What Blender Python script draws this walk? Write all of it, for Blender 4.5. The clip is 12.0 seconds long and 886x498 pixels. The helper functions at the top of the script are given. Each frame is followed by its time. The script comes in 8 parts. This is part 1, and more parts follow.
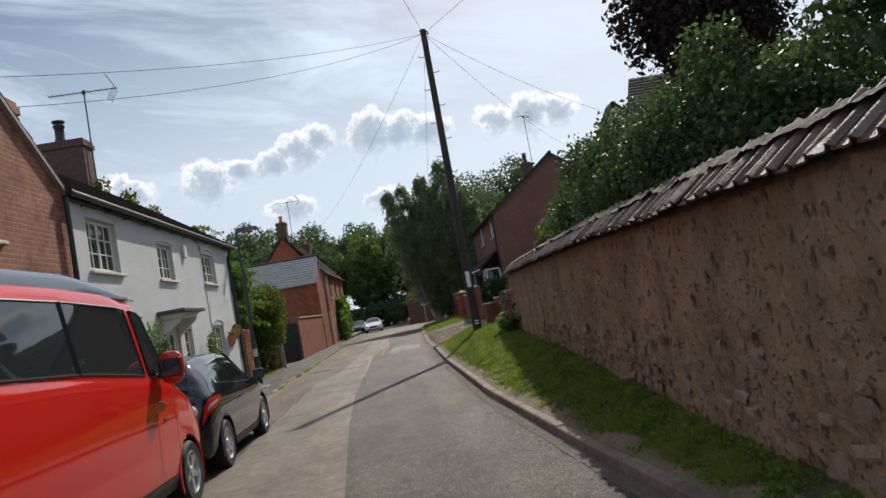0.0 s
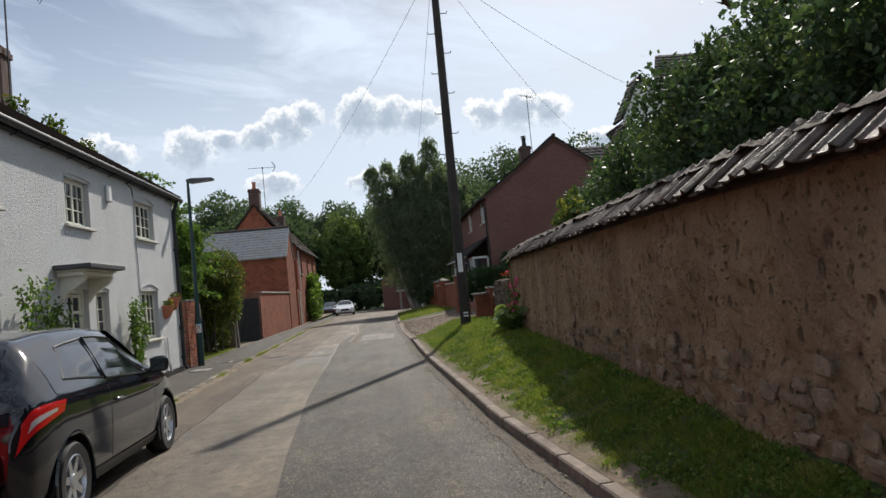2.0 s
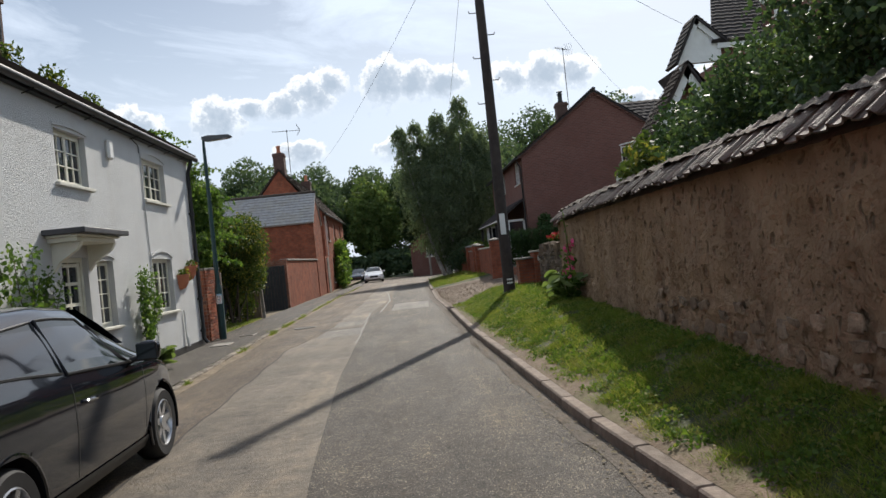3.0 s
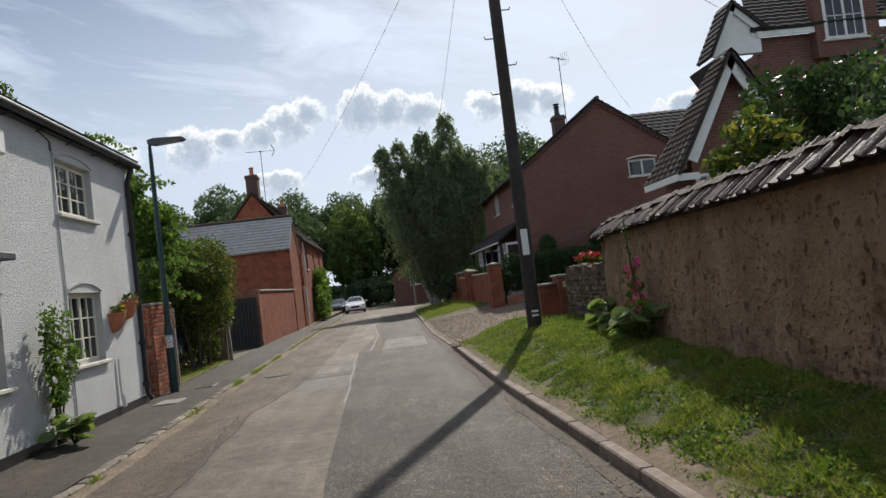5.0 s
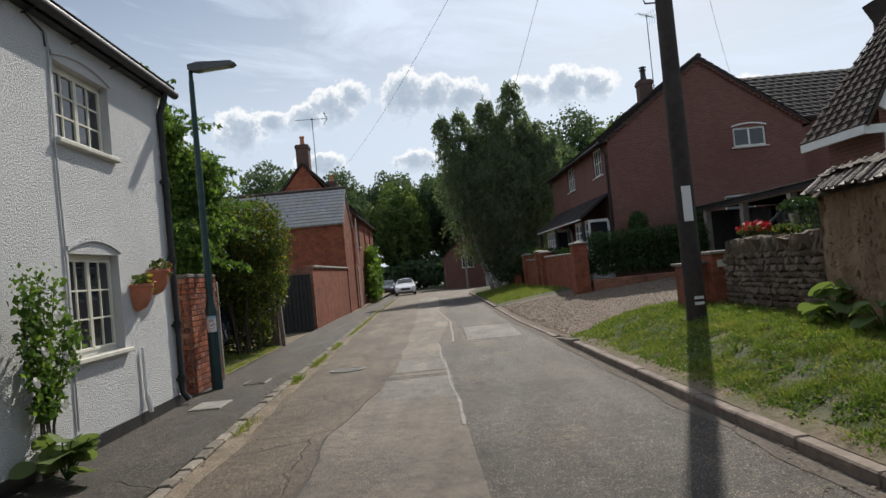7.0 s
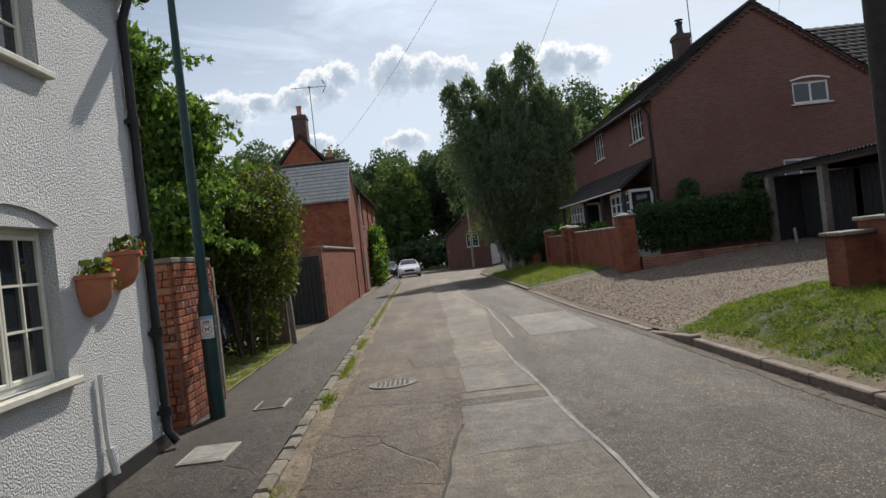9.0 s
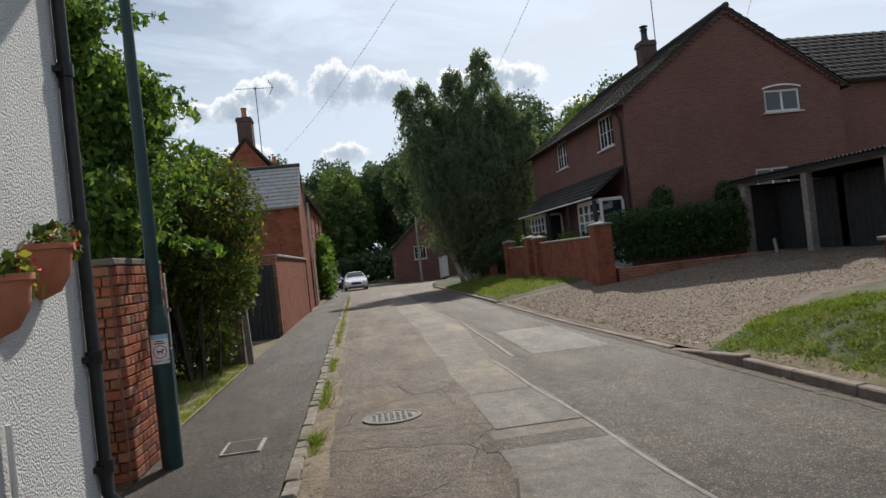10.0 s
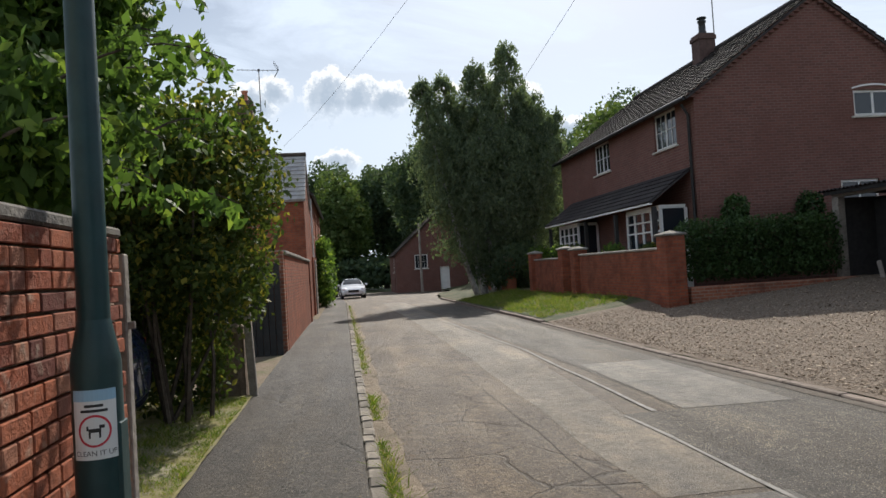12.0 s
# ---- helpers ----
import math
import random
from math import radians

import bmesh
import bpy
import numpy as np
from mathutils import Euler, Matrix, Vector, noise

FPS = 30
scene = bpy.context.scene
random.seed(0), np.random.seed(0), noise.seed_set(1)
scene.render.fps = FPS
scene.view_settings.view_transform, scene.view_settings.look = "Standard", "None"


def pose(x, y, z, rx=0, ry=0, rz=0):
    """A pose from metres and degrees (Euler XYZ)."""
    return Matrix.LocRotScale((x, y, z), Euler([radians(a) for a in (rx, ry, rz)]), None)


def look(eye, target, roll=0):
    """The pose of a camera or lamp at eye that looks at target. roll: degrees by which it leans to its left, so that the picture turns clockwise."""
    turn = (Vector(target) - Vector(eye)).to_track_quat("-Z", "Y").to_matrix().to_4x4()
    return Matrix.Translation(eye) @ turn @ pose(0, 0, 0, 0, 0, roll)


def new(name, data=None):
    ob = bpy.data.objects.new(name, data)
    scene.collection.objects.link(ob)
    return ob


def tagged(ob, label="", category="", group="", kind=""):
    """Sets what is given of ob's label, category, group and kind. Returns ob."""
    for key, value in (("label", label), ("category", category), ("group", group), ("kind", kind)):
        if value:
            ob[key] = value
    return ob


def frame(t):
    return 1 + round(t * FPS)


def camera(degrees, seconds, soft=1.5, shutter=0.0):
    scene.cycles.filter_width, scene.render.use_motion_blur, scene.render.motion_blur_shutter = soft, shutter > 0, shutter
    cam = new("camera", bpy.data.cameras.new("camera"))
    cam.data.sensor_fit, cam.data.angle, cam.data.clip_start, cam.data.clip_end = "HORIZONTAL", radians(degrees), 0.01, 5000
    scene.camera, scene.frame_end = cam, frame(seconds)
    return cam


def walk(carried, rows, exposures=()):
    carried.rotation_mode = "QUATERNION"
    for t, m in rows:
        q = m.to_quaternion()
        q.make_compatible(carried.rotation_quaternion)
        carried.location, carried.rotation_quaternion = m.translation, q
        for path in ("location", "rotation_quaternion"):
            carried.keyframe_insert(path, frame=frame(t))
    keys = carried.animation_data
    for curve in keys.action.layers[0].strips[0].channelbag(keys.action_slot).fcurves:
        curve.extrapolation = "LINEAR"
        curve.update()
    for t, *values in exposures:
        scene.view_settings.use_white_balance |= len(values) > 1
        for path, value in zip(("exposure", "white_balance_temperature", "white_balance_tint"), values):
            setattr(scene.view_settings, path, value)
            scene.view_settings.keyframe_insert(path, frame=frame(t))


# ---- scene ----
cam = camera(63.2, 12.0)
PATH = [
    (0, (0.544, 0.835, 1.623), (0.665, 2.826, 1.764), -10.3),
    (0.5, (0.523, 1.793, 1.576), (0.668, 3.783, 1.715), -8.5),
    (1, (0.474, 2.746, 1.545), (0.643, 4.734, 1.687), -7.1),
    (1.5, (0.467, 3.692, 1.541), (0.64, 5.679, 1.688), -6.2),
    (2, (0.44, 4.551, 1.537), (0.616, 6.54, 1.643), -5.4),
    (2.5, (0.363, 5.449, 1.548), (0.465, 7.444, 1.467), -5.9),
    (3, (0.255, 6.374, 1.541), (0.348, 8.372, 1.56), -6.0),
    (3.2, (0.191, 6.792, 1.514), (0.3, 8.787, 1.613), -5.5),
    (4.8, (-0.109, 9.499, 1.592), (0.056, 11.491, 1.662), -6.6),
    (5, (-0.141, 9.864, 1.591), (0.019, 11.855, 1.68), -6.9),
    (5.5, (-0.322, 10.774, 1.584), (-0.25, 12.772, 1.554), -7.0),
    (6, (-0.589, 11.636, 1.56), (-0.519, 13.632, 1.67), -7.2),
    (6.5, (-0.866, 12.542, 1.572), (-0.809, 14.537, 1.708), -6.6),
    (7, (-1.177, 13.415, 1.542), (-1.133, 15.413, 1.601), -5.5),
    (7.5, (-1.487, 14.327, 1.575), (-1.486, 16.326, 1.529), -5.5),
    (7.7, (-1.653, 14.685, 1.623), (-1.677, 16.685, 1.599), -5.6),
    (9.3, (-2.354, 17.146, 1.611), (-2.275, 19.144, 1.631), -6.4),
    (9.5, (-2.52, 17.488, 1.617), (-2.422, 19.484, 1.691), -6.2),
    (10, (-2.872, 18.341, 1.576), (-2.639, 20.327, 1.598), -6.2),
    (10.5, (-3.221, 19.261, 1.618), (-2.965, 21.242, 1.724), -7.1),
    (11, (-3.475, 20.144, 1.591), (-3.208, 22.119, 1.763), -6.0),
    (11.5, (-3.656, 21.092, 1.57), (-3.402, 23.073, 1.686), -4.5),
    (12, (-3.7, 21.963, 1.541), (-3.431, 23.944, 1.594), -3.5),
]
walk(cam, [(t, look(eye, target, roll)) for t, eye, target, roll in PATH],
     ((0.0, 0.17), (2.0, 0.19), (2.5, 0.29), (3.0, 0.34), (5.0, 0.18), (5.5, 0.13), (6.5, 0.05), (7.0, 0.13), (7.5, 0.08), (9.5, 0.16), (10.5, 0.13), (11.0, 0.02), (11.5, 0.10), (12.0, 0.30)))

# ---- light ----
SUN_EL, SUN_AZ = radians(41.5), math.atan2(0.353, 0.936)   # azimuth from +y towards +x
sun_dir = Vector((math.sin(SUN_AZ) * math.cos(SUN_EL), math.cos(SUN_AZ) * math.cos(SUN_EL), math.sin(SUN_EL)))
sun = new("sun", bpy.data.lights.new("sun", "SUN"))
sun.data.energy, sun.data.angle, sun.data.color = 3.9, radians(0.7), (1.0, 0.94, 0.85)
sun.rotation_euler = (-sun_dir).to_track_quat("-Z", "Y").to_euler()


class Nodes:
    """Short hand for node trees."""

    def __init__(self, tree):
        self.t = tree
        self.t.nodes.clear()

    def add(self, kind, **ins):
        n = self.t.nodes.new(kind)
        for k, v in ins.items():
            key = int(k[1:]) if k[0] == "i" and k[1:].isdigit() else k.replace("_", " ")
            self.put(n.inputs[key], v)
        return n

    def put(self, socket, v):
        if isinstance(v, bpy.types.NodeSocket):
            self.t.links.new(v, socket)
        elif isinstance(v, bpy.types.Node):
            self.t.links.new(v.outputs[0], socket)
        else:
            socket.default_value = v

    def math(self, op, a, b=0.0, clamp=False):
        n = self.add("ShaderNodeMath", i0=a, i1=b)
        n.operation, n.use_clamp = op, clamp
        return n.outputs[0]

    def mix(self, f, a, b, blend="MIX"):
        n = self.t.nodes.new("ShaderNodeMix")
        n.data_type, n.blend_type = "RGBA", blend
        self.put(n.inputs[0], f), self.put(n.inputs[6], a), self.put(n.inputs[7], b)
        return n.outputs[2]

    def ramp(self, f, stops):
        n = self.add("ShaderNodeValToRGB", i0=f)
        e = n.color_ramp.elements
        e[0].position, e[1].position = stops[0][0], stops[-1][0]
        for p, c in stops[1:-1]:
            e.new(p)
        for k, (p, c) in enumerate(stops):
            e[k].position = p
            e[k].color = c if len(c) == 4 else (*c, 1)
        return n.outputs[0]

    def noise(self, vec, scale, detail=5.0, rough=0.55, warp=0.0):
        n = self.add("ShaderNodeTexNoise", Vector=vec, Scale=scale, Detail=detail, Roughness=rough, Distortion=warp)
        return n.outputs[0]


def g3(v):
    return (v, v, v, 1)


def build_sky():
    world = bpy.data.worlds.new("sky")
    scene.world = world
    world.use_nodes = True
    n = Nodes(world.node_tree)
    sky = n.add("ShaderNodeTexSky")
    sky.sky_type, sky.sun_disc, sky.sun_elevation, sky.sun_rotation = "NISHITA", False, SUN_EL, SUN_AZ
    sky.air_density, sky.dust_density, sky.ozone_density = 1.2, 1.6, 2.0
    geo = n.add("ShaderNodeTexCoord").outputs["Generated"]
    sep = n.add("ShaderNodeSeparateXYZ", i0=geo)
    x, y, z = sep.outputs
    az = n.math("ARCTAN2", x, y)
    el = n.math("ARCSINE", z)
    # high thin veil, drawn out sideways, with blue gaps
    flat = n.add("ShaderNodeCombineXYZ", X=n.math("MULTIPLY", az, 1.5), Y=n.math("ADD", n.math("MULTIPLY", el, 7.0), n.math("MULTIPLY", az, 0.9)), Z=0.3)
    veil = n.noise(flat, 2.1, 8.0, 0.62, 0.5)
    veil = n.ramp(veil, [(0.37, g3(0.0)), (0.50, g3(0.50)), (0.66, g3(1.0))])
    haze = n.ramp(el, [(0.0, g3(1.0)), (0.20, g3(0.86)), (0.27, g3(0.52)), (0.42, g3(0.06)), (1.0, g3(0.0))])
    veil = n.math("MAXIMUM", veil, n.math("MULTIPLY", haze, 0.9))
    # the veil glows round the sun; unseen sky opposite is brightened as fill
    dot = n.add("ShaderNodeVectorMath", i0=geo, i1=tuple(sun_dir))
    dot.operation = "DOT_PRODUCT"
    glow = n.ramp(n.math("ADD", n.math("MULTIPLY", dot.outputs["Value"], 0.5), 0.5), [(0.0, g3(1.10)), (0.45, g3(1.0)), (0.66, g3(0.80)), (0.80, g3(0.84)), (1.0, g3(1.0))])
    base = n.mix(n.math("MULTIPLY", veil, 0.93), n.mix(1.0, sky.outputs[0], (0.070, 0.070, 0.070, 1), "MULTIPLY"), n.mix(1.0, (0.77, 0.875, 1.03, 1), glow, "MULTIPLY"))
    # heaped clouds low over the wood: (azimuth, elevation, half width, half height) in degrees
    wob = n.noise(geo, 20.0, 6.0, 0.60)
    wob2 = n.noise(geo, 75.0, 6.0, 0.62)
    w = n.math("ADD", n.math("MULTIPLY", n.math("SUBTRACT", wob, 0.5), 3.2), n.math("MULTIPLY", n.math("SUBTRACT", wob2, 0.5), 2.0))
    heap = None
    for a, e, p, q in ((-13.7, 12.0, 2.6, 2.0), (-11.2, 12.6, 1.4, 1.0), (-8.5, 12.6, 2.0, 1.4), (-6.2, 13.3, 2.4, 2.2), (-4.7, 14.2, 1.7, 1.6),
                       (-0.7, 14.0, 2.5, 2.5), (1.7, 13.7, 2.0, 1.8), (4.1, 13.5, 2.4, 1.6), (9.4, 13.1, 2.0, 1.7), (12.0, 13.2, 2.6, 2.1), (14.5, 12.8, 1.9, 1.5),
                       (-19.6, 11.7, 2.6, 1.6), (-7.8, 9.1, 2.8, 1.3), (-0.4, 8.9, 2.4, 1.2), (18.4, 10.2, 2.2, 1.1), (24.6, 11.0, 3.2, 1.3), (-24.5, 10.6, 2.4, 1.2)):
        u = n.math("MULTIPLY", n.math("SUBTRACT", az, radians(a)), 1 / radians(p))
        v = n.math("MULTIPLY", n.math("SUBTRACT", el, radians(e)), 1 / radians(q))
        d = n.math("SUBTRACT", 1.0, n.math("SQRT", n.math("ADD", n.math("MULTIPLY", u, u), n.math("MULTIPLY", v, v))))
        if heap is None:
            heap, rise = d, v
        else:
            nearer = n.math("GREATER_THAN", d, heap)
            rise = n.math("ADD", n.math("MULTIPLY", rise, n.math("SUBTRACT", 1.0, nearer)), n.math("MULTIPLY", v, nearer))
            heap = n.math("MAXIMUM", heap, d)
    heap = n.math("ADD", heap, n.math("MULTIPLY", w, 0.42))
    crisp = n.ramp(heap, [(0.10, g3(0.0)), (0.24, g3(1.0))])
    soft = n.ramp(heap, [(0.05, g3(0.0)), (0.85, g3(1.0))])
    crest = n.ramp(n.math("ADD", n.math("MULTIPLY", rise, 0.5), 0.5), [(0.22, g3(0.0)), (0.55, g3(1.0))])
    body = n.mix(crest, soft, crisp)
    under = n.math("SUBTRACT", n.math("ADD", heap, n.math("MULTIPLY", n.math("SUBTRACT", wob2, 0.5), 0.9)), n.math("MULTIPLY", rise, 0.30))
    tone = n.ramp(under, [(0.12, (0.98, 0.98, 0.98)), (0.30, (0.82, 0.86, 0.90)), (0.54, (0.50, 0.57, 0.66)), (0.95, (0.40, 0.48, 0.58))])
    col = n.mix(n.math("MULTIPLY", body, 0.88), base, tone)
    bg = n.add("ShaderNodeBackground", Color=col, Strength=0.95)
    out = n.add("ShaderNodeOutputWorld")
    n.t.links.new(bg.outputs[0], out.inputs[0])


build_sky()

# ---- materials ----


def principled(n, color, rough, metal=0.0, normal=None, **more):
    p = n.add("ShaderNodeBsdfPrincipled", Base_Color=color, Roughness=rough, Metallic=metal)
    if normal is not None:
        n.put(p.inputs["Normal"], normal)
    for k, v in more.items():
        n.put(p.inputs[k.replace("_", " ")], v)
    out = n.add("ShaderNodeOutputMaterial")
    n.t.links.new(p.outputs[0], out.inputs[0])
    return p


def fresh(name):
    m = bpy.data.materials.new(name)
    m.use_nodes = True
    return m, Nodes(m.node_tree)


def rgb(c):
    return (*c, 1) if len(c) == 3 else c


def surface(name, a, b, scale=6.0, rough=0.8, bump=0.2, bump_scale=60.0, stain=None, stain_scale=0.7, stain_amount=0.6, metal=0.0, vary=0.0, spec=0.4, coat=0.0):
    """Two tones of grain, a larger stain, fine relief, and a tone that varies from piece to piece."""
    m, n = fresh(name)
    vec = n.add("ShaderNodeNewGeometry").outputs["Position"]
    col = n.mix(n.ramp(n.noise(vec, scale, 7.0, 0.62), [(0.32, g3(0)), (0.68, g3(1))]), rgb(a), rgb(b))
    if stain:
        f = n.ramp(n.noise(vec, stain_scale, 6.0, 0.65), [(0.45, g3(0)), (0.68, g3(stain_amount))])
        col = n.mix(f, col, rgb(stain))
    if vary:
        r = n.add("ShaderNodeObjectInfo").outputs["Random"]
        k = n.math("ADD", n.math("MULTIPLY", r, 2 * vary), 1.0 - vary)
        col = n.mix(1.0, col, n.add("ShaderNodeCombineColor", Red=k, Green=k, Blue=k).outputs[0], "MULTIPLY")
    normal = None
    if bump:
        h = n.math("ADD", n.noise(vec, bump_scale, 4.0), n.math("MULTIPLY", n.noise(vec, bump_scale * 0.17, 3.0), 1.2))
        normal = n.add("ShaderNodeBump", Strength=bump, Distance=0.02, Height=h).outputs[0]
    r = n.math("ADD", n.math("MULTIPLY", n.noise(vec, scale * 0.6, 4.0), 0.25), rough - 0.125)
    principled(n, col, r, metal, normal, Specular_IOR_Level=spec, Coat_Weight=coat, Coat_Roughness=0.04)
    return m


def brickwork(name, tones, mortar, length=0.225, course=0.078, joint=0.011, dirt=(0.10, 0.07, 0.055), rough=0.85, bump=0.5, wear=0.6):
    """Courses of brick on upright walls that run along x or y."""
    m, n = fresh(name)
    vec = n.add("ShaderNodeNewGeometry").outputs["Position"]
    sep = n.add("ShaderNodeSeparateXYZ", i0=vec)
    x, y, z = sep.outputs
    flat = n.add("ShaderNodeCombineXYZ", X=n.math("ADD", x, y), Y=z, Z=0.0)
    wob = n.add("ShaderNodeVectorMath", i0=flat.outputs[0])
    wob.operation = "ADD"
    nz = n.add("ShaderNodeTexNoise", Vector=vec, Scale=5.0, Detail=2.0)
    sc = n.add("ShaderNodeVectorMath", i0=nz.outputs[1], i1=(0.012, 0.012, 0.0))
    sc.operation = "MULTIPLY"
    n.t.links.new(sc.outputs[0], wob.inputs[1])
    br = n.add("ShaderNodeTexBrick", Vector=wob.outputs[0], Color1=rgb(tones[0]), Color2=rgb(tones[1]), Mortar=rgb(mortar), Scale=1.0,
               Mortar_Size=joint, Mortar_Smooth=0.3, Bias=0.0, Brick_Width=length, Row_Height=course)
    col = br.outputs[0]
    grain = n.noise(vec, 26.0, 5.0, 0.6)
    col = n.mix(n.math("MULTIPLY", grain, 0.55), col, rgb(tones[2]))
    f = n.ramp(n.noise(vec, 0.55, 6.0, 0.65), [(0.44, g3(0)), (0.72, g3(0.65))])
    col = n.mix(f, col, rgb(dirt))
    worn = n.ramp(n.noise(vec, 2.6, 7.0, 0.7), [(0.46, g3(0)), (0.62, g3(wear))])
    col = n.mix(worn, col, rgb(tuple(v * 0.55 for v in tones[2])))
    h = n.math("ADD", n.math("MULTIPLY", br.outputs[1], -1.0), n.math("MULTIPLY", n.noise(vec, 70.0, 4.0), 0.5))
    normal = n.add("ShaderNodeBump", Strength=bump, Distance=0.012, Height=h).outputs[0]
    principled(n, col, rough, 0.0, normal, Specular_IOR_Level=0.25)
    return m


def foliage(name, dark, light, tip=None, gloss=0.45, through_light=0.35, patchy=None):
    """Leaves: tone by leaf, light that passes through."""
    m, n = fresh(name)
    r = n.add("ShaderNodeNewGeometry").outputs["Random Per Island"]
    pos = n.add("ShaderNodeNewGeometry").outputs["Position"]
    col = n.mix(r, rgb(dark), rgb(light))
    big = n.ramp(n.noise(pos, 0.9, 4.0), [(0.40, g3(0)), (0.70, g3(0.7))])
    col = n.mix(big, col, rgb(light))
    if patchy:
        col = n.mix(n.ramp(n.noise(pos, 2.4, 5.0, 0.65), [(0.50, g3(0)), (0.66, g3(0.75))]), col, rgb(patchy))
    if tip:
        col = n.mix(n.ramp(r, [(0.80, g3(0)), (0.92, g3(1))]), col, rgb(tip))
    p = n.add("ShaderNodeBsdfPrincipled", Base_Color=col, Roughness=gloss + 0.12, Specular_IOR_Level=0.16)
    warm = n.mix(0.5, col, n.mix(1.0, col, (1.5, 1.6, 0.45, 1), "MULTIPLY"))
    tr = n.add("ShaderNodeBsdfTranslucent", Color=warm)
    mix = n.add("ShaderNodeMixShader", i0=through_light, i1=p.outputs[0], i2=tr.outputs[0])
    out = n.add("ShaderNodeOutputMaterial")
    n.t.links.new(mix.outputs[0], out.inputs[0])
    return m


def plain(name, c, rough=0.5, metal=0.0, coat=0.0, spec=0.5):
    m, n = fresh(name)
    vec = n.add("ShaderNodeNewGeometry").outputs["Position"]
    k = n.noise(vec, 14.0, 5.0)
    col = n.mix(n.math("MULTIPLY", k, 0.35), rgb(c), rgb(tuple(v * 0.72 for v in c[:3])))
    principled(n, col, n.math("ADD", n.math("MULTIPLY", k, 0.12), rough - 0.06), metal, None, Coat_Weight=coat, Coat_Roughness=0.03, Specular_IOR_Level=spec)
    return m


def glass(name, tint=(0.02, 0.025, 0.03), ior=1.52):
    """Window glass before a dark room: dark, mirror-bright at a slant."""
    m, n = fresh(name)
    vec = n.add("ShaderNodeNewGeometry").outputs["Position"]
    normal = n.add("ShaderNodeBump", Strength=0.04, Distance=0.02, Height=n.noise(vec, 2.5, 2.0)).outputs[0]
    principled(n, rgb(tint), 0.03, 0.0, normal, Specular_IOR_Level=0.5, IOR=ior)
    return m


def car_paint(name, c, coat=0.7, flake=0.0):
    m, n = fresh(name)
    vec = n.add("ShaderNodeNewGeometry").outputs["Position"]
    k = n.noise(vec, 3.0, 6.0)
    col = n.mix(n.math("MULTIPLY", k, 0.25), rgb(c), rgb(tuple(v * 0.8 + 0.008 for v in c)))
    principled(n, col, 0.07, flake, None, Coat_Weight=coat * 0.5, Coat_Roughness=0.02, Specular_IOR_Level=0.4)
    return m


def asphalt(name, a, b, chip, scale=1.0, cracked=0.0):
    """Bound stone: tone by chipping, worn streaks along the way driven, darker blots, dust."""
    m, n = fresh(name)
    vec = n.add("ShaderNodeNewGeometry").outputs["Position"]
    stone = n.add("ShaderNodeTexVoronoi", Vector=vec, Scale=135.0 * scale)
    tone = n.add("ShaderNodeSeparateColor", Color=stone.outputs["Color"]).outputs[0]
    col = n.mix(n.ramp(tone, [(0.15, g3(0)), (0.90, g3(1))]), rgb(a), rgb(b))
    col = n.mix(n.ramp(tone, [(0.92, g3(0)), (0.97, g3(0.8))]), col, rgb(chip))
    sep = n.add("ShaderNodeSeparateXYZ", i0=vec)
    drawn = n.add("ShaderNodeCombineXYZ", X=sep.outputs[0], Y=n.math("MULTIPLY", sep.outputs[1], 0.16), Z=0.0)
    worn = n.ramp(n.noise(drawn, 1.5, 7.0, 0.62), [(0.36, (0.80, 0.80, 0.81)), (0.54, (1.0, 1.0, 1.0)), (0.70, (1.42, 1.36, 1.24))])
    blot = n.ramp(n.noise(vec, 0.7, 8.0, 0.70, 0.4), [(0.40, (1.12, 1.11, 1.09)), (0.64, (0.74, 0.74, 0.75))])
    fleck = n.ramp(n.noise(vec, 6.5, 6.0, 0.75), [(0.36, (1.22, 1.19, 1.12)), (0.50, (1.0, 1.0, 1.0)), (0.68, (0.68, 0.68, 0.68))])
    for layer in (worn, blot, fleck):
        col = n.mix(1.0, col, layer, "MULTIPLY")
    h = n.math("ADD", n.noise(vec, 75.0 * scale, 7.0, 0.70), n.math("MULTIPLY", n.noise(vec, 20.0, 5.0), 0.6))
    if cracked:
        bent = n.add("ShaderNodeTexNoise", Vector=vec, Scale=2.2, Detail=5.0)
        shift = n.add("ShaderNodeVectorMath", i0=bent.outputs[1], i1=(0.28, 0.28, 0.0))
        shift.operation = "MULTIPLY"
        moved = n.add("ShaderNodeVectorMath", i0=vec, i1=shift.outputs[0])
        moved.operation = "ADD"
        cell = n.add("ShaderNodeTexVoronoi", Vector=moved.outputs[0], Scale=0.75)
        cell.feature = "DISTANCE_TO_EDGE"
        line = n.ramp(cell.outputs["Distance"], [(0.004, g3(1)), (0.013, g3(0))])
        line = n.math("MULTIPLY", line, n.ramp(n.noise(vec, 0.5, 3.0), [(0.44, g3(0)), (0.56, g3(cracked))]))
        col = n.mix(line, col, rgb(tuple(v * 0.4 for v in a)))
        h = n.math("SUBTRACT", h, line)
    normal = n.add("ShaderNodeBump", Strength=1.0, Distance=0.016, Height=h).outputs[0]
    principled(n, col, n.math("ADD", n.math("MULTIPLY", n.noise(drawn, 2.2, 5.0), 0.30), 0.56), 0.0, normal, Specular_IOR_Level=0.36)
    return m


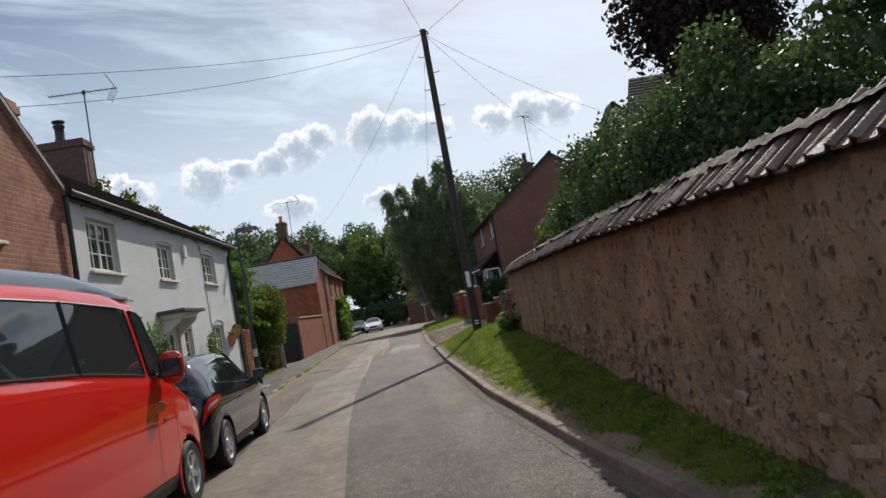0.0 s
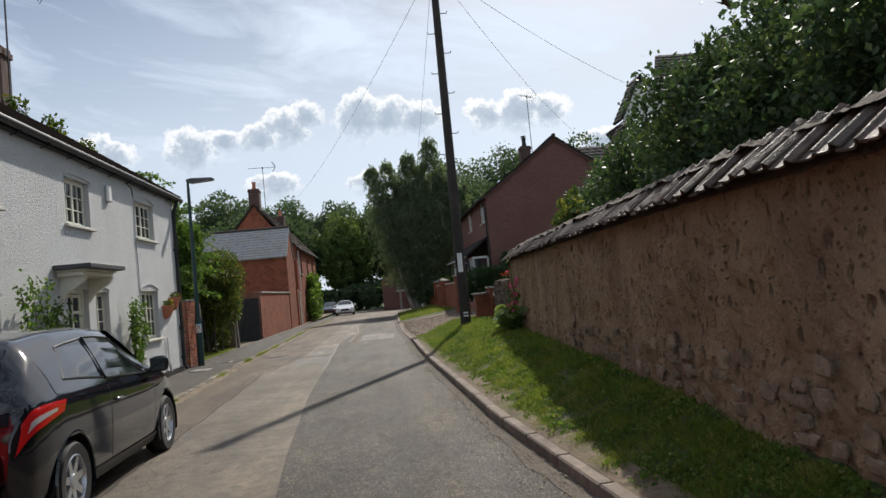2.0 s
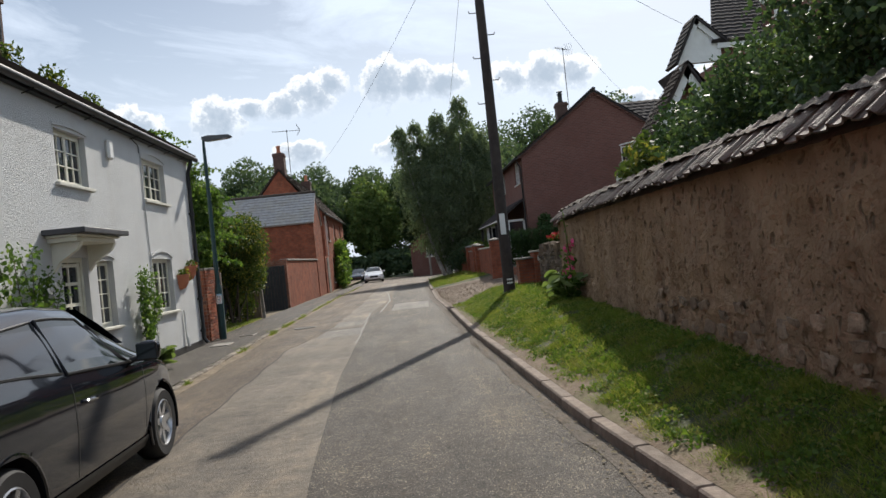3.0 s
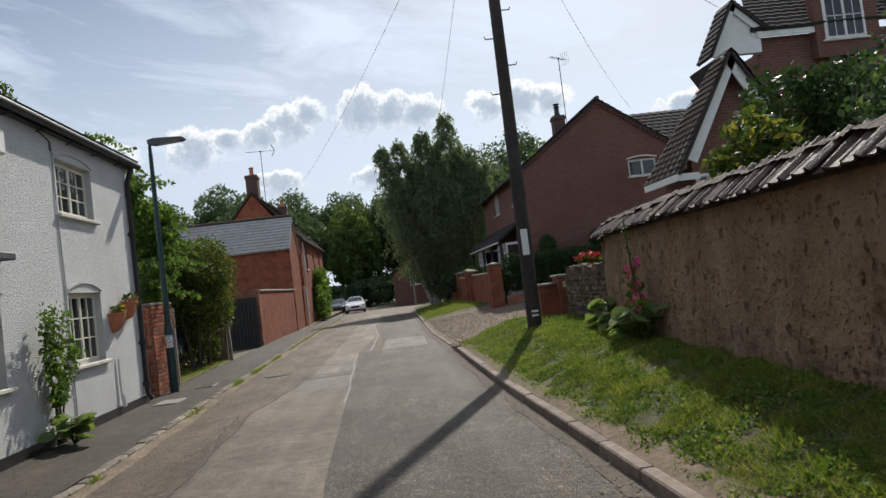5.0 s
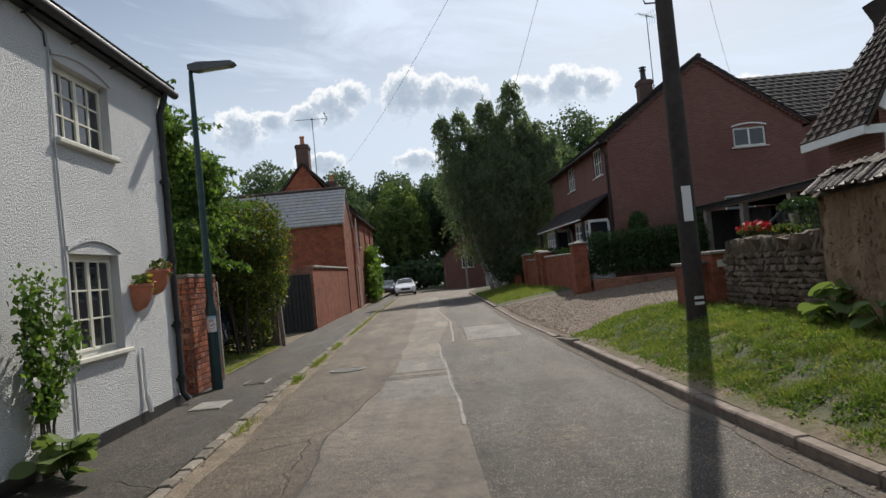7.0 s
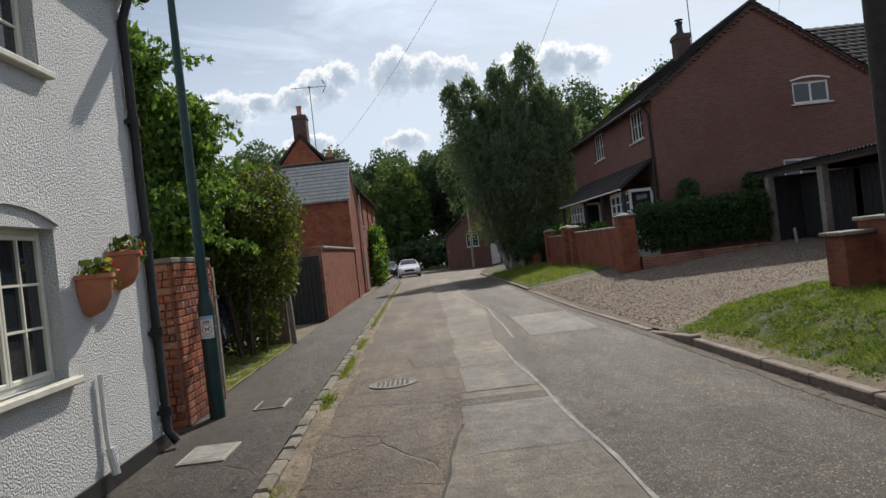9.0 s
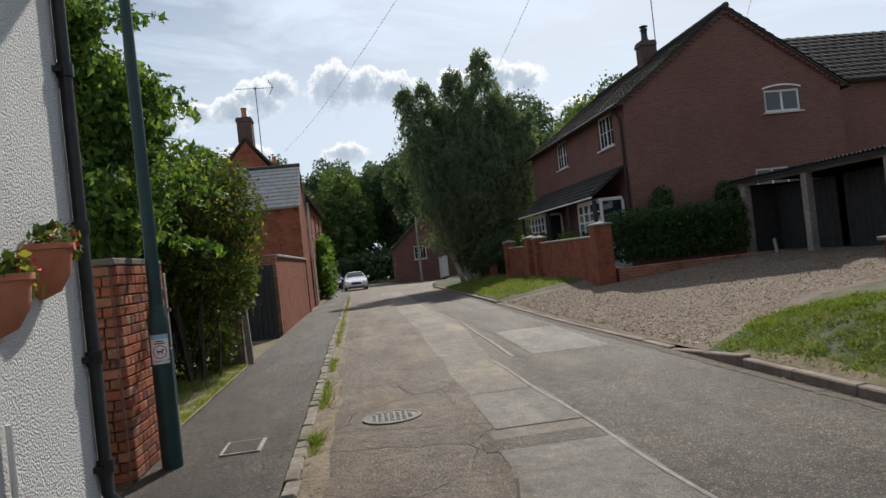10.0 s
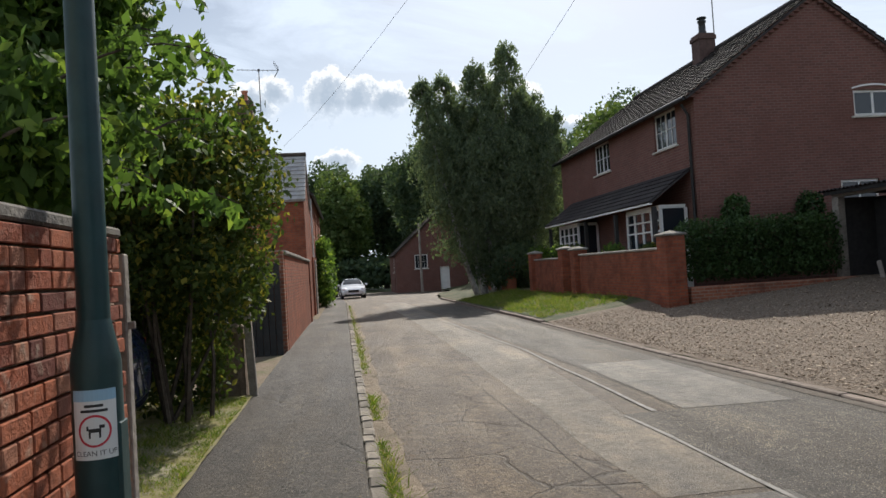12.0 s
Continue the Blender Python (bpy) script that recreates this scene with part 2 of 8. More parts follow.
M = {}
M["road_old"] = asphalt("worn_light_asphalt", (0.072, 0.053, 0.036), (0.166, 0.125, 0.087), (0.36, 0.29, 0.20), cracked=0.6)
M["road_new"] = asphalt("newer_dark_asphalt", (0.032, 0.026, 0.020), (0.112, 0.093, 0.071), (0.42, 0.355, 0.27))
M["road_patch"] = asphalt("pale_repair_asphalt", (0.128, 0.115, 0.098), (0.215, 0.196, 0.168), (0.32, 0.29, 0.245))
M["pavement"] = asphalt("pavement_asphalt", (0.028, 0.023, 0.018), (0.080, 0.066, 0.052), (0.24, 0.20, 0.155), cracked=0.5)
M["road_lane"] = asphalt("smooth_pale_asphalt", (0.140, 0.117, 0.090), (0.202, 0.171, 0.133), (0.28, 0.24, 0.19))
M["crack"] = surface("dark_crack", (0.045, 0.040, 0.035), (0.07, 0.06, 0.05), 20, 0.95, 0.2, 80)
M["grit"] = surface("sandy_grit", (0.19, 0.145, 0.10), (0.33, 0.265, 0.19), 40, 0.95, 0.8, 90, (0.11, 0.09, 0.065), 2.5, 0.8)
M["grit_dark"] = surface("leaf_mould", (0.10, 0.082, 0.064), (0.19, 0.158, 0.125), 34, 0.95, 0.8, 90, (0.12, 0.105, 0.09), 1.6, 0.9)
M["seal"] = surface("pale_joint_seal", (0.17, 0.158, 0.14), (0.30, 0.285, 0.255), 7, 0.85, 0.2, 80)
# chimney brick: the backlit stacks' shade is put into an even dark tone
M["dark_chimney_brick"] = surface("dark_chimney_brick", (0.075, 0.045, 0.038), (0.125, 0.075, 0.060), 9, 0.9, 0.4, 30)
M["kerb"] = surface("kerb_concrete", (0.165, 0.128, 0.100), (0.27, 0.212, 0.168), 12, 0.85, 0.35, 90, (0.105, 0.078, 0.058), 1.3, 0.7, vary=0.12)
M["sett"] = surface("edging_stone", (0.22, 0.20, 0.17), (0.36, 0.33, 0.28), 18, 0.85, 0.4, 70, (0.10, 0.085, 0.07), 3.0, 0.7, vary=0.3)
M["edging"] = surface("dirty_edging_stone", (0.17, 0.145, 0.115), (0.29, 0.25, 0.20), 18, 0.88, 0.4, 70, (0.09, 0.075, 0.058), 3.0, 0.8, vary=0.3)
M["soil"] = surface("dry_soil", (0.13, 0.092, 0.062), (0.24, 0.18, 0.125), 14, 0.95, 0.6, 60, (0.10, 0.11, 0.04), 1.6, 0.8)
M["turf"] = surface("turf", (0.026, 0.034, 0.012), (0.062, 0.078, 0.022), 9, 0.9, 0.8, 40, (0.17, 0.135, 0.075), 1.1, 0.75)
M["gravel"] = surface("gravel", (0.11, 0.082, 0.060), (0.26, 0.200, 0.145), 55, 0.9, 1.0, 60, (0.13, 0.098, 0.07), 0.9, 0.6)
M["moss"] = surface("mossy_gravel", (0.16, 0.14, 0.05), (0.27, 0.235, 0.10), 9, 0.9, 0.7, 45, (0.30, 0.27, 0.22), 2.0, 0.6)
M["meadow"] = surface("far_grass", (0.06, 0.085, 0.025), (0.10, 0.13, 0.04), 0.6, 0.95, 0.3, 8)
M["render"] = None
M["brick_old"] = brickwork("old_red_brick", ((0.33, 0.105, 0.055), (0.43, 0.150, 0.078), (0.22, 0.085, 0.055)), (0.38, 0.29, 0.22), joint=0.012)
M["brick_orange"] = brickwork("orange_brick", ((0.29, 0.072, 0.034), (0.42, 0.118, 0.052), (0.19, 0.055, 0.032)), (0.22, 0.125, 0.085), joint=0.012, dirt=(0.16, 0.07, 0.045))
M["brick_new"] = brickwork("machine_red_brick", ((0.150, 0.070, 0.056), (0.222, 0.097, 0.074), (0.13, 0.063, 0.052)), (0.23, 0.155, 0.125), dirt=(0.14, 0.063, 0.048), wear=0.10)


def fired_brick(name):
    m, n = fresh(name)
    vec = n.add("ShaderNodeNewGeometry").outputs["Position"]
    r = n.add("ShaderNodeObjectInfo").outputs["Random"]
    col = n.ramp(r, [(0.0, (0.12, 0.045, 0.038)), (0.2, (0.28, 0.082, 0.046)), (0.45, (0.37, 0.118, 0.060)), (0.7, (0.31, 0.122, 0.074)), (0.86, (0.19, 0.075, 0.055)), (1.0, (0.41, 0.185, 0.110))])
    col = n.mix(n.ramp(n.noise(vec, 20.0, 7.0, 0.65), [(0.42, g3(0)), (0.70, g3(0.6))]), col, (0.16, 0.080, 0.060, 1))
    col = n.mix(n.ramp(n.noise(vec, 9.0, 5.0, 0.6), [(0.58, g3(0)), (0.72, g3(0.5))]), col, (0.44, 0.36, 0.28, 1))
    h = n.math("ADD", n.noise(vec, 80.0, 5.0), n.math("MULTIPLY", n.noise(vec, 18.0, 4.0), 1.5))
    normal = n.add("ShaderNodeBump", Strength=0.6, Distance=0.012, Height=h).outputs[0]
    principled(n, col, 0.9, 0.0, normal, Specular_IOR_Level=0.15)
    return m



def pebbles(name):
    """Loose chippings, each of its own tone."""
    m, n = fresh(name)
    r = n.add("ShaderNodeNewGeometry").outputs["Random Per Island"]
    col = n.ramp(r, [(0.0, (0.09, 0.062, 0.043)), (0.35, (0.20, 0.142, 0.098)), (0.7, (0.33, 0.245, 0.17)), (1.0, (0.56, 0.46, 0.34))])
    principled(n, col, 0.85, 0.0, None, Specular_IOR_Level=0.3)
    return m


M["pebble"] = pebbles("drive_chippings")
M["brick"] = fired_brick("handmade_brick")
M["mortar"] = surface("lime_mortar", (0.27, 0.205, 0.155), (0.38, 0.30, 0.235), 24, 0.95, 0.5, 90, (0.24, 0.18, 0.14), 2.5, 0.6)
M["cob"] = None
M["coping"] = surface("lichened_dark_slab", (0.075, 0.068, 0.062), (0.15, 0.135, 0.12), 9, 0.9, 0.6, 40, (0.22, 0.20, 0.16), 3.0, 0.5)
M["pantile"] = surface("weathered_clay_pantile", (0.075, 0.050, 0.040), (0.165, 0.112, 0.086), 15, 0.62, 0.6, 60, (0.15, 0.135, 0.105), 3.2, 0.65, vary=0.35)
M["old_mortar"] = surface("crumbling_mortar", (0.115, 0.092, 0.074), (0.21, 0.175, 0.14), 12, 0.95, 0.9, 40, (0.065, 0.055, 0.042), 2.0, 0.8)
M["wall_rubble"] = surface("earthy_rubble", (0.21, 0.150, 0.100), (0.37, 0.27, 0.185), 11, 0.95, 0.9, 40, (0.13, 0.092, 0.064), 5.0, 0.8, vary=0.16)
M["stone"] = surface("ironstone", (0.105, 0.074, 0.052), (0.215, 0.16, 0.11), 9, 0.9, 0.8, 30, (0.09, 0.075, 0.06), 2.2, 0.7, vary=0.35)
M["slate"] = surface("grey_slate", (0.22, 0.213, 0.21), (0.36, 0.345, 0.335), 5, 0.75, 0.3, 50, (0.30, 0.27, 0.21), 1.2, 0.6, vary=0.25)
M["roof_dark"] = surface("dark_concrete_tile", (0.035, 0.031, 0.032), (0.065, 0.057, 0.056), 7, 0.9, 0.3, 40, (0.085, 0.08, 0.068), 0.8, 0.5, spec=0.12)
M["roof_brown"] = surface("brown_clay_tile", (0.046, 0.036, 0.032), (0.085, 0.062, 0.052), 7, 0.9, 0.3, 40, (0.085, 0.078, 0.06), 0.8, 0.6, spec=0.15)
M["white_wood"] = surface("white_painted_wood", (0.74, 0.73, 0.69), (0.82, 0.81, 0.77), 5, 0.5, 0.05, 40, (0.62, 0.60, 0.54), 2.0, 0.4)
M["cream"] = surface("cream_painted_wood", (0.68, 0.66, 0.55), (0.76, 0.74, 0.63), 5, 0.5, 0.05, 40, (0.55, 0.52, 0.42), 2.0, 0.4)
M["sill"] = surface("pale_stone_sill", (0.55, 0.53, 0.46), (0.66, 0.64, 0.56), 10, 0.75, 0.2, 60, (0.38, 0.36, 0.30), 3.0, 0.5)
M["black_metal"] = surface("black_painted_iron", (0.012, 0.013, 0.014), (0.022, 0.023, 0.024), 12, 0.4, 0.1, 50, (0.05, 0.045, 0.04), 3.0, 0.5)
M["green_metal"] = surface("dark_green_painted_steel", (0.006, 0.032, 0.034), (0.011, 0.046, 0.048), 9, 0.42, 0.08, 40, (0.03, 0.05, 0.045), 3.0, 0.5)
M["grey_metal"] = surface("galvanised_steel", (0.28, 0.29, 0.30), (0.42, 0.43, 0.44), 12, 0.45, 0.1, 50, metal=0.7)
M["aerial_metal"] = surface("weathered_aerial_metal", (0.07, 0.072, 0.075), (0.13, 0.132, 0.135), 12, 0.6, 0.05, 50, metal=0.3)
M["lamp_grey"] = surface("grey_lamp_housing", (0.075, 0.078, 0.08), (0.12, 0.123, 0.125), 9, 0.5, 0.05, 40)
M["tar_wood"] = surface("creosoted_pole_wood", (0.020, 0.015, 0.013), (0.045, 0.033, 0.027), 8, 0.75, 0.5, 34, (0.065, 0.050, 0.042), 1.2, 0.6)
M["grey_wood"] = surface("weathered_timber", (0.20, 0.17, 0.14), (0.34, 0.30, 0.26), 14, 0.85, 0.5, 30, (0.12, 0.10, 0.085), 2.0, 0.6, vary=0.2)
M["dark_wood"] = surface("dark_stained_timber", (0.020, 0.019, 0.019), (0.040, 0.038, 0.036), 8, 0.7, 0.3, 30)
M["bark"] = surface("bark", (0.055, 0.042, 0.032), (0.12, 0.095, 0.075), 12, 0.9, 0.8, 24, vary=0.2)
M["birch_bark"] = surface("birch_bark", (0.30, 0.28, 0.25), (0.48, 0.46, 0.42), 6, 0.8, 0.4, 24, (0.06, 0.05, 0.045), 3.5, 0.9)
M["terracotta"] = surface("terracotta", (0.42, 0.145, 0.075), (0.52, 0.20, 0.11), 10, 0.8, 0.2, 60, (0.33, 0.15, 0.10), 4.0, 0.5)
M["glass"] = glass("window_glass")
M["lead"] = surface("lead_flashing", (0.05, 0.05, 0.054), (0.09, 0.09, 0.097), 6, 0.55, 0.15, 30)
M["rubber"] = plain("tyre_rubber", (0.014, 0.014, 0.015), 0.75)
M["black_plastic"] = plain("black_plastic", (0.012, 0.012, 0.013), 0.5)
M["alloy"] = plain("silver_alloy", (0.50, 0.51, 0.53), 0.3, 0.8)
M["red_lens"] = plain("red_lamp_lens", (0.56, 0.012, 0.016), 0.12, 0.0, 1.0)
M["clear_lens"] = plain("clear_lamp_lens", (0.55, 0.50, 0.50), 0.12, 0.1, 1.0)
M["paint_black"] = car_paint("black_car_paint", (0.006, 0.008, 0.013), 1.0)
M["paint_red"] = car_paint("red_car_paint", (0.62, 0.018, 0.010), 0.8, 0.0)
M["paint_white"] = car_paint("white_car_paint", (0.72, 0.73, 0.74), 1.0, 0.0)
M["paint_blue"] = car_paint("dark_blue_car_paint", (0.012, 0.022, 0.055))
M["paint_grey"] = car_paint("grey_van_roof", (0.13, 0.16, 0.20), 0.3, 0.0)
M["car_glass"] = glass("tinted_car_glass", (0.018, 0.024, 0.025), 1.55)
M["paper"] = plain("white_paper_notice", (0.72, 0.72, 0.70), 0.6)
M["ink"] = plain("black_ink", (0.02, 0.02, 0.02), 0.6)
M["red_ink"] = plain("red_ink", (0.55, 0.03, 0.05), 0.6)
M["blue_ink"] = plain("blue_ink", (0.30, 0.48, 0.62), 0.6)
M["petal_pink"] = plain("pink_petal", (0.72, 0.06, 0.20), 0.6)
M["petal_red"] = plain("red_petal", (0.62, 0.025, 0.03), 0.6)
M["petal_white"] = plain("white_petal", (0.80, 0.78, 0.72), 0.6)
M["cable"] = plain("black_cable", (0.05, 0.05, 0.055), 0.6)
M["manhole"] = surface("worn_iron_cover", (0.13, 0.12, 0.105), (0.22, 0.205, 0.18), 60, 0.7, 0.8, 60)
M["copper_beech"] = foliage("purple_leaves", (0.016, 0.016, 0.019), (0.051, 0.035, 0.038), (0.06, 0.03, 0.02), 0.4, 0.25)
M["leaf_hedge"] = foliage("glossy_hedge_leaves", (0.030, 0.056, 0.032), (0.076, 0.124, 0.060), (0.13, 0.18, 0.07), 0.36, 0.36)
M["leaf_near"] = foliage("shrub_leaves", (0.044, 0.088, 0.024), (0.118, 0.195, 0.048), (0.20, 0.28, 0.06), 0.4, 0.52)
M["leaf_gold"] = foliage("yellowing_shrub_leaves", (0.036, 0.064, 0.018), (0.092, 0.124, 0.033), (0.28, 0.25, 0.05), 0.45, 0.42)
M["leaf_mallow"] = foliage("pale_broad_leaves", (0.090, 0.135, 0.050), (0.190, 0.250, 0.095), (0.26, 0.28, 0.12), 0.5, 0.4)
M["leaf_wood"] = foliage("woodland_leaves", (0.045, 0.074, 0.046), (0.100, 0.145, 0.080), (0.11, 0.14, 0.07), 0.55, 0.40)
M["leaf_pale"] = foliage("pale_woodland_leaves", (0.068, 0.108, 0.038), (0.145, 0.205, 0.066), (0.15, 0.18, 0.06), 0.55, 0.40)
M["leaf_birch"] = foliage("birch_leaves", (0.080, 0.114, 0.074), (0.185, 0.232, 0.144), (0.20, 0.24, 0.14), 0.5, 0.50)
M["leaf_ivy"] = foliage("ivy_leaves", (0.021, 0.048, 0.018), (0.060, 0.105, 0.033), None, 0.35, 0.2)
M["weed"] = foliage("weed_leaves", (0.050, 0.098, 0.020), (0.150, 0.225, 0.045), (0.26, 0.26, 0.08), 0.5, 0.4)
M["blade"] = foliage("grass_blades", (0.058, 0.105, 0.018), (0.190, 0.265, 0.042), (0.36, 0.31, 0.12), 0.5, 0.5, (0.27, 0.26, 0.07))


def roughcast(name, a, b):
    """White pebbly render."""
    m, n = fresh(name)
    vec = n.add("ShaderNodeNewGeometry").outputs["Position"]
    col = n.mix(n.noise(vec, 1.2, 6.0, 0.65), rgb(a), rgb(b))
    streak = n.add("ShaderNodeSeparateXYZ", i0=vec)
    drawn = n.add("ShaderNodeCombineXYZ", X=streak.outputs[0], Y=streak.outputs[1], Z=n.math("MULTIPLY", streak.outputs[2], 0.12))
    col = n.mix(n.ramp(n.noise(drawn, 3.2, 5.0), [(0.52, g3(0)), (0.75, g3(0.28))]), col, (0.50, 0.48, 0.44, 1))
    peb = n.add("ShaderNodeTexVoronoi", Vector=vec, Scale=70.0)
    h = n.math("ADD", n.math("MULTIPLY", peb.outputs["Distance"], -1.0), n.math("MULTIPLY", n.noise(vec, 60.0, 6.0, 0.6), 1.3))
    normal = n.add("ShaderNodeBump", Strength=0.9, Distance=0.011, Height=h).outputs[0]
    principled(n, col, 0.85, 0.0, normal, Specular_IOR_Level=0.2)
    return m


def cob_wall(name):
    """Earth wall: brown mud with pits, straw-pale crumbs and embedded stones; the pits' shade is put into the colour.
    """
    m, n = fresh(name)
    vec = n.add("ShaderNodeNewGeometry").outputs["Position"]
    sep = n.add("ShaderNodeSeparateXYZ", i0=vec)
    drawn = n.add("ShaderNodeCombineXYZ", X=sep.outputs[0], Y=sep.outputs[1], Z=n.math("MULTIPLY", sep.outputs[2], 0.45))
    col = n.mix(n.ramp(n.noise(drawn, 2.0, 8.0, 0.65), [(0.34, g3(0)), (0.66, g3(1))]), (0.27, 0.180, 0.115, 1), (0.45, 0.315, 0.205, 1))
    col = n.mix(n.ramp(n.noise(vec, 0.7, 5.0), [(0.45, g3(0)), (0.70, g3(0.6))]), col, (0.39, 0.255, 0.135, 1))
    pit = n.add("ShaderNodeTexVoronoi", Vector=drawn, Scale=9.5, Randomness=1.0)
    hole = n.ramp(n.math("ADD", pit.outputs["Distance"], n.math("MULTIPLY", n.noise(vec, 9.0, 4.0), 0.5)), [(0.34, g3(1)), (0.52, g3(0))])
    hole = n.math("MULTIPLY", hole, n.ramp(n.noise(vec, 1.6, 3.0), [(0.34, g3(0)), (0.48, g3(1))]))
    # pits mixed towards near-black brown: their inner shade as colour
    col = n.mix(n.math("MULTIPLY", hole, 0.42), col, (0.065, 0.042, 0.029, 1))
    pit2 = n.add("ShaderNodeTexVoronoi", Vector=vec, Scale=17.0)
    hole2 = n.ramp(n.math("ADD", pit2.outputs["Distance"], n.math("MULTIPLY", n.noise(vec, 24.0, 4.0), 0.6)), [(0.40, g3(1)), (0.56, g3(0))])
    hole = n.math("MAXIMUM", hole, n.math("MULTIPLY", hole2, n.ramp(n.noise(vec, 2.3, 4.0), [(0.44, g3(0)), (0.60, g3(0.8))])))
    # small holes get the same painted shade
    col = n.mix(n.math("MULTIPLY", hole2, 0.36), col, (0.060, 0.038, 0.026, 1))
    crumb = n.ramp(n.noise(vec, 30.0, 3.0), [(0.68, g3(0)), (0.76, g3(0.7))])
    col = n.mix(crumb, col, (0.46, 0.37, 0.27, 1))
    h = n.math("SUBTRACT", n.math("ADD", n.noise(vec, 24.0, 6.0, 0.65), n.math("MULTIPLY", n.noise(vec, 5.0, 5.0), 1.5)), n.math("MULTIPLY", hole, 1.6))
    normal = n.add("ShaderNodeBump", Strength=1.0, Distance=0.055, Height=h).outputs[0]
    principled(n, col, 0.95, 0.0, normal, Specular_IOR_Level=0.1)
    return m


M["render"] = roughcast("white_roughcast", (0.53, 0.535, 0.53), (0.64, 0.645, 0.635))
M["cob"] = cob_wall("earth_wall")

# ---- mesh helpers ----


class Geo:
    """Collects vertices and faces; turned into one mesh by part() or thing()."""

    def __init__(self):
        self.v, self.f = [], []

    def add(self, verts, faces, m=None):
        k = len(self.v)
        self.v += [tuple(m @ Vector(p)) if m is not None else tuple(p) for p in verts]
        self.f += [tuple(k + i for i in f) for f in faces]
        return self

    def box(self, lo, hi, m=None, b=0.0):
        (x0, y0, z0), (x1, y1, z1) = lo, hi
        if not b:
            vs = [(x, y, z) for x in (x0, x1) for y in (y0, y1) for z in (z0, z1)]
            return self.add(vs, [(0, 1, 3, 2), (4, 6, 7, 5), (0, 4, 5, 1), (2, 3, 7, 6), (0, 2, 6, 4), (1, 5, 7, 3)], m)
        b = min(b, (x1 - x0) / 2.01, (y1 - y0) / 2.01, (z1 - z0) / 2.01)
        vs, idx = [], {}
        for i, x in enumerate((x0, x1)):
            for j, y in enumerate((y0, y1)):
                for k, z in enumerate((z0, z1)):
                    dx, dy, dz = (b if i == 0 else -b), (b if j == 0 else -b), (b if k == 0 else -b)
                    for a, p in enumerate(((x, y + dy, z + dz), (x + dx, y, z + dz), (x + dx, y + dy, z))):
                        idx[i, j, k, a] = len(vs)
                        vs.append(p)
        fs = []
        for i in (0, 1):
            q = [idx[i, 0, 0, 0], idx[i, 0, 1, 0], idx[i, 1, 1, 0], idx[i, 1, 0, 0]]
            fs.append(q if i == 0 else q[::-1])
            q = [idx[0, i, 0, 1], idx[1, i, 0, 1], idx[1, i, 1, 1], idx[0, i, 1, 1]]
            fs.append(q if i == 0 else q[::-1])
            q = [idx[0, 0, i, 2], idx[0, 1, i, 2], idx[1, 1, i, 2], idx[1, 0, i, 2]]
            fs.append(q if i == 0 else q[::-1])
        for p in (0, 1):
            for q in (0, 1):
                fs.append((idx[0, p, q, 1], idx[1, p, q, 1], idx[1, p, q, 2], idx[0, p, q, 2]))
                fs.append((idx[p, 0, q, 0], idx[p, 1, q, 0], idx[p, 1, q, 2], idx[p, 0, q, 2]))
                fs.append((idx[p, q, 0, 0], idx[p, q, 1, 0], idx[p, q, 1, 1], idx[p, q, 0, 1]))
                for r in (0, 1):
                    fs.append((idx[p, q, r, 0], idx[p, q, r, 1], idx[p, q, r, 2]))
        return self.add(vs, fs, m)

    def tube(self, pts, radii, n=10, m=None, caps=True):
        pts = [Vector(p) for p in pts]
        if not hasattr(radii, "__len__"):
            radii = [radii] * len(pts)
        vs, fs = [], []
        side = None
        for i, p in enumerate(pts):
            d = (pts[min(i + 1, len(pts) - 1)] - pts[max(i - 1, 0)]).normalized()
            if side is None:
                side = d.orthogonal().normalized()
            side = (side - d * side.dot(d)).normalized()
            up = d.cross(side)
            for k in range(n):
                a = 2 * math.pi * k / n
                vs.append(p + (side * math.cos(a) + up * math.sin(a)) * radii[i])
        for i in range(len(pts) - 1):
            for k in range(n):
                fs.append((i * n + k, i * n + (k + 1) % n, (i + 1) * n + (k + 1) % n, (i + 1) * n + k))
        if caps:
            fs.append(tuple(range(n))[::-1])
            fs.append(tuple((len(pts) - 1) * n + k for k in range(n)))
        return self.add(vs, fs, m)

    def prism(self, outline, axis, lo, hi, m=None):
        """An outline in the two other axes, drawn out along axis ('x': (y,z), 'y': (x,z), 'z': (x,y))."""
        def place(p, d):
            return {"x": (d, p[0], p[1]), "y": (p[0], d, p[1]), "z": (p[0], p[1], d)}[axis]
        n = len(outline)
        vs = [place(p, lo) for p in outline] + [place(p, hi) for p in outline]
        fs = [tuple(range(n))[::-1], tuple(range(n, 2 * n))] + [(i, (i + 1) % n, n + (i + 1) % n, n + i) for i in range(n)]
        return self.add(vs, fs, m)

    def grid(self, nu, nv, fn):
        vs = [fn(i / nu, j / nv) for i in range(nu + 1) for j in range(nv + 1)]
        fs = [(i * (nv + 1) + j, (i + 1) * (nv + 1) + j, (i + 1) * (nv + 1) + j + 1, i * (nv + 1) + j + 1) for i in range(nu) for j in range(nv)]
        return self.add(vs, fs)

    def lathe(self, profile, n=24, m=None):
        vs, fs = [], []
        for r, z in profile:
            for k in range(n):
                a = 2 * math.pi * k / n
                vs.append((r * math.cos(a), r * math.sin(a), z))
        for i in range(len(profile) - 1):
            for k in range(n):
                fs.append((i * n + k, i * n + (k + 1) % n, (i + 1) * n + (k + 1) % n, (i + 1) * n + k))
        return self.add(vs, fs, m)

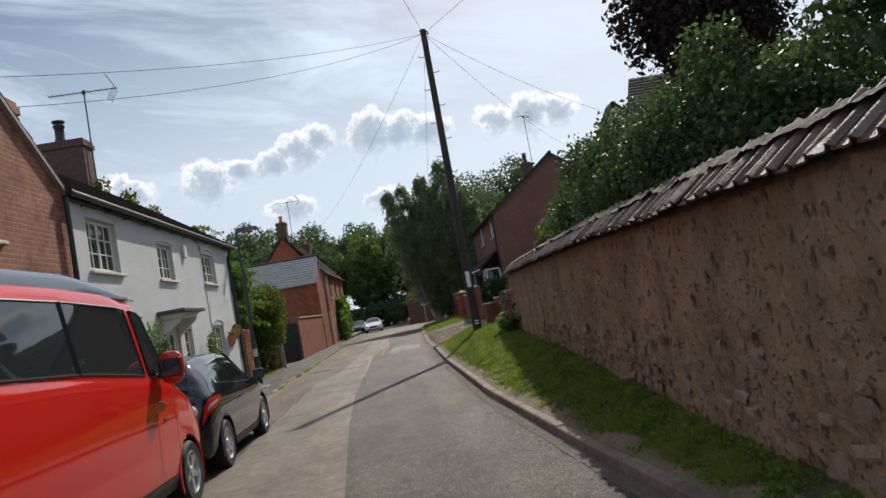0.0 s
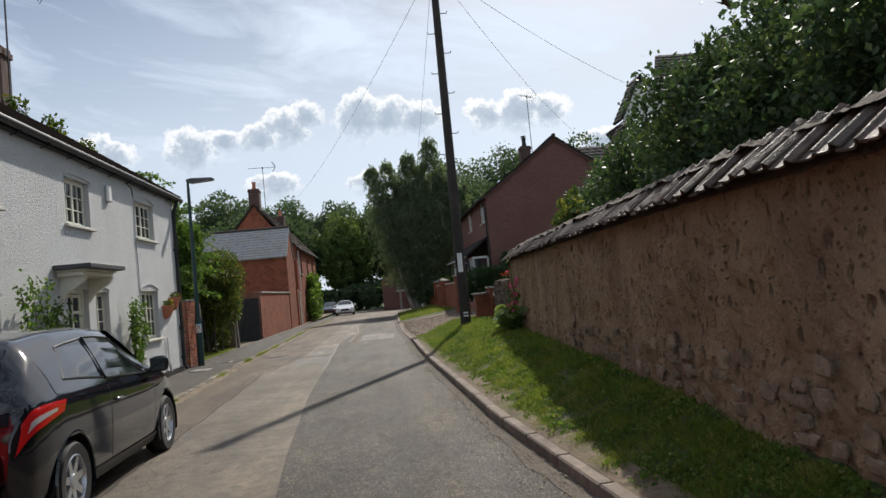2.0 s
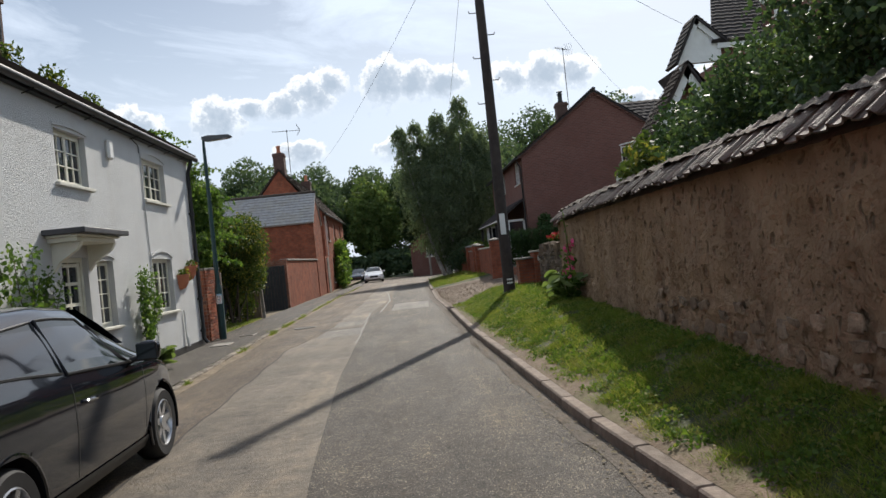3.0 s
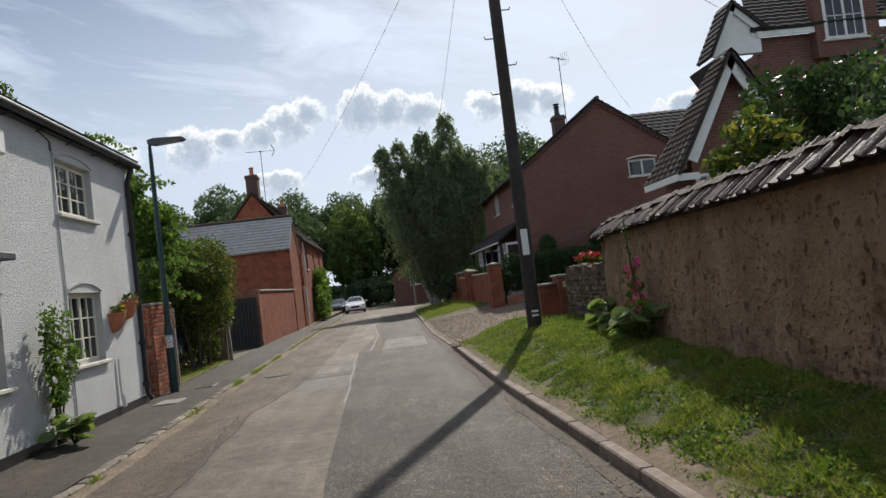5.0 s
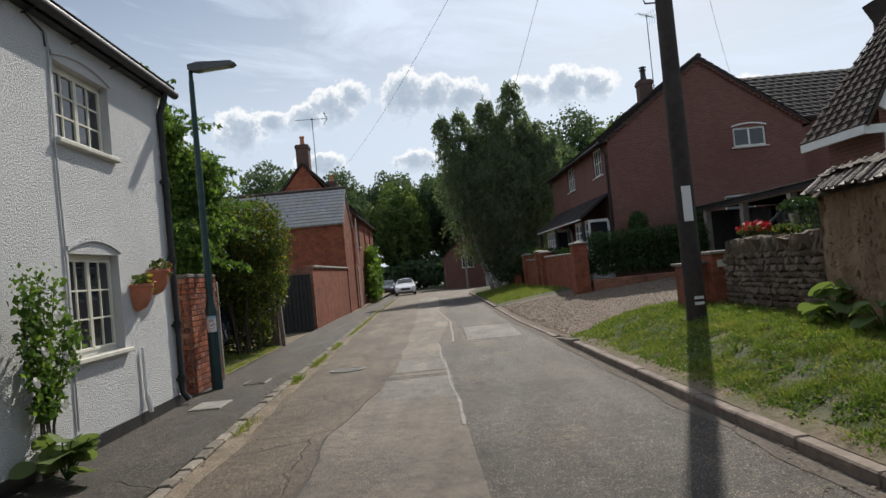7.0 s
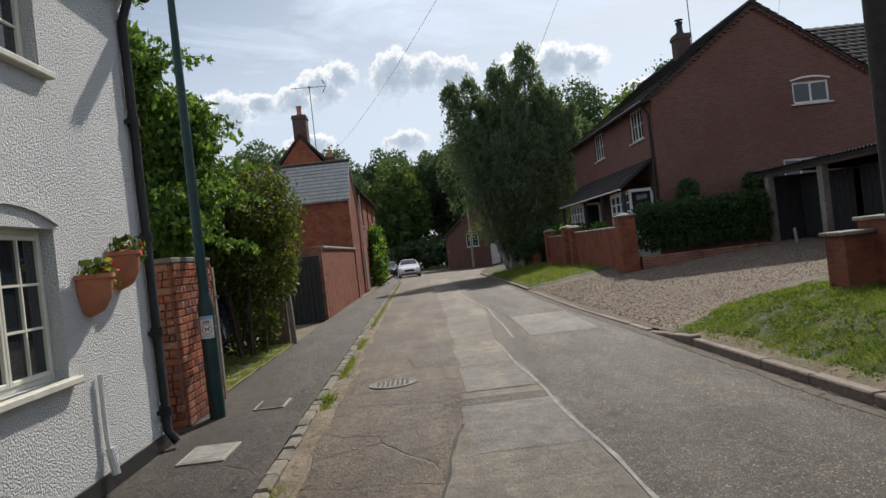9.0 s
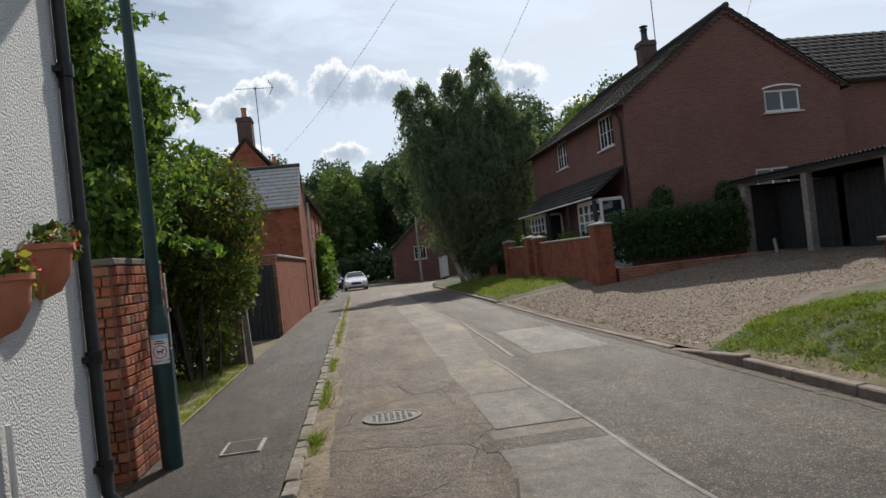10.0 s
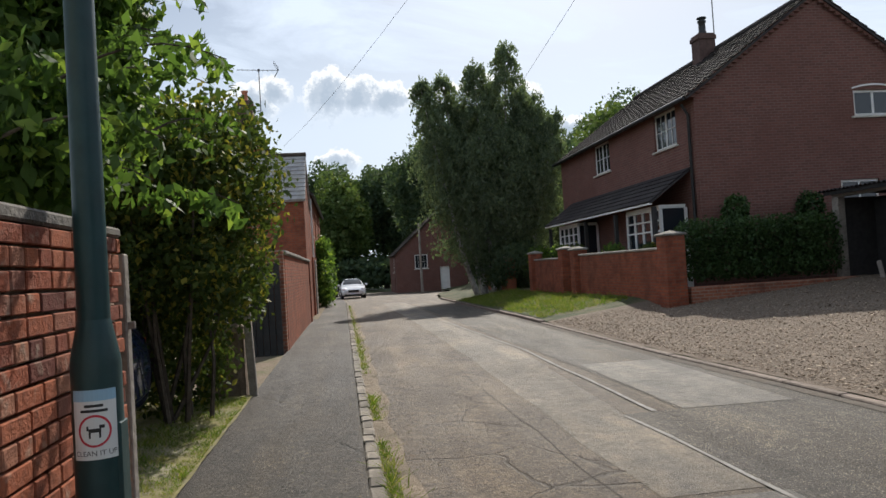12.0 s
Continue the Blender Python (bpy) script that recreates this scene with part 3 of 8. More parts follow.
    def mesh(self, name, mat, smooth=False):
        me = bpy.data.meshes.new(name)
        me.from_pydata([tuple(p) for p in self.v], [], self.f)
        me.materials.append(mat)
        bm = bmesh.new()
        bm.from_mesh(me)
        bmesh.ops.remove_doubles(bm, verts=bm.verts, dist=1e-5)
        bmesh.ops.recalc_face_normals(bm, faces=bm.faces)
        bm.to_mesh(me)
        bm.free()
        if smooth:
            me.polygons.foreach_set("use_smooth", [True] * len(me.polygons))
            me.set_sharp_from_angle(angle=radians(smooth if smooth is not True else 40))
        return me


def part(name, geo, mat, parent, label="", smooth=False):
    ob = new(name, geo.mesh(name, mat, smooth) if isinstance(geo, Geo) else geo)
    ob.parent = parent
    if label:
        ob["label"] = label
    return ob


def thing(name, geo, mat, label, category, group="", kind="", smooth=False):
    return tagged(new(name, geo.mesh(name, mat, smooth)), label, category, group, kind)


def base(name, place, label, category, group="", turn=0.0):
    """An Empty at a thing's foot."""
    ob = new(name)
    ob.matrix_basis = pose(*place, 0, 0, turn)
    ob.empty_display_size = 0.2
    return tagged(ob, label, category, group)


def quads_mesh(name, corners, mat):
    """A mesh of loose quads from an array (n, 4, 3)."""
    n = len(corners)
    me = bpy.data.meshes.new(name)
    me.vertices.add(n * 4)
    me.vertices.foreach_set("co", corners.reshape(-1).astype(np.float32))
    me.loops.add(n * 4)
    me.loops.foreach_set("vertex_index", np.arange(n * 4, dtype=np.int32))
    me.polygons.add(n)
    me.polygons.foreach_set("loop_start", np.arange(0, n * 4, 4, dtype=np.int32))
    me.materials.append(mat)
    me.update(calc_edges=True)
    return me


def leaf_quads(centres, size, rng, droop=0.3, long=1.7, spread=0.35):
    """Leaf-shaped quads (kites) at the centres, turned at random."""
    n = len(centres)
    d = rng.normal(size=(n, 3))
    d[:, 2] -= droop * 2
    d /= np.linalg.norm(d, axis=1)[:, None]
    s = np.cross(d, rng.normal(size=(n, 3)))
    s /= np.linalg.norm(s, axis=1)[:, None] + 1e-6
    k = np.cross(d, s)
    sz = size * (1 + spread * rng.normal(size=n)).clip(0.45, 1.8)
    L, W = (d.T * sz * long / 2).T, (s.T * sz / 2).T
    bend = (k.T * sz * 0.12).T
    return np.stack([centres - L, centres + W + bend, centres + L, centres - W + bend], 1)


def blob_points(n, blobs, rng, shell=0.55):
    """Points in a crowd of ellipsoids (x, y, z, rx, ry, rz), thicker towards their skins."""
    b = np.array(blobs, float)
    w = (b[:, 3] * b[:, 4] * b[:, 5]) ** 0.67
    pick = rng.choice(len(b), n, p=w / w.sum())
    d = rng.normal(size=(n, 3))
    d /= np.linalg.norm(d, axis=1)[:, None]
    r = shell + (1 - shell) * rng.random(n) ** 0.7
    r *= 1 + 0.10 * rng.normal(size=n)
    return b[pick, :3] + d * r[:, None] * b[pick, 3:6]


def crowd(rng, centre, radius, count, small=0.38, squash=0.85):
    """A crown as a cluster of clumps round a centre."""
    out = []
    for _ in range(count):
        d = rng.normal(size=3)
        d /= np.linalg.norm(d)
        q = rng.random() ** 0.45
        c = np.array(centre) + d * np.array(radius) * q * 0.78
        s = small * (0.65 + 0.7 * rng.random())
        out.append((*c, radius[0] * s, radius[1] * s, radius[2] * s * squash))
    return out


def tree(name, place, label, trunk_r, trunk_h, blobs, n, leaf, leaf_mat, bark, seed, droop=0.3, long=1.7, limbs=7, category="tree", shell=0.5):
    rng = np.random.default_rng(seed)
    t = base(name, place, label, category)
    o = np.array(place)
    g = Geo()
    lean = rng.normal(size=2) * 0.03 * trunk_h
    top = (lean[0], lean[1], trunk_h)
    g.tube([(0, 0, -0.1), (lean[0] * 0.2, lean[1] * 0.2, trunk_h * 0.3), (lean[0] * 0.6, lean[1] * 0.6, trunk_h * 0.65), top], [trunk_r * 1.3, trunk_r, trunk_r * 0.75, trunk_r * 0.5], 9)
    part("trunk", g, bark, t, smooth=True)
    picks = rng.choice(len(blobs), min(limbs, len(blobs)), replace=False)
    for i in picks:
        e = np.array(blobs[i][:3]) - o
        s = np.array(top) * (0.55 + 0.4 * rng.random())
        mid = (s + e) / 2 + np.array((0, 0, 0.12 * np.linalg.norm(e - s)))
        part("limb", Geo().tube([s, mid, e], [trunk_r * 0.45, trunk_r * 0.28, trunk_r * 0.08], 6), bark, t, smooth=True)
    pts = blob_points(n, blobs, rng, shell) - o
    pts = pts[pts[:, 2] > 0.03]
    part("crown", quads_mesh("crown", leaf_quads(pts, leaf, rng, droop, long), leaf_mat), leaf_mat, t)
    return t

# ---- the lie of the land ----
R_KERB = ((-30, 4.2), (0, 2.62), (4, 2.26), (8, 1.89), (12.5, 1.55), (16.4, 1.41), (19.5, 1.29), (23, 1.22), (26.7, 1.18), (29, 1.12), (32.6, 1.02), (40, 1.05), (50, 1.15), (62, 1.35), (70, 2.2), (76, 4.0))
L_KERB = ((-30, -2.9), (10, -3.25), (19.6, -3.4), (24, -3.5), (33, -3.56), (50, -3.65), (66, -3.75), (90, -4.6))


def along(table, y):
    ys, xs = [p[0] for p in table], [p[1] for p in table]
    return float(np.interp(y, ys, xs))


def step01(v):
    v = min(max(v, 0.0), 1.0)
    return v * v * (3 - 2 * v)


def road_z(y):
    return -0.008 * max(0.0, y - 42.0)


def right_z(x, y):
    """Height of verge, drive and garden beyond the right kerb."""
    d = x - along(R_KERB, y)
    verge = 0.09 + 0.44 * step01(d / 1.5) + 0.02 * max(0.0, d - 1.5)
    drive = 0.03 + 0.085 * min(d, 8.0)
    k = step01((y - 25.6 - 0.25 * max(d, 0)) / 2.6)
    far = step01((y - 38.5) / 2.0)
    lawn = 0.08 + 0.13 * min(d, 3.0)
    z = verge * (1 - k) + k * (drive * (1 - far) + lawn * far)
    return z + road_z(y)


def build_ground():
    g = Geo()

    def fn(u, v):
        return (-900 + 1800 * u, -700 + 1900 * v, -0.5)
    g.grid(24, 24, fn)
    thing("ground", g, M["meadow"], "green meadow ground that reaches the horizon", "ground", kind="structure")

    def strip(name, xa, xb, y0, y1, mat, label, dz=0.0, nx=6, category="road", dy=0.5):
        s = Geo()
        k = max(1, int((y1 - y0) / dy))

        def fn(u, v):
            y = y0 + (y1 - y0) * u
            x = xa(y) + (xb(y) - xa(y)) * v
            l, r = along(L_KERB, y), along(R_KERB, y)
            f = min(max((x - l) / (r - l), 0.0), 1.0)
            return (x, y, road_z(y) + dz + 0.02 * 4 * f * (1 - f))
        s.grid(k, nx, fn)
        return thing(name, s, mat, label, category, kind="structure", smooth=True)

    left = lambda y: along(L_KERB, y)
    right = lambda y: along(R_KERB, y) - 0.001
    strip("road", left, right, -30, 90, M["road_old"], "worn pale grey asphalt village lane", 0.0, 8)
    # newer, darker half of the lane
    mid = lambda y: float(np.interp(y, (-30, 7.7, 12, 16.3, 22, 26.3, 28.6), (0.4, -0.34, -0.66, -0.88, -0.98, -1.08, -1.13)))
    strip("road_resurfaced", mid, right, -30, 28.7, M["road_new"], "darker newer asphalt on half of the lane", 0.004, 6)
    lane = lambda y: float(np.interp(y, (-30, 12, 18.8, 20.6, 23.0, 24.4), (-2.0, -2.15, -2.28, -2.33, -2.0, -1.9))) + 0.02 * math.sin(y * 3.0)
    strip("road_worn_lane", lane, lambda y: mid(y) + 0.01, -30, 24.55, M["road_lane"], "smooth pale worn strip of asphalt", 0.003, 5)
    strip("road_crack", lambda y: lane(y) - 0.012, lambda y: lane(y) + 0.014 + 0.008 * math.sin(y * 9), 6, 23.2, M["crack"], "thin dark crack along the asphalt", 0.0055, 1, "road marking", 0.15)
    crack2 = lambda y: -2.0 - 0.12 * math.sin((y - 24) * 0.22) + 0.05 * noise.noise((y * 0.9, 2, 0)) + 0.02 * noise.noise((y * 4.5, 7, 0))
    strip("road_crack", crack2, lambda y: crack2(y) + 0.007, 25.6, 44, M["crack"], "thin dark crack along the asphalt", 0.0055, 1, "road marking", 0.15)
    strip("gutter_dirt", lambda y: along(L_KERB, y) + 0.005, lambda y: along(L_KERB, y) + 0.22 + 0.10 * noise.noise((y * 0.8, 0, 0)), 4, 60, M["grit"], "sandy grit gathered in the gutter", 0.006, 3, "grit", 0.3)
    strip("gutter_dirt", lambda y: along(R_KERB, y) - 0.17 - 0.07 * noise.noise((y * 0.9, 5, 0)) - 0.05 * noise.noise((y * 4.0, 5, 0)), lambda y: along(R_KERB, y) - 0.003, 2, 60, M["grit_dark"], "dark leaf mould and grit along the kerb", 0.009, 3, "grit", 0.3)
    strip("road_worn_lane", lambda y: float(np.interp(y, (26.3, 34, 60), (-1.85, -1.75, -1.9))) + 0.06 * noise.noise((y * 0.7, 1, 0)), lambda y: float(np.interp(y, (26.3, 28.6, 34.6, 41, 60), (-1.1, -1.13, -0.75, -0.9, -0.8))), 26.3, 60, M["road_lane"], "smooth pale worn strip of asphalt", 0.003, 5)
    cut = lambda y: float(np.interp(y, (28.7, 29.6, 33, 38, 52), (-0.55, -0.5, -0.55, -0.7, -0.75)))
    strip("road_resurfaced", cut, right, 28.7, 52, M["road_new"], "darker newer asphalt on half of the lane", 0.004, 6)
    strip("road_repair", lambda y: -0.5 + 0.02 * (y - 29), lambda y: 0.68 + 0.02 * (y - 29), 28.7, 32.1, M["road_patch"], "pale square repair in the asphalt", 0.008, 2, dy=0.9)
    strip("road_repair", lambda y: -1.85, lambda y: -1.03, 24.6, 26.2, M["road_patch"], "pale square repair in the asphalt", 0.006, 2, dy=0.5)
    strip("road_repair", lambda y: -1.95, lambda y: -0.99, 22.2, 23.9, M["road_patch"], "pale square repair in the asphalt", 0.006, 2, dy=0.5)
    strip("road_repair", lambda y: -2.05, lambda y: -0.98, 23.9, 24.25, M["road_new"], "dark strip repair in the asphalt", 0.006, 2, dy=0.2)
    seal = lambda y: mid(y) + 0.015 * math.sin(y * 2.1) - 0.03
    strip("joint_seal", seal, lambda y: seal(y) + 0.035 + 0.02 * noise.noise((y * 2.0, 0, 0)), 20.5, 28.6, M["seal"], "pale seal line along the asphalt joint", 0.010, 1, "road marking", 0.3)
    seal2 = lambda y: float(np.interp(y, (28.6, 34.6, 41, 47), (-0.83, -0.72, -1.0, -1.5))) + 0.01 * math.sin(y * 1.7)
    strip("joint_seal", seal2, lambda y: seal2(y) + 0.045 + 0.03 * noise.noise((y * 2.0, 3, 0)), 28.7, 46, M["seal"], "pale seal line along the asphalt joint", 0.010, 1, "road marking", 0.4)
    # pavement of the left side
    edge = lambda y: along(L_KERB, y) - 0.11
    back = lambda y: float(np.interp(y, (-30, 12, 24.3, 26.4, 26.5, 31.6, 31.7, 36, 90), (-4.86, -4.86, -4.86, -4.86, -5.0, -5.05, -5.0, -5.0, -5.2)))
    strip("pavement", edge, back, -30, 90, M["pavement"], "dark patched asphalt pavement", 0.032, 4, "pavement")
    # verge, drive and lawn
    def right_sheet(name, y_lo, y_hi, x_hi, mat, label, dz=0.0, nx=40, ny=80, category="grass"):
        s = Geo()
        def fn(u, v):
            d = (v ** 1.8) * x_hi
            y = y_lo(d) + (y_hi(d) - y_lo(d)) * u
            x = along(R_KERB, y) + 0.12 + d
            return (x, y, right_z(x, y) + dz + 0.018 * noise.noise((x * 1.7, y * 1.7, 0)))
        s.grid(ny, nx, fn)
        return thing(name, s, mat, label, category, kind="structure", smooth=True)
    brim = lambda d: 26.9 + 0.75 * min(d, 3.2)
    right_sheet("verge", lambda d: -30, brim, 40, M["turf"], "uneven grassy verge beside the wall", ny=200)
    right_sheet("driveway", brim, lambda d: 39.4 + 0.1 * min(d, 6), 40, M["gravel"], "loose pale gravel driveway", ny=60, category="driveway")
    right_sheet("lawn", lambda d: 39.4 + 0.1 * min(d, 6), lambda d: 90, 40, M["turf"], "mown grass bank before the garden wall", ny=90)
    # earth strip behind the kerb
    s = Geo()
    def fn(u, v):
        y = 0 + 26.2 * u
        x = along(R_KERB, y) + 0.11 + v * (0.22 + 0.14 * noise.noise((y * 0.9, 3.1, 0)))
        return (x, y, right_z(x, y) + 0.016 * (1 - abs(2 * v - 1)) + 0.012)
    s.grid(120, 4, fn)
    thing("soil_strip", s, M["soil"], "dry bare soil with dead leaves behind the kerb", "soil", kind="structure", smooth=True)
    # the yard behind the left pavement
    s = Geo()
    s.grid(30, 20, lambda u, v: (-4.98 - 9 * v, 26.3 + 5.3 * u, 0.05 + 0.12 * v + 0.02 * noise.noise((u * 9, v * 9, 2))))
    thing("yard", s, M["moss"], "mossy gravel yard entrance in deep shade", "yard", kind="structure", smooth=True)
    s = Geo()
    s.grid(2, 2, lambda u, v: (-4.8 - 40 * v, -30 + 120 * u, -0.02))
    thing("garden_ground", s, M["soil"], "bare garden soil behind the houses", "ground", kind="structure")


build_ground()


def build_kerbs():
    k = base("kerb", (0, 0, 0), "long weathered concrete kerb beside the grass", "kerb")
    k["kind"] = "structure"
    me = Geo().box((0, -0.452, -0.18), (0.125, 0.452, 0.0), None, 0.014).mesh("kerb_stone", M["kerb"])
    y = -2.0
    rng = random.Random(4)
    while y < 62:
        x0, x1 = along(R_KERB, y - 0.45), along(R_KERB, y + 0.45)
        top = 0.105 if y < 26.4 else (0.105 - 0.07 * min(1, (y - 26.4) / 0.9) if y < 39.5 else 0.08)
        o = part("kerb_stone", me, None, k)
        o.matrix_basis = pose(along(R_KERB, y), y, top + road_z(y) + rng.uniform(-0.004, 0.004), math.degrees(-0.07 / 0.9 if 26.2 < y < 27.5 else 0), rng.uniform(-1, 1), math.degrees(math.atan2(x0 - x1, 0.9)))
        y += 0.915
    e = base("stone_edging", (0, 0, 0), "line of small worn edging stones along the pavement", "kerb")
    e["kind"] = "structure"
    sett = [Geo().box((-0.06, -l / 2, -0.12), (0.06, l / 2, 0.0), None, 0.016).mesh("edging_stone", M["edging"]) for l in (0.30, 0.38, 0.24)]
    y = 12.0
    while y < 72:
        i = rng.randrange(3)
        l = (0.30, 0.38, 0.24)[i]
        o = part("edging_stone", sett[i], None, e)
        o.matrix_basis = pose(along(L_KERB, y + l / 2) - 0.05 + rng.uniform(-0.008, 0.008), y + l / 2, 0.040 + road_z(y) + rng.uniform(-0.012, 0.006), rng.uniform(-2, 2), rng.uniform(-3, 3), rng.uniform(-2, 2))
        y += l + 0.014


build_kerbs()

# ---- houses ----


def facing(axis, c, out):
    """Maps (u, d, z) of a wall (along, outwards, up) to the world. axis 'x': the wall stands at x = c and runs along y."""
    return (lambda u, d, z: (c + out * d, u, z)) if axis == "x" else (lambda u, d, z: (u, c + out * d, z))


def wall_panel(at, u0, u1, z0, z1, holes=(), thick=0.3):
    """A wall with openings right through it, with reveals."""
    us = sorted({u0, u1, *[h[0] for h in holes], *[h[1] for h in holes]})
    zs = sorted({z0, z1, *[h[2] for h in holes], *[h[3] for h in holes]})
    g = Geo()
    solid = {}
    for i in range(len(us) - 1):
        for j in range(len(zs) - 1):
            cu, cz = (us[i] + us[i + 1]) / 2, (zs[j] + zs[j + 1]) / 2
            solid[i, j] = not any(h[0] < cu < h[1] and h[2] < cz < h[3] for h in holes)
    for (i, j), s in solid.items():
        if not s:
            continue
        a, b, c, d = us[i], us[i + 1], zs[j], zs[j + 1]
        for dep in (0, -thick):
            g.add([at(a, dep, c), at(b, dep, c), at(b, dep, d), at(a, dep, d)], [(0, 1, 2, 3)])
        for (di, dj), (p, q) in (((-1, 0), ((a, c), (a, d))), ((1, 0), ((b, c), (b, d))), ((0, -1), ((a, c), (b, c))), ((0, 1), ((a, d), (b, d)))):
            if not solid.get((i + di, j + dj), False):
                g.add([at(p[0], 0, p[1]), at(q[0], 0, q[1]), at(q[0], -thick, q[1]), at(p[0], -thick, p[1])], [(0, 1, 2, 3)])
    return g


def obox(g, at, u0, u1, d0, d1, z0, z1, b=0.0):
    p, q = at(u0, d0, z0), at(u1, d1, z1)
    lo, hi = tuple(min(a, c) for a, c in zip(p, q)), tuple(max(a, c) for a, c in zip(p, q))
    return g.box(lo, hi, None, b)


def window(house, at, u0, u1, z0, z1, lights=2, rows=3, cols=2, mat="cream", deep=0.10, sill=True, arch=0.0, curtain=None, glass_mat="glass"):
    """A casement set back in its opening: frame, lights with glazing bars, panes, sill."""
    w = new("window")
    w.parent = house
    f = Geo()
    t = 0.042
    obox(f, at, u0, u0 + t, -deep - 0.06, -deep, z0, z1, 0.004)
    obox(f, at, u1 - t, u1, -deep - 0.06, -deep, z0, z1, 0.004)
    obox(f, at, u0 + t, u1 - t, -deep - 0.06, -deep, z1 - t, z1, 0.004)
    obox(f, at, u0 + t, u1 - t, -deep - 0.06, -deep, z0, z0 + t, 0.004)
    part("window_frame", f, M[mat], w)
    span = (u1 - u0 - 2 * t) / lights
    for k in range(lights):
        a, b = u0 + t + k * span, u0 + t + (k + 1) * span
        s = Geo()
        r = 0.034
        obox(s, at, a + 0.003, a + r, -deep - 0.045, -deep + 0.012, z0 + t, z1 - t, 0.004)
        obox(s, at, b - r, b - 0.003, -deep - 0.045, -deep + 0.012, z0 + t, z1 - t, 0.004)
        obox(s, at, a + r, b - r, -deep - 0.045, -deep + 0.012, z1 - t - r, z1 - t, 0.004)
        obox(s, at, a + r, b - r, -deep - 0.045, -deep + 0.012, z0 + t, z0 + t + r, 0.004)
        iw, ih = b - a - 2 * r, z1 - z0 - 2 * t - 2 * r
        for i in range(1, cols):
            u = a + r + iw * i / cols
            obox(s, at, u - 0.009, u + 0.009, -deep - 0.03, -deep + 0.006, z0 + t + r, z1 - t - r)
        for j in range(1, rows):
            z = z0 + t + r + ih * j / rows
            obox(s, at, a + r, b - r, -deep - 0.028, -deep + 0.004, z - 0.009, z + 0.009)
        part("casement", s, M[mat], w)
        for i in range(cols):
            for j in range(rows):
                p = Geo()
                c0, c1 = a + r + iw * i / cols, a + r + iw * (i + 1) / cols
                e0, e1 = z0 + t + r + ih * j / rows, z0 + t + r + ih * (j + 1) / rows
                obox(p, at, c0, c1, -deep - 0.02, -deep - 0.014, e0, e1)
                part("pane", p, M[glass_mat], w)
    if curtain:
        q = Geo()
        for lo, hi in ((u0 + t, u0 + t + 0.28 * (u1 - u0)), (u1 - t - 0.28 * (u1 - u0), u1 - t)):
            n = 10
            q.grid(n, 1, lambda u, v: at(lo + (hi - lo) * u, -deep - 0.12 + 0.02 * math.sin(u * 20), z0 + (z1 - z0) * v))
        part("curtain", q, M[curtain], w)
    if sill:
        q = Geo()
        obox(q, at, u0 - 0.09, u1 + 0.09, -0.05, 0.07, z0 - 0.055, z0, 0.010)
        part("window_sill", q, M["sill"], w)
    if arch:
        # flat-arched head that fills the opening's top
        q = Geo()
        n = 12
        rim = [(u0 - 0.05 + (u1 - u0 + 0.1) * i / n, z1 + 0.02 + arch * (1 - (2 * i / n - 1) ** 2)) for i in range(n + 1)]
        for i in range(n):
            a, b, c, d = rim[i], rim[i + 1], rim[i + 1], rim[i]
            q.add([at(a[0], 0.025, a[1]), at(b[0], 0.025, b[1]), at(b[0], 0.025, b[1] + 0.05), at(a[0], 0.025, a[1] + 0.05),
                   at(a[0], -0.01, a[1]), at(b[0], -0.01, b[1]), at(b[0], -0.01, b[1] + 0.05), at(a[0], -0.01, a[1] + 0.05)],
                  [(0, 1, 2, 3), (4, 5, 1, 0), (3, 2, 6, 7)])
        part("window_head", q, M["render"] if mat != "white_wood" else M["white_wood"], w)
    return w


def roof_slope(house, a, b, c, d, mat, courses=14, thick=0.05, name="roof", wave=0.0):
    """A roof plane from eave a-b up to ridge d-c, in overlapping courses."""
    a, b, c, d = (Vector(p) for p in (a, b, c, d))
    n = (b - a).cross(d - a).normalized()
    if n.z < 0:
        n = -n
    g = Geo()
    for k in range(courses):
        f0, f1 = k / courses, (k + 1.25) / courses
        f1 = min(f1, 1.0)
        l0, l1, r0, r1 = a.lerp(d, f0), a.lerp(d, f1), b.lerp(c, f0), b.lerp(c, f1)
        steps = max(1, int((b - a).length / 0.33)) if wave else 1
        for s in range(steps):
            p, q = s / steps, (s + 1) / steps
            for (i0, i1, h) in (((p, (p + q) / 2, 0.0), ((p + q) / 2, q, wave)) if wave else ((p, q, 0.0),)):
                w0, w1 = n * (thick + h), n * (0.008 + h)
                x0, x1, y0, y1 = l0.lerp(r0, i0), l0.lerp(r0, i1), l1.lerp(r1, i0), l1.lerp(r1, i1)
                g.add([x0 + w0, x1 + w0, y1 + w1, y0 + w1, x0, x1], [(0, 1, 2, 3), (4, 5, 1, 0)])
    u = n * -0.06
    g.add([a, b, c, d, a + u, b + u, c + u, d + u], [(0, 1, 2, 3), (4, 7, 6, 5), (0, 4, 5, 1), (3, 2, 6, 7), (0, 3, 7, 4), (1, 5, 6, 2)])
    return tagged(part(name, g, mat, house), kind="stuff")


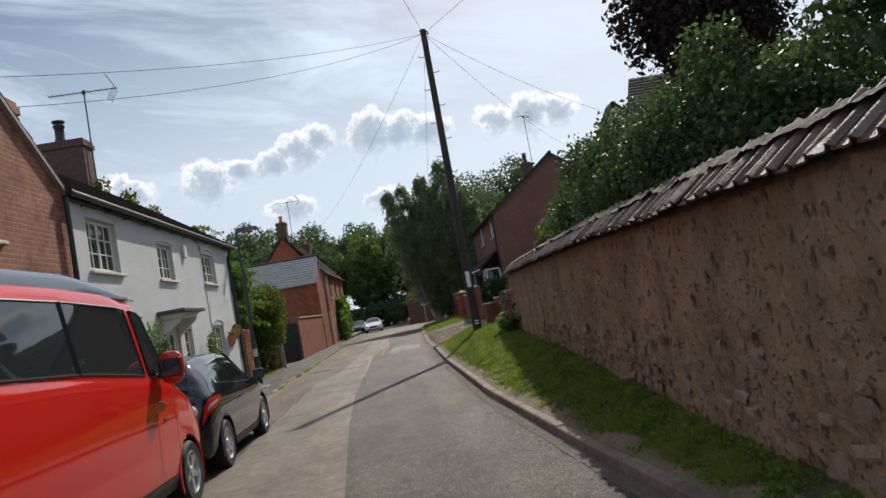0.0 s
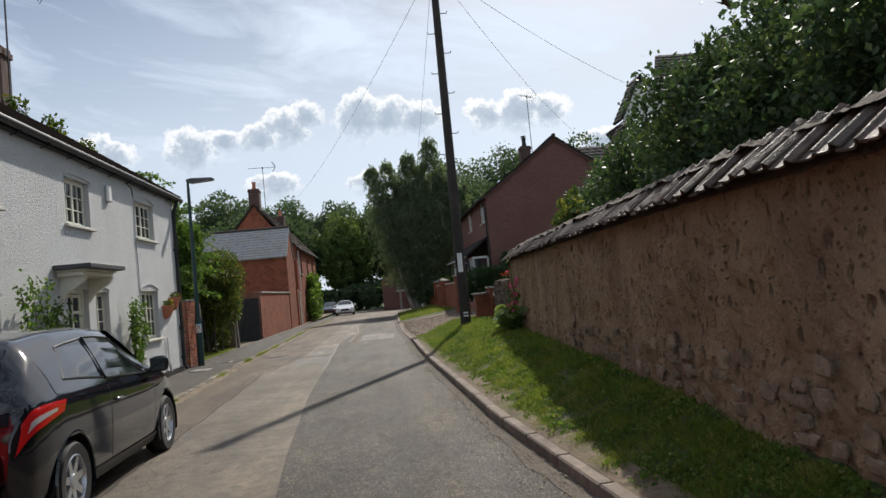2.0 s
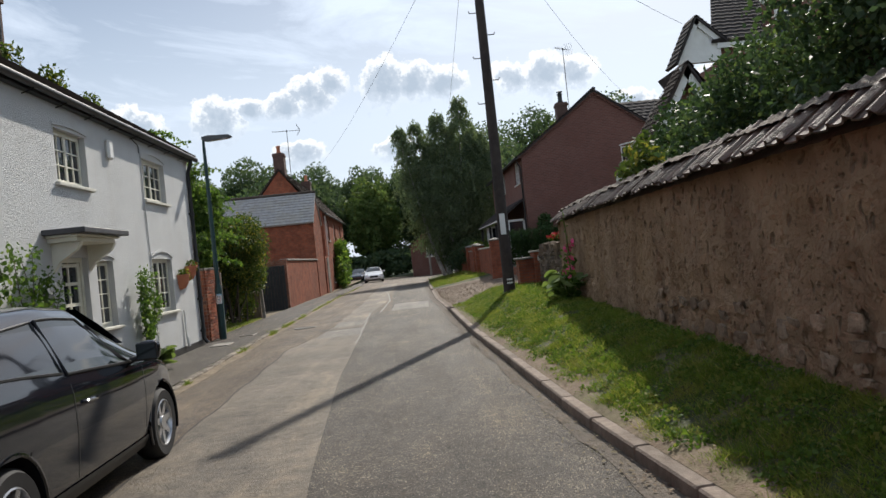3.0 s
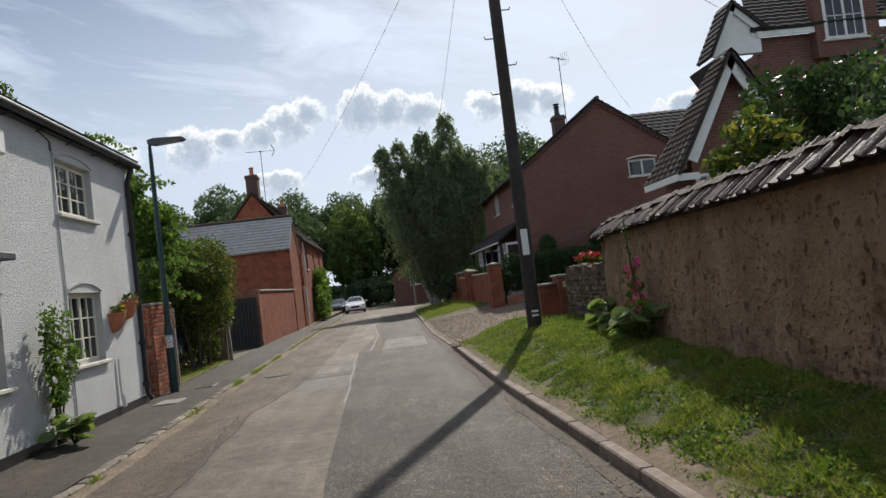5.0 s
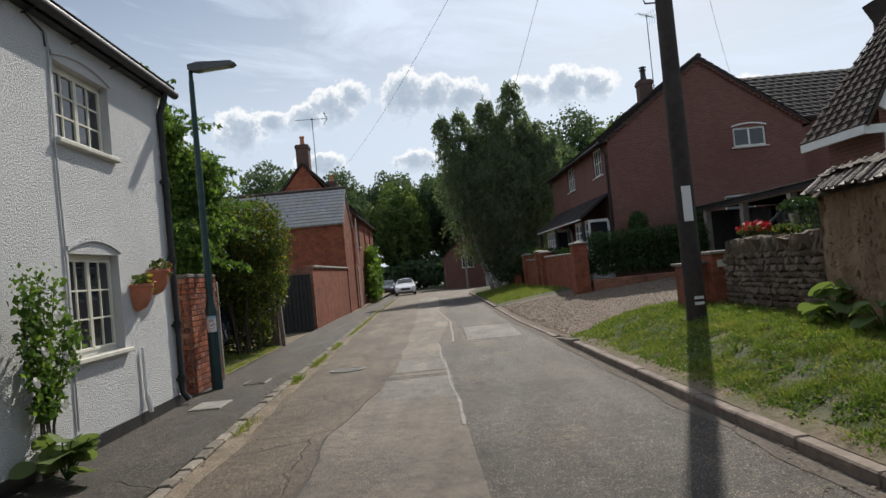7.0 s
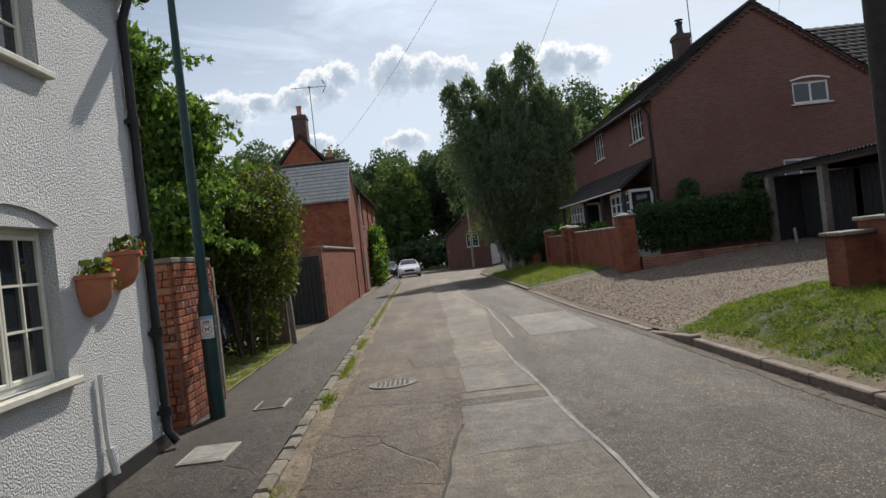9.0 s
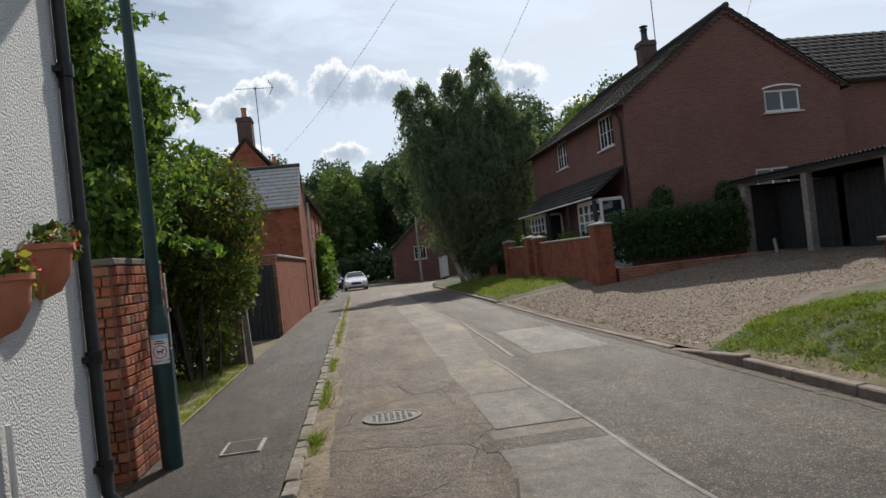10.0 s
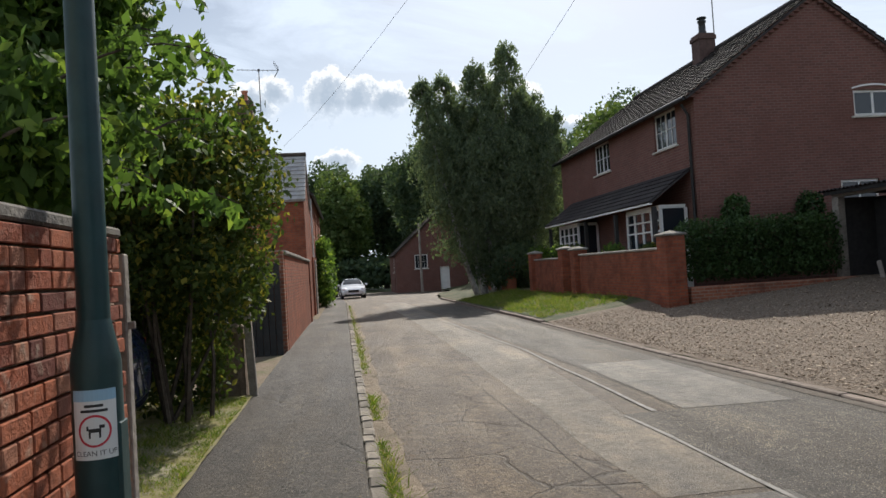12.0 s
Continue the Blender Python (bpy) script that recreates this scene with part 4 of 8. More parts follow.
def chimney(house, x0, x1, y0, y1, z0, z1, mat, pots=1, cap=0.0):
    c = new("chimney")
    c.parent = house
    part("chimney_body", Geo().box((x0, y0, z0), (x1, y1, z1 - 0.22), None, 0.01), mat, c)
    part("corbel_course", Geo().box((x0 - 0.04, y0 - 0.04, z1 - 0.22), (x1 + 0.04, y1 + 0.04, z1 - 0.08), None, 0.01), mat, c)
    part("chimney_cap", Geo().box((x0 - 0.01, y0 - 0.01, z1 - 0.08), (x1 + 0.01, y1 + 0.01, z1), None, 0.01), mat, c)
    for k in range(pots):
        p = ((x0 + x1) / 2, y0 + (y1 - y0) * (k + 0.5) / pots, z1)
        part("chimney_pot", Geo().lathe([(0.16, -0.02), (0.15, 0.1), (0.125, 0.16), (0.12, 0.42), (0.15, 0.46), (0.15, 0.52), (0.11, 0.53), (0.10, 0.2)], 16, pose(*p)),
             M["black_metal"] if cap else M["terracotta"], c, smooth=True)
        if cap:
            part("cowl", Geo().lathe([(0.0, 0.68), (0.17, 0.64), (0.17, 0.60), (0.08, 0.59), (0.08, 0.5)], 16, pose(*p)), M["black_metal"], c, smooth=True)
    return c


def aerial(place, height, label, turn=20, boom=1.3, rods=9):
    t = base("television_aerial", place, label, "aerial", turn=turn)
    part("mast", Geo().tube([(0, 0, 0), (0, 0, height)], 0.021, 8), M["aerial_metal"], t)
    part("boom", Geo().tube([(-boom * 0.53, 0, height - 0.05), (boom * 0.5, 0, height - 0.02)], 0.014, 6), M["aerial_metal"], t)
    part("clamp", Geo().box((-0.05, -0.03, height - 0.09), (0.05, 0.03, height + 0.02), None, 0.01), M["aerial_metal"], t)
    for k in range(rods):
        x = -boom * 0.52 + boom * 0.86 * k / (rods - 1)
        part("rod", Geo().tube([(x, -0.17, height - 0.04), (x, 0.17, height - 0.04)], 0.007, 5), M["aerial_metal"], t)
    for side in (-1, 1):
        for e in (-0.2, -0.07, 0.07, 0.2):
            part("reflector", Geo().tube([(boom * 0.48, e, height + side * 0.02), (boom * 0.37, e, height + side * 0.36)], 0.007, 5), M["aerial_metal"], t)
    return t


def gutter(house, p, q, mat="black_metal", r=0.06):
    return part("gutter", Geo().tube([p, q], r, 10), M[mat], house, smooth=True)


def white_cottage():
    h = base("white_cottage", (-4.8, 12.95, 0.0), "two-storey white roughcast cottage with cream casement windows", "house")
    h.matrix_basis = Matrix()
    at = facing("x", -4.8, 1)
    wins = [(13.72, 15.02, 3.24, 4.22), (17.25, 18.28, 3.22, 4.05), (20.76, 22.02, 3.25, 4.08),
            (13.85, 14.95, 1.02, 1.98), (18.27, 18.92, 0.95, 2.05), (20.78, 21.95, 1.0, 2.08)]
    door_hole = (17.1, 17.95, 0.06, 2.10)
    g = wall_panel(at, 12.95, 23.75, -0.1, 4.55, wins + [door_hole])
    part("wall", g, M["render"], h)
    south, north = facing("y", 12.98, -1), facing("y", 23.745, 1)
    outline = [(-10.3, -0.1), (-5.1, -0.1), (-5.1, 4.5), (-7.55, 6.35), (-10.3, 4.5)]
    part("wall", Geo().prism(outline, "y", 23.44, 23.74), M["render"], h)
    part("wall", Geo().prism(outline, "y", 12.98, 13.2), M["render"], h)
    part("wall", Geo().box((-10.3, 13.2, -0.1), (-10.0, 23.44, 4.5)), M["render"], h)
    part("plinth", Geo().box((-4.8, 12.95, -0.05), (-4.782, 17.05, 0.17)).box((-4.8, 18.0, -0.05), (-4.782, 23.78, 0.17)), M["black_metal"], h, "black-painted plinth band")
    part("floor_inside", Geo().box((-10, 13.2, 2.35), (-5.12, 23.4, 2.5)), M["dark_wood"], h)
    window(h, at, *wins[0], 2, 3, 2, arch=0.11)
    window(h, at, *wins[1], 2, 3, 2, arch=0.04)
    window(h, at, *wins[2], 2, 3, 2, arch=0.10)
    window(h, at, *wins[3], 2, 3, 2, arch=0.10)
    window(h, at, *wins[4], 1, 4, 2, arch=0.06)
    window(h, at, *wins[5], 2, 3, 2, arch=0.12)
    # door, half glazed, and its canopy
    d = new("door")
    d.parent = h
    q = Geo()
    obox(q, at, 17.1, 17.17, -0.16, -0.08, 0.06, 2.1, 0.005)
    obox(q, at, 17.88, 17.95, -0.16, -0.08, 0.06, 2.1, 0.005)
    obox(q, at, 17.17, 17.88, -0.16, -0.08, 2.03, 2.1, 0.005)
    part("door_frame", q, M["cream"], d)
    q = Geo()
    obox(q, at, 17.17, 17.88, -0.15, -0.105, 0.06, 1.05, 0.005)
    for u in (17.17, 17.50, 17.80):
        obox(q, at, u, u + 0.08 if u != 17.50 else u + 0.04, -0.15, -0.105, 1.05, 2.03)
    for z in (1.05, 1.36, 1.68, 1.96):
        obox(q, at, 17.17, 17.88, -0.148, -0.107, z, z + 0.05)
    part("door_leaf", q, M["cream"], d)
    q = Geo()
    obox(q, at, 17.2, 17.86, -0.135, -0.125, 1.06, 2.0)
    part("door_glass", q, M["glass"], d)
    part("door_handle", Geo().tube([at(17.80, -0.10, 1.02), at(17.80, -0.05, 1.02), at(17.72, -0.05, 1.02)], 0.012, 8), M["grey_metal"], d)
    c = new("canopy")
    c.parent = h
    q = Geo()
    obox(q, at, 16.60, 18.18, 0.0, 0.60, 2.395, 2.475, 0.01)
    part("canopy_roof", q, M["lead"], c, "dark lead canopy top")
    q = Geo()
    obox(q, at, 16.68, 18.10, 0.0, 0.48, 2.36, 2.395, 0.008)
    obox(q, at, 16.74, 18.04, 0.0, 0.42, 2.29, 2.36, 0.008)
    part("canopy_moulding", q, M["cream"], c)
    for u in (16.84, 17.99):
        q = Geo()
        q.add([at(u, 0.0, 2.29), at(u, 0.42, 2.29), at(u, 0.36, 2.18), at(u, 0.10, 2.02), at(u, 0.0, 1.88),
               at(u + 0.09, 0.0, 2.29), at(u + 0.09, 0.42, 2.29), at(u + 0.09, 0.36, 2.18), at(u + 0.09, 0.10, 2.02), at(u + 0.09, 0.0, 1.88)],
              [(0, 1, 2, 3, 4), (9, 8, 7, 6, 5), (0, 5, 6, 1), (1, 6, 7, 2), (2, 7, 8, 3), (3, 8, 9, 4)])
        part("bracket", q, M["cream"], c)
    part("number_plate", obox(Geo(), at, 16.50, 16.78, 0.0, 0.015, 1.35, 1.62, 0.003), M["slate"], h, "grey slate plaque")
    # roof
    roof_slope(h, (-4.62, 12.9, 4.50), (-4.62, 23.85, 4.50), (-7.55, 23.85, 6.45), (-7.55, 12.9, 6.45), M["roof_brown"], 16)
    roof_slope(h, (-10.5, 23.85, 4.50), (-10.5, 12.9, 4.50), (-7.55, 12.9, 6.45), (-7.55, 23.85, 6.45), M["roof_brown"], 10)
    part("fascia", Geo().box((-4.80, 12.95, 4.40), (-4.70, 23.8, 4.52)), M["black_metal"], h)
    gutter(h, (-4.64, 12.9, 4.49), (-4.64, 23.95, 4.46))
    for y in np.arange(13.6, 23.8, 0.95):
        part("gutter_bracket", Geo().tube([(-4.80, float(y), 4.36), (-4.72, float(y), 4.38), (-4.62, float(y), 4.42)], 0.010, 5), M["black_metal"], h)
    pipe = new("downpipe")
    pipe.parent = h
    px, py = -4.752, 23.58
    part("pipe", Geo().tube([(-4.64, py, 4.45), (-4.68, py, 4.3), (px, py, 4.1), (px, py, 0.2), (-4.67, py, 0.09)], 0.044, 12), M["black_metal"], pipe, smooth=True)
    for z in (0.35, 1.1, 2.0, 3.1):
        part("pipe_collar", Geo().tube([(px, py, z), (px, py, z + 0.09)], 0.058, 12), M["black_metal"], pipe)
        part("pipe_ear", Geo().box((-4.80, py - 0.10, z + 0.02), (-4.75, py + 0.10, z + 0.06)), M["black_metal"], pipe)
    part("waste_pipe", Geo().tube([(-4.77, 22.35, 0.95), (-4.77, 22.35, 0.45), (-4.76, 22.36, 0.35)], 0.018, 8).tube([(-4.76, 22.36, 0.37), (-4.73, 22.37, 0.16)], 0.034, 8), M["white_wood"], h, "white waste pipe with a wide shoe")
    part("cable", Geo().tube([(-4.79, 20.68, 4.3), (-4.785, 20.66, 3.3), (-4.785, 20.70, 2.2), (-4.785, 20.68, 0.3)], 0.011, 6), M["render"], h)
    part("cable", Geo().tube([(-4.79, 20.3, 4.38), (-4.785, 20.6, 4.3), (-4.785, 20.62, 4.15)], 0.010, 6), M["cable"], h)
    part("alarm_box", obox(Geo(), at, 19.05, 19.25, 0.0, 0.08, 3.82, 4.16, 0.03), M["white_wood"], h, "white alarm box with grey face")
    chimney(h, -8.78, -7.38, 20.5, 21.15, 5.6, 7.72, M["dark_chimney_brick"], 1, 1)
    aerial((-7.30, 20.88, 6.1), 3.02, "grey yagi television aerial on a tall mast by the chimney", 6, 1.75, 14)


def red_cottage():
    h = base("red_brick_house", (0, 0, 0), "old red brick house with a street-facing gable", "house")
    at = facing("x", -4.78, 1)
    g = wall_panel(at, 4.0, 12.93, -0.1, 4.55, [(9.7, 10.9, 3.5, 4.45), (8.0, 9.2, 1.0, 2.2)])
    part("wall", g, M["brick_old"], h)
    part("gable", Geo().prism([(4.0, 4.55), (12.93, 4.55), (8.46, 7.5)], "x", -5.08, -4.78), M["brick_old"], h)
    part("wall", Geo().box((-10, 12.6, -0.1), (-5.08, 12.93, 4.55)).box((-10, 4.0, -0.1), (-5.08, 4.3, 4.55)), M["brick_old"], h)
    window(h, at, 9.7, 10.9, 3.5, 4.45, 2, 3, 2, "cream")
    window(h, at, 8.0, 9.2, 1.0, 2.2, 2, 3, 2, "cream")
    roof_slope(h, (-4.70, 13.0, 4.50), (-10, 13.0, 4.50), (-10, 8.46, 7.58), (-4.70, 8.46, 7.58), M["slate"], 14)
    roof_slope(h, (-10, 3.9, 4.50), (-4.70, 3.9, 4.50), (-4.70, 8.46, 7.58), (-10, 8.46, 7.58), M["slate"], 14)
    chimney(h, -5.9, -5.2, 12.1, 12.7, 4.6, 6.05, M["brick_old"], 0)
    part("downpipe", Geo().tube([(-4.70, 12.86, 4.4), (-4.70, 12.86, 0.1)], 0.045, 10), M["black_metal"], h, smooth=True)


def left_outbuilding():
    h = base("brick_outbuilding", (0, 0, 0), "small orange brick outbuilding with a slate roof", "outbuilding")
    g = Geo().box((-13, 47.7, -0.5), (-5.05, 48.0, 4.3))
    part("wall", g, M["brick_orange"], h)
    part("gable", Geo().prism([(48.0, -0.5), (51.2, -0.5), (51.2, 4.3), (49.5, 6.0), (47.71, 4.3), (48.0, 4.3)], "x", -5.35, -5.05), M["brick_orange"], h)
    part("wall", Geo().box((-13, 50.9, -0.5), (-5.35, 51.2, 4.3)), M["brick_orange"], h)
    roof_slope(h, (-13, 47.5, 4.22), (-4.98, 47.5, 4.22), (-4.98, 49.5, 6.1), (-13, 49.5, 6.1), M["slate"], 11)
    roof_slope(h, (-4.98, 51.4, 4.22), (-13, 51.4, 4.22), (-13, 49.5, 6.1), (-4.98, 49.5, 6.1), M["slate"], 8)
    part("ridge_tile", Geo().tube([(-13, 49.5, 6.14), (-4.96, 49.5, 6.14)], 0.09, 8), M["roof_brown"], h, smooth=True)
    g = wall_panel(facing("x", -4.98, 1), 51.22, 54.0, -0.5, 2.3, [])
    part("side_wall", g, M["brick_orange"], h)


def left_house():
    h = base("brick_farmhouse", (0, 0, 0), "red brick house with a steep gable and tall chimney", "house")
    at = facing("x", -5.2, 1)
    holes = [(56.0, 57.2, 3.4, 4.8), (60.2, 61.4, 3.4, 4.8), (64.2, 65.4, 3.4, 4.8), (57.5, 58.7, 0.5, 2.2), (64.2, 65.4, 0.7, 2.2)]
    part("wall", wall_panel(at, 54.0, 68.0, -0.6, 5.3, holes), M["brick_orange"], h)
    for k in holes:
        window(h, at, *k, 2, 3, 2, "white_wood")
    part("gable", Geo().prism([(-10.2, -0.6), (-5.5, -0.6), (-5.5, 5.2), (-7.75, 8.2), (-10.2, 5.2)], "y", 54.0, 54.3), M["brick_orange"], h)
    part("gable", Geo().prism([(-10.2, -0.6), (-5.5, -0.6), (-5.5, 5.2), (-7.75, 8.2), (-10.2, 5.2)], "y", 67.7, 68.0), M["brick_orange"], h)
    roof_slope(h, (-5.0, 53.9, 5.15), (-5.0, 68.2, 5.15), (-7.75, 68.2, 8.35), (-7.75, 53.9, 8.35), M["roof_brown"], 18)
    roof_slope(h, (-10.5, 68.2, 5.15), (-10.5, 53.9, 5.15), (-7.75, 53.9, 8.35), (-7.75, 68.2, 8.35), M["roof_brown"], 12)
    chimney(h, -8.1, -7.4, 54.35, 55.2, 7.2, 9.45, M["dark_chimney_brick"], 1)
    chimney(h, -8.1, -7.4, 66.6, 67.5, 7.4, 8.9, M["dark_chimney_brick"], 1)
    gutter(h, (-4.98, 53.9, 5.12), (-4.98, 68.1, 5.12))
    part("downpipe", Geo().tube([(-5.12, 54.6, 5.0), (-5.12, 54.6, 0)], 0.045, 8), M["white_wood"], h)
    aerial((-7.1, 55.0, 7.6), 3.4, "grey television aerial on a mast by the chimney", 10, 1.8, 8)


def right_house():
    h = base("detached_brick_house", (0, 0, 0), "detached red brick house with a dark tiled roof", "house")
    south, west = facing("y", 40.6, -1), facing("x", 6.05, -1)
    gw = (10.88, 12.15, 5.15, 5.90)
    part("wall", wall_panel(south, 6.05, 13.6, 0.0, 5.98, [gw, (10.3, 11.5, 2.5, 3.35)]), M["brick_new"], h)
    part("gable", Geo().prism([(6.05, 5.98), (13.6, 5.98), (9.82, 8.62)], "y", 40.6, 40.9), M["brick_new"], h)
    up = [(41.75, 43.25, 4.72, 5.85), (47.1, 48.7, 4.72, 5.85)]
    low = [(41.6, 43.3, 1.5, 2.9), (48.9, 50.6, 1.5, 2.9), (44.8, 45.7, 0.6, 2.7)]
    part("wall", wall_panel(west, 40.9, 53.0, 0.0, 5.98, up + low), M["brick_new"], h)
    part("wall", Geo().box((13.3, 40.9, 0), (13.6, 53, 5.98)).box((6.35, 52.7, 0), (13.3, 53, 5.98)), M["brick_new"], h)
    window(h, south, *gw, 2, 1, 1, "white_wood", 0.06, arch=0.10)
    window(h, south, 10.3, 11.5, 2.5, 3.35, 2, 1, 1, "white_wood", 0.06)
    for k in up:
        window(h, west, *k, 2, 2, 2, "white_wood", 0.06)
    for k in low[:2]:
        window(h, west, *k, 2, 3, 2, "white_wood", 0.04)
    part("door", obox(Geo(), west, 44.8, 45.7, -0.15, -0.1, 0.6, 2.7), M["dark_wood"], h)
    for s, a in ((-1, 5.75), (1, 13.9)):
        if s < 0:
            roof_slope(h, (a, 40.45, 5.80), (a, 53.2, 5.80), (9.82, 53.2, 8.72), (9.82, 40.45, 8.72), M["roof_dark"], 16, 0.05, "roof", 0.02)
        else:
            roof_slope(h, (a, 53.2, 5.80), (a, 40.45, 5.80), (9.82, 40.45, 8.72), (9.82, 53.2, 8.72), M["roof_dark"], 16, 0.05, "roof", 0.02)
    part("ridge_tile", Geo().tube([(9.82, 40.4, 8.76), (9.82, 53.2, 8.76)], 0.10, 8), M["roof_dark"], h, smooth=True)
    # dog-toothed brick verge
    g = Geo()
    for s in (-1, 1):
        for k in range(24):
            f = (k + 0.5) / 24
            x, z = 9.82 + s * 3.95 * (1 - f), 5.86 + 2.8 * f
            g.box((x - 0.10, 40.50, z - 0.10), (x + 0.10, 40.62, z + 0.02))
    part("verge_brick", g, M["brick_new"], h)
    gutter(h, (5.72, 40.5, 5.80), (5.72, 53.1, 5.80))
    part("downpipe", Geo().tube([(5.80, 40.85, 5.7), (5.98, 40.85, 5.4), (5.98, 40.85, 1.0)], 0.045, 8), M["black_metal"], h, smooth=True)
    chimney(h, 9.2, 9.8, 45.9, 46.5, 7.8, 9.35, M["dark_chimney_brick"], 1, 1)
    # lean-to porch roof over the bays
    roof_slope(h, (4.75, 41.0, 3.02), (4.75, 51.6, 3.02), (6.04, 51.6, 3.95), (6.04, 41.0, 3.95), M["roof_dark"], 6, 0.04, "porch_roof")
    part("porch_fascia", Geo().box((4.74, 41.0, 2.95), (4.82, 51.6, 3.0)), M["white_wood"], h)
    for y in (41.1, 44.0, 46.9, 51.4):
        part("porch_post", Geo().box((4.85, y - 0.06, 0.5), (4.97, y + 0.06, 2.9), None, 0.01), M["dark_wood"], h)
    for y0, y1 in ((41.3, 43.7), (48.6, 50.9)):
        b = new("bay")
        b.parent = h
        part("bay_wall", Geo().box((5.15, y0, 0.4), (6.04, y1, 1.5)), M["white_wood"], b)
        bay = facing("x", 5.15, -1)
        g = Geo()
        obox(g, bay, y0, y1, -0.8, 0.0, 2.85, 2.95)
        for k in range(5):
            u = y0 + (y1 - y0) * k / 4
            obox(g, bay, u - 0.04, u + 0.04, -0.08, 0.0, 1.5, 2.85)
        for z in (1.5, 2.2, 2.5, 2.8):
            obox(g, bay, y0, y1, -0.06, -0.01, z, z + 0.045)
        obox(g, bay, y0, y0 + 0.08, -0.85, -0.75, 1.5, 2.85)
        part("bay_frame", g, M["white_wood"], b)
        part("bay_glass", obox(Geo(), bay, y0 + 0.01, y1 - 0.01, -0.80, -0.04, 1.52, 2.84), M["glass"], b)
    # wing
    part("wing_wall", Geo().box((13.6, 42.2, 0), (24, 42.5, 6.4)), M["brick_new"], h)
    part("wing_wall", Geo().box((23.7, 42.5, 0), (24, 50, 6.4)), M["brick_new"], h)
    roof_slope(h, (13.2, 41.9, 6.25), (24.3, 41.9, 6.25), (24.3, 46.2, 9.05), (10.2, 46.2, 9.05), M["roof_dark"], 12, 0.06, "wing_roof", 0.02)
    roof_slope(h, (24.3, 50.4, 6.25), (13.2, 50.4, 6.25), (10.2, 46.2, 9.05), (24.3, 46.2, 9.05), M["roof_dark"], 8, 0.06, "wing_roof")
    aerial((9.95, 46.2, 8.0), 4.4, "television aerial on a long mast beside the chimney", 40, 1.3, 7)


def garage():
    h = base("garage", (8.85, 39.0, 0.6), "low timber garage with dark bays and a corrugated roof", "garage")
    h.matrix_basis = Matrix()
    z = 0.55
    part("wall", Geo().box((9.0, 38.85, z), (13.4, 39.0, 2.72)).box((9.0, 29.8, z), (13.4, 29.95, 2.72)).box((13.25, 29.95, z), (13.4, 38.85, 2.6)), M["dark_wood"], h)
    for y in (39.02, 36.03, 33.0, 29.95):
        part("post", Geo().box((8.80, y - 0.24, z), (9.0, y, 2.74), None, 0.012), M["grey_wood"], h)
    for y in (36.06, 33.03, 29.98):
        d = new("door")
        d.parent = h
        for k in range(12):
            part("board", Geo().box((9.82, y + 0.005 + k * 0.228, z + 0.02), (9.86, y + 0.222 + k * 0.228, 2.62), None, 0.006), M["dark_wood"], d)
    part("lintel", Geo().box((8.82, 29.7, 2.74), (9.0, 39.03, 2.86), None, 0.01), M["grey_wood"], h)
    r = Geo()
    for dz in (2.93, 2.915):
        r.grid(260, 1, lambda u, v: (8.58 + 5.1 * v, 29.5 + 9.75 * u, dz + 0.022 * math.sin(u * 9.75 / 0.15 * 2 * math.pi) - 0.22 * v))
    part("roof", r, M["roof_dark"], h, "corrugated dark roof sheet", smooth=True)
    part("fascia", Geo().box((8.66, 29.6, 2.80), (8.70, 39.12, 2.90)), M["dark_wood"], h)
    t = base("timber_prop", (8.72, 37.3, 0.68), "short weathered plank leaning in the drive", "plank")
    part("plank", Geo().box((-0.02, -0.06, 0), (0.02, 0.06, 0.45), pose(0, 0, 0, -24, 8, 0), 0.006), M["grey_wood"], t)


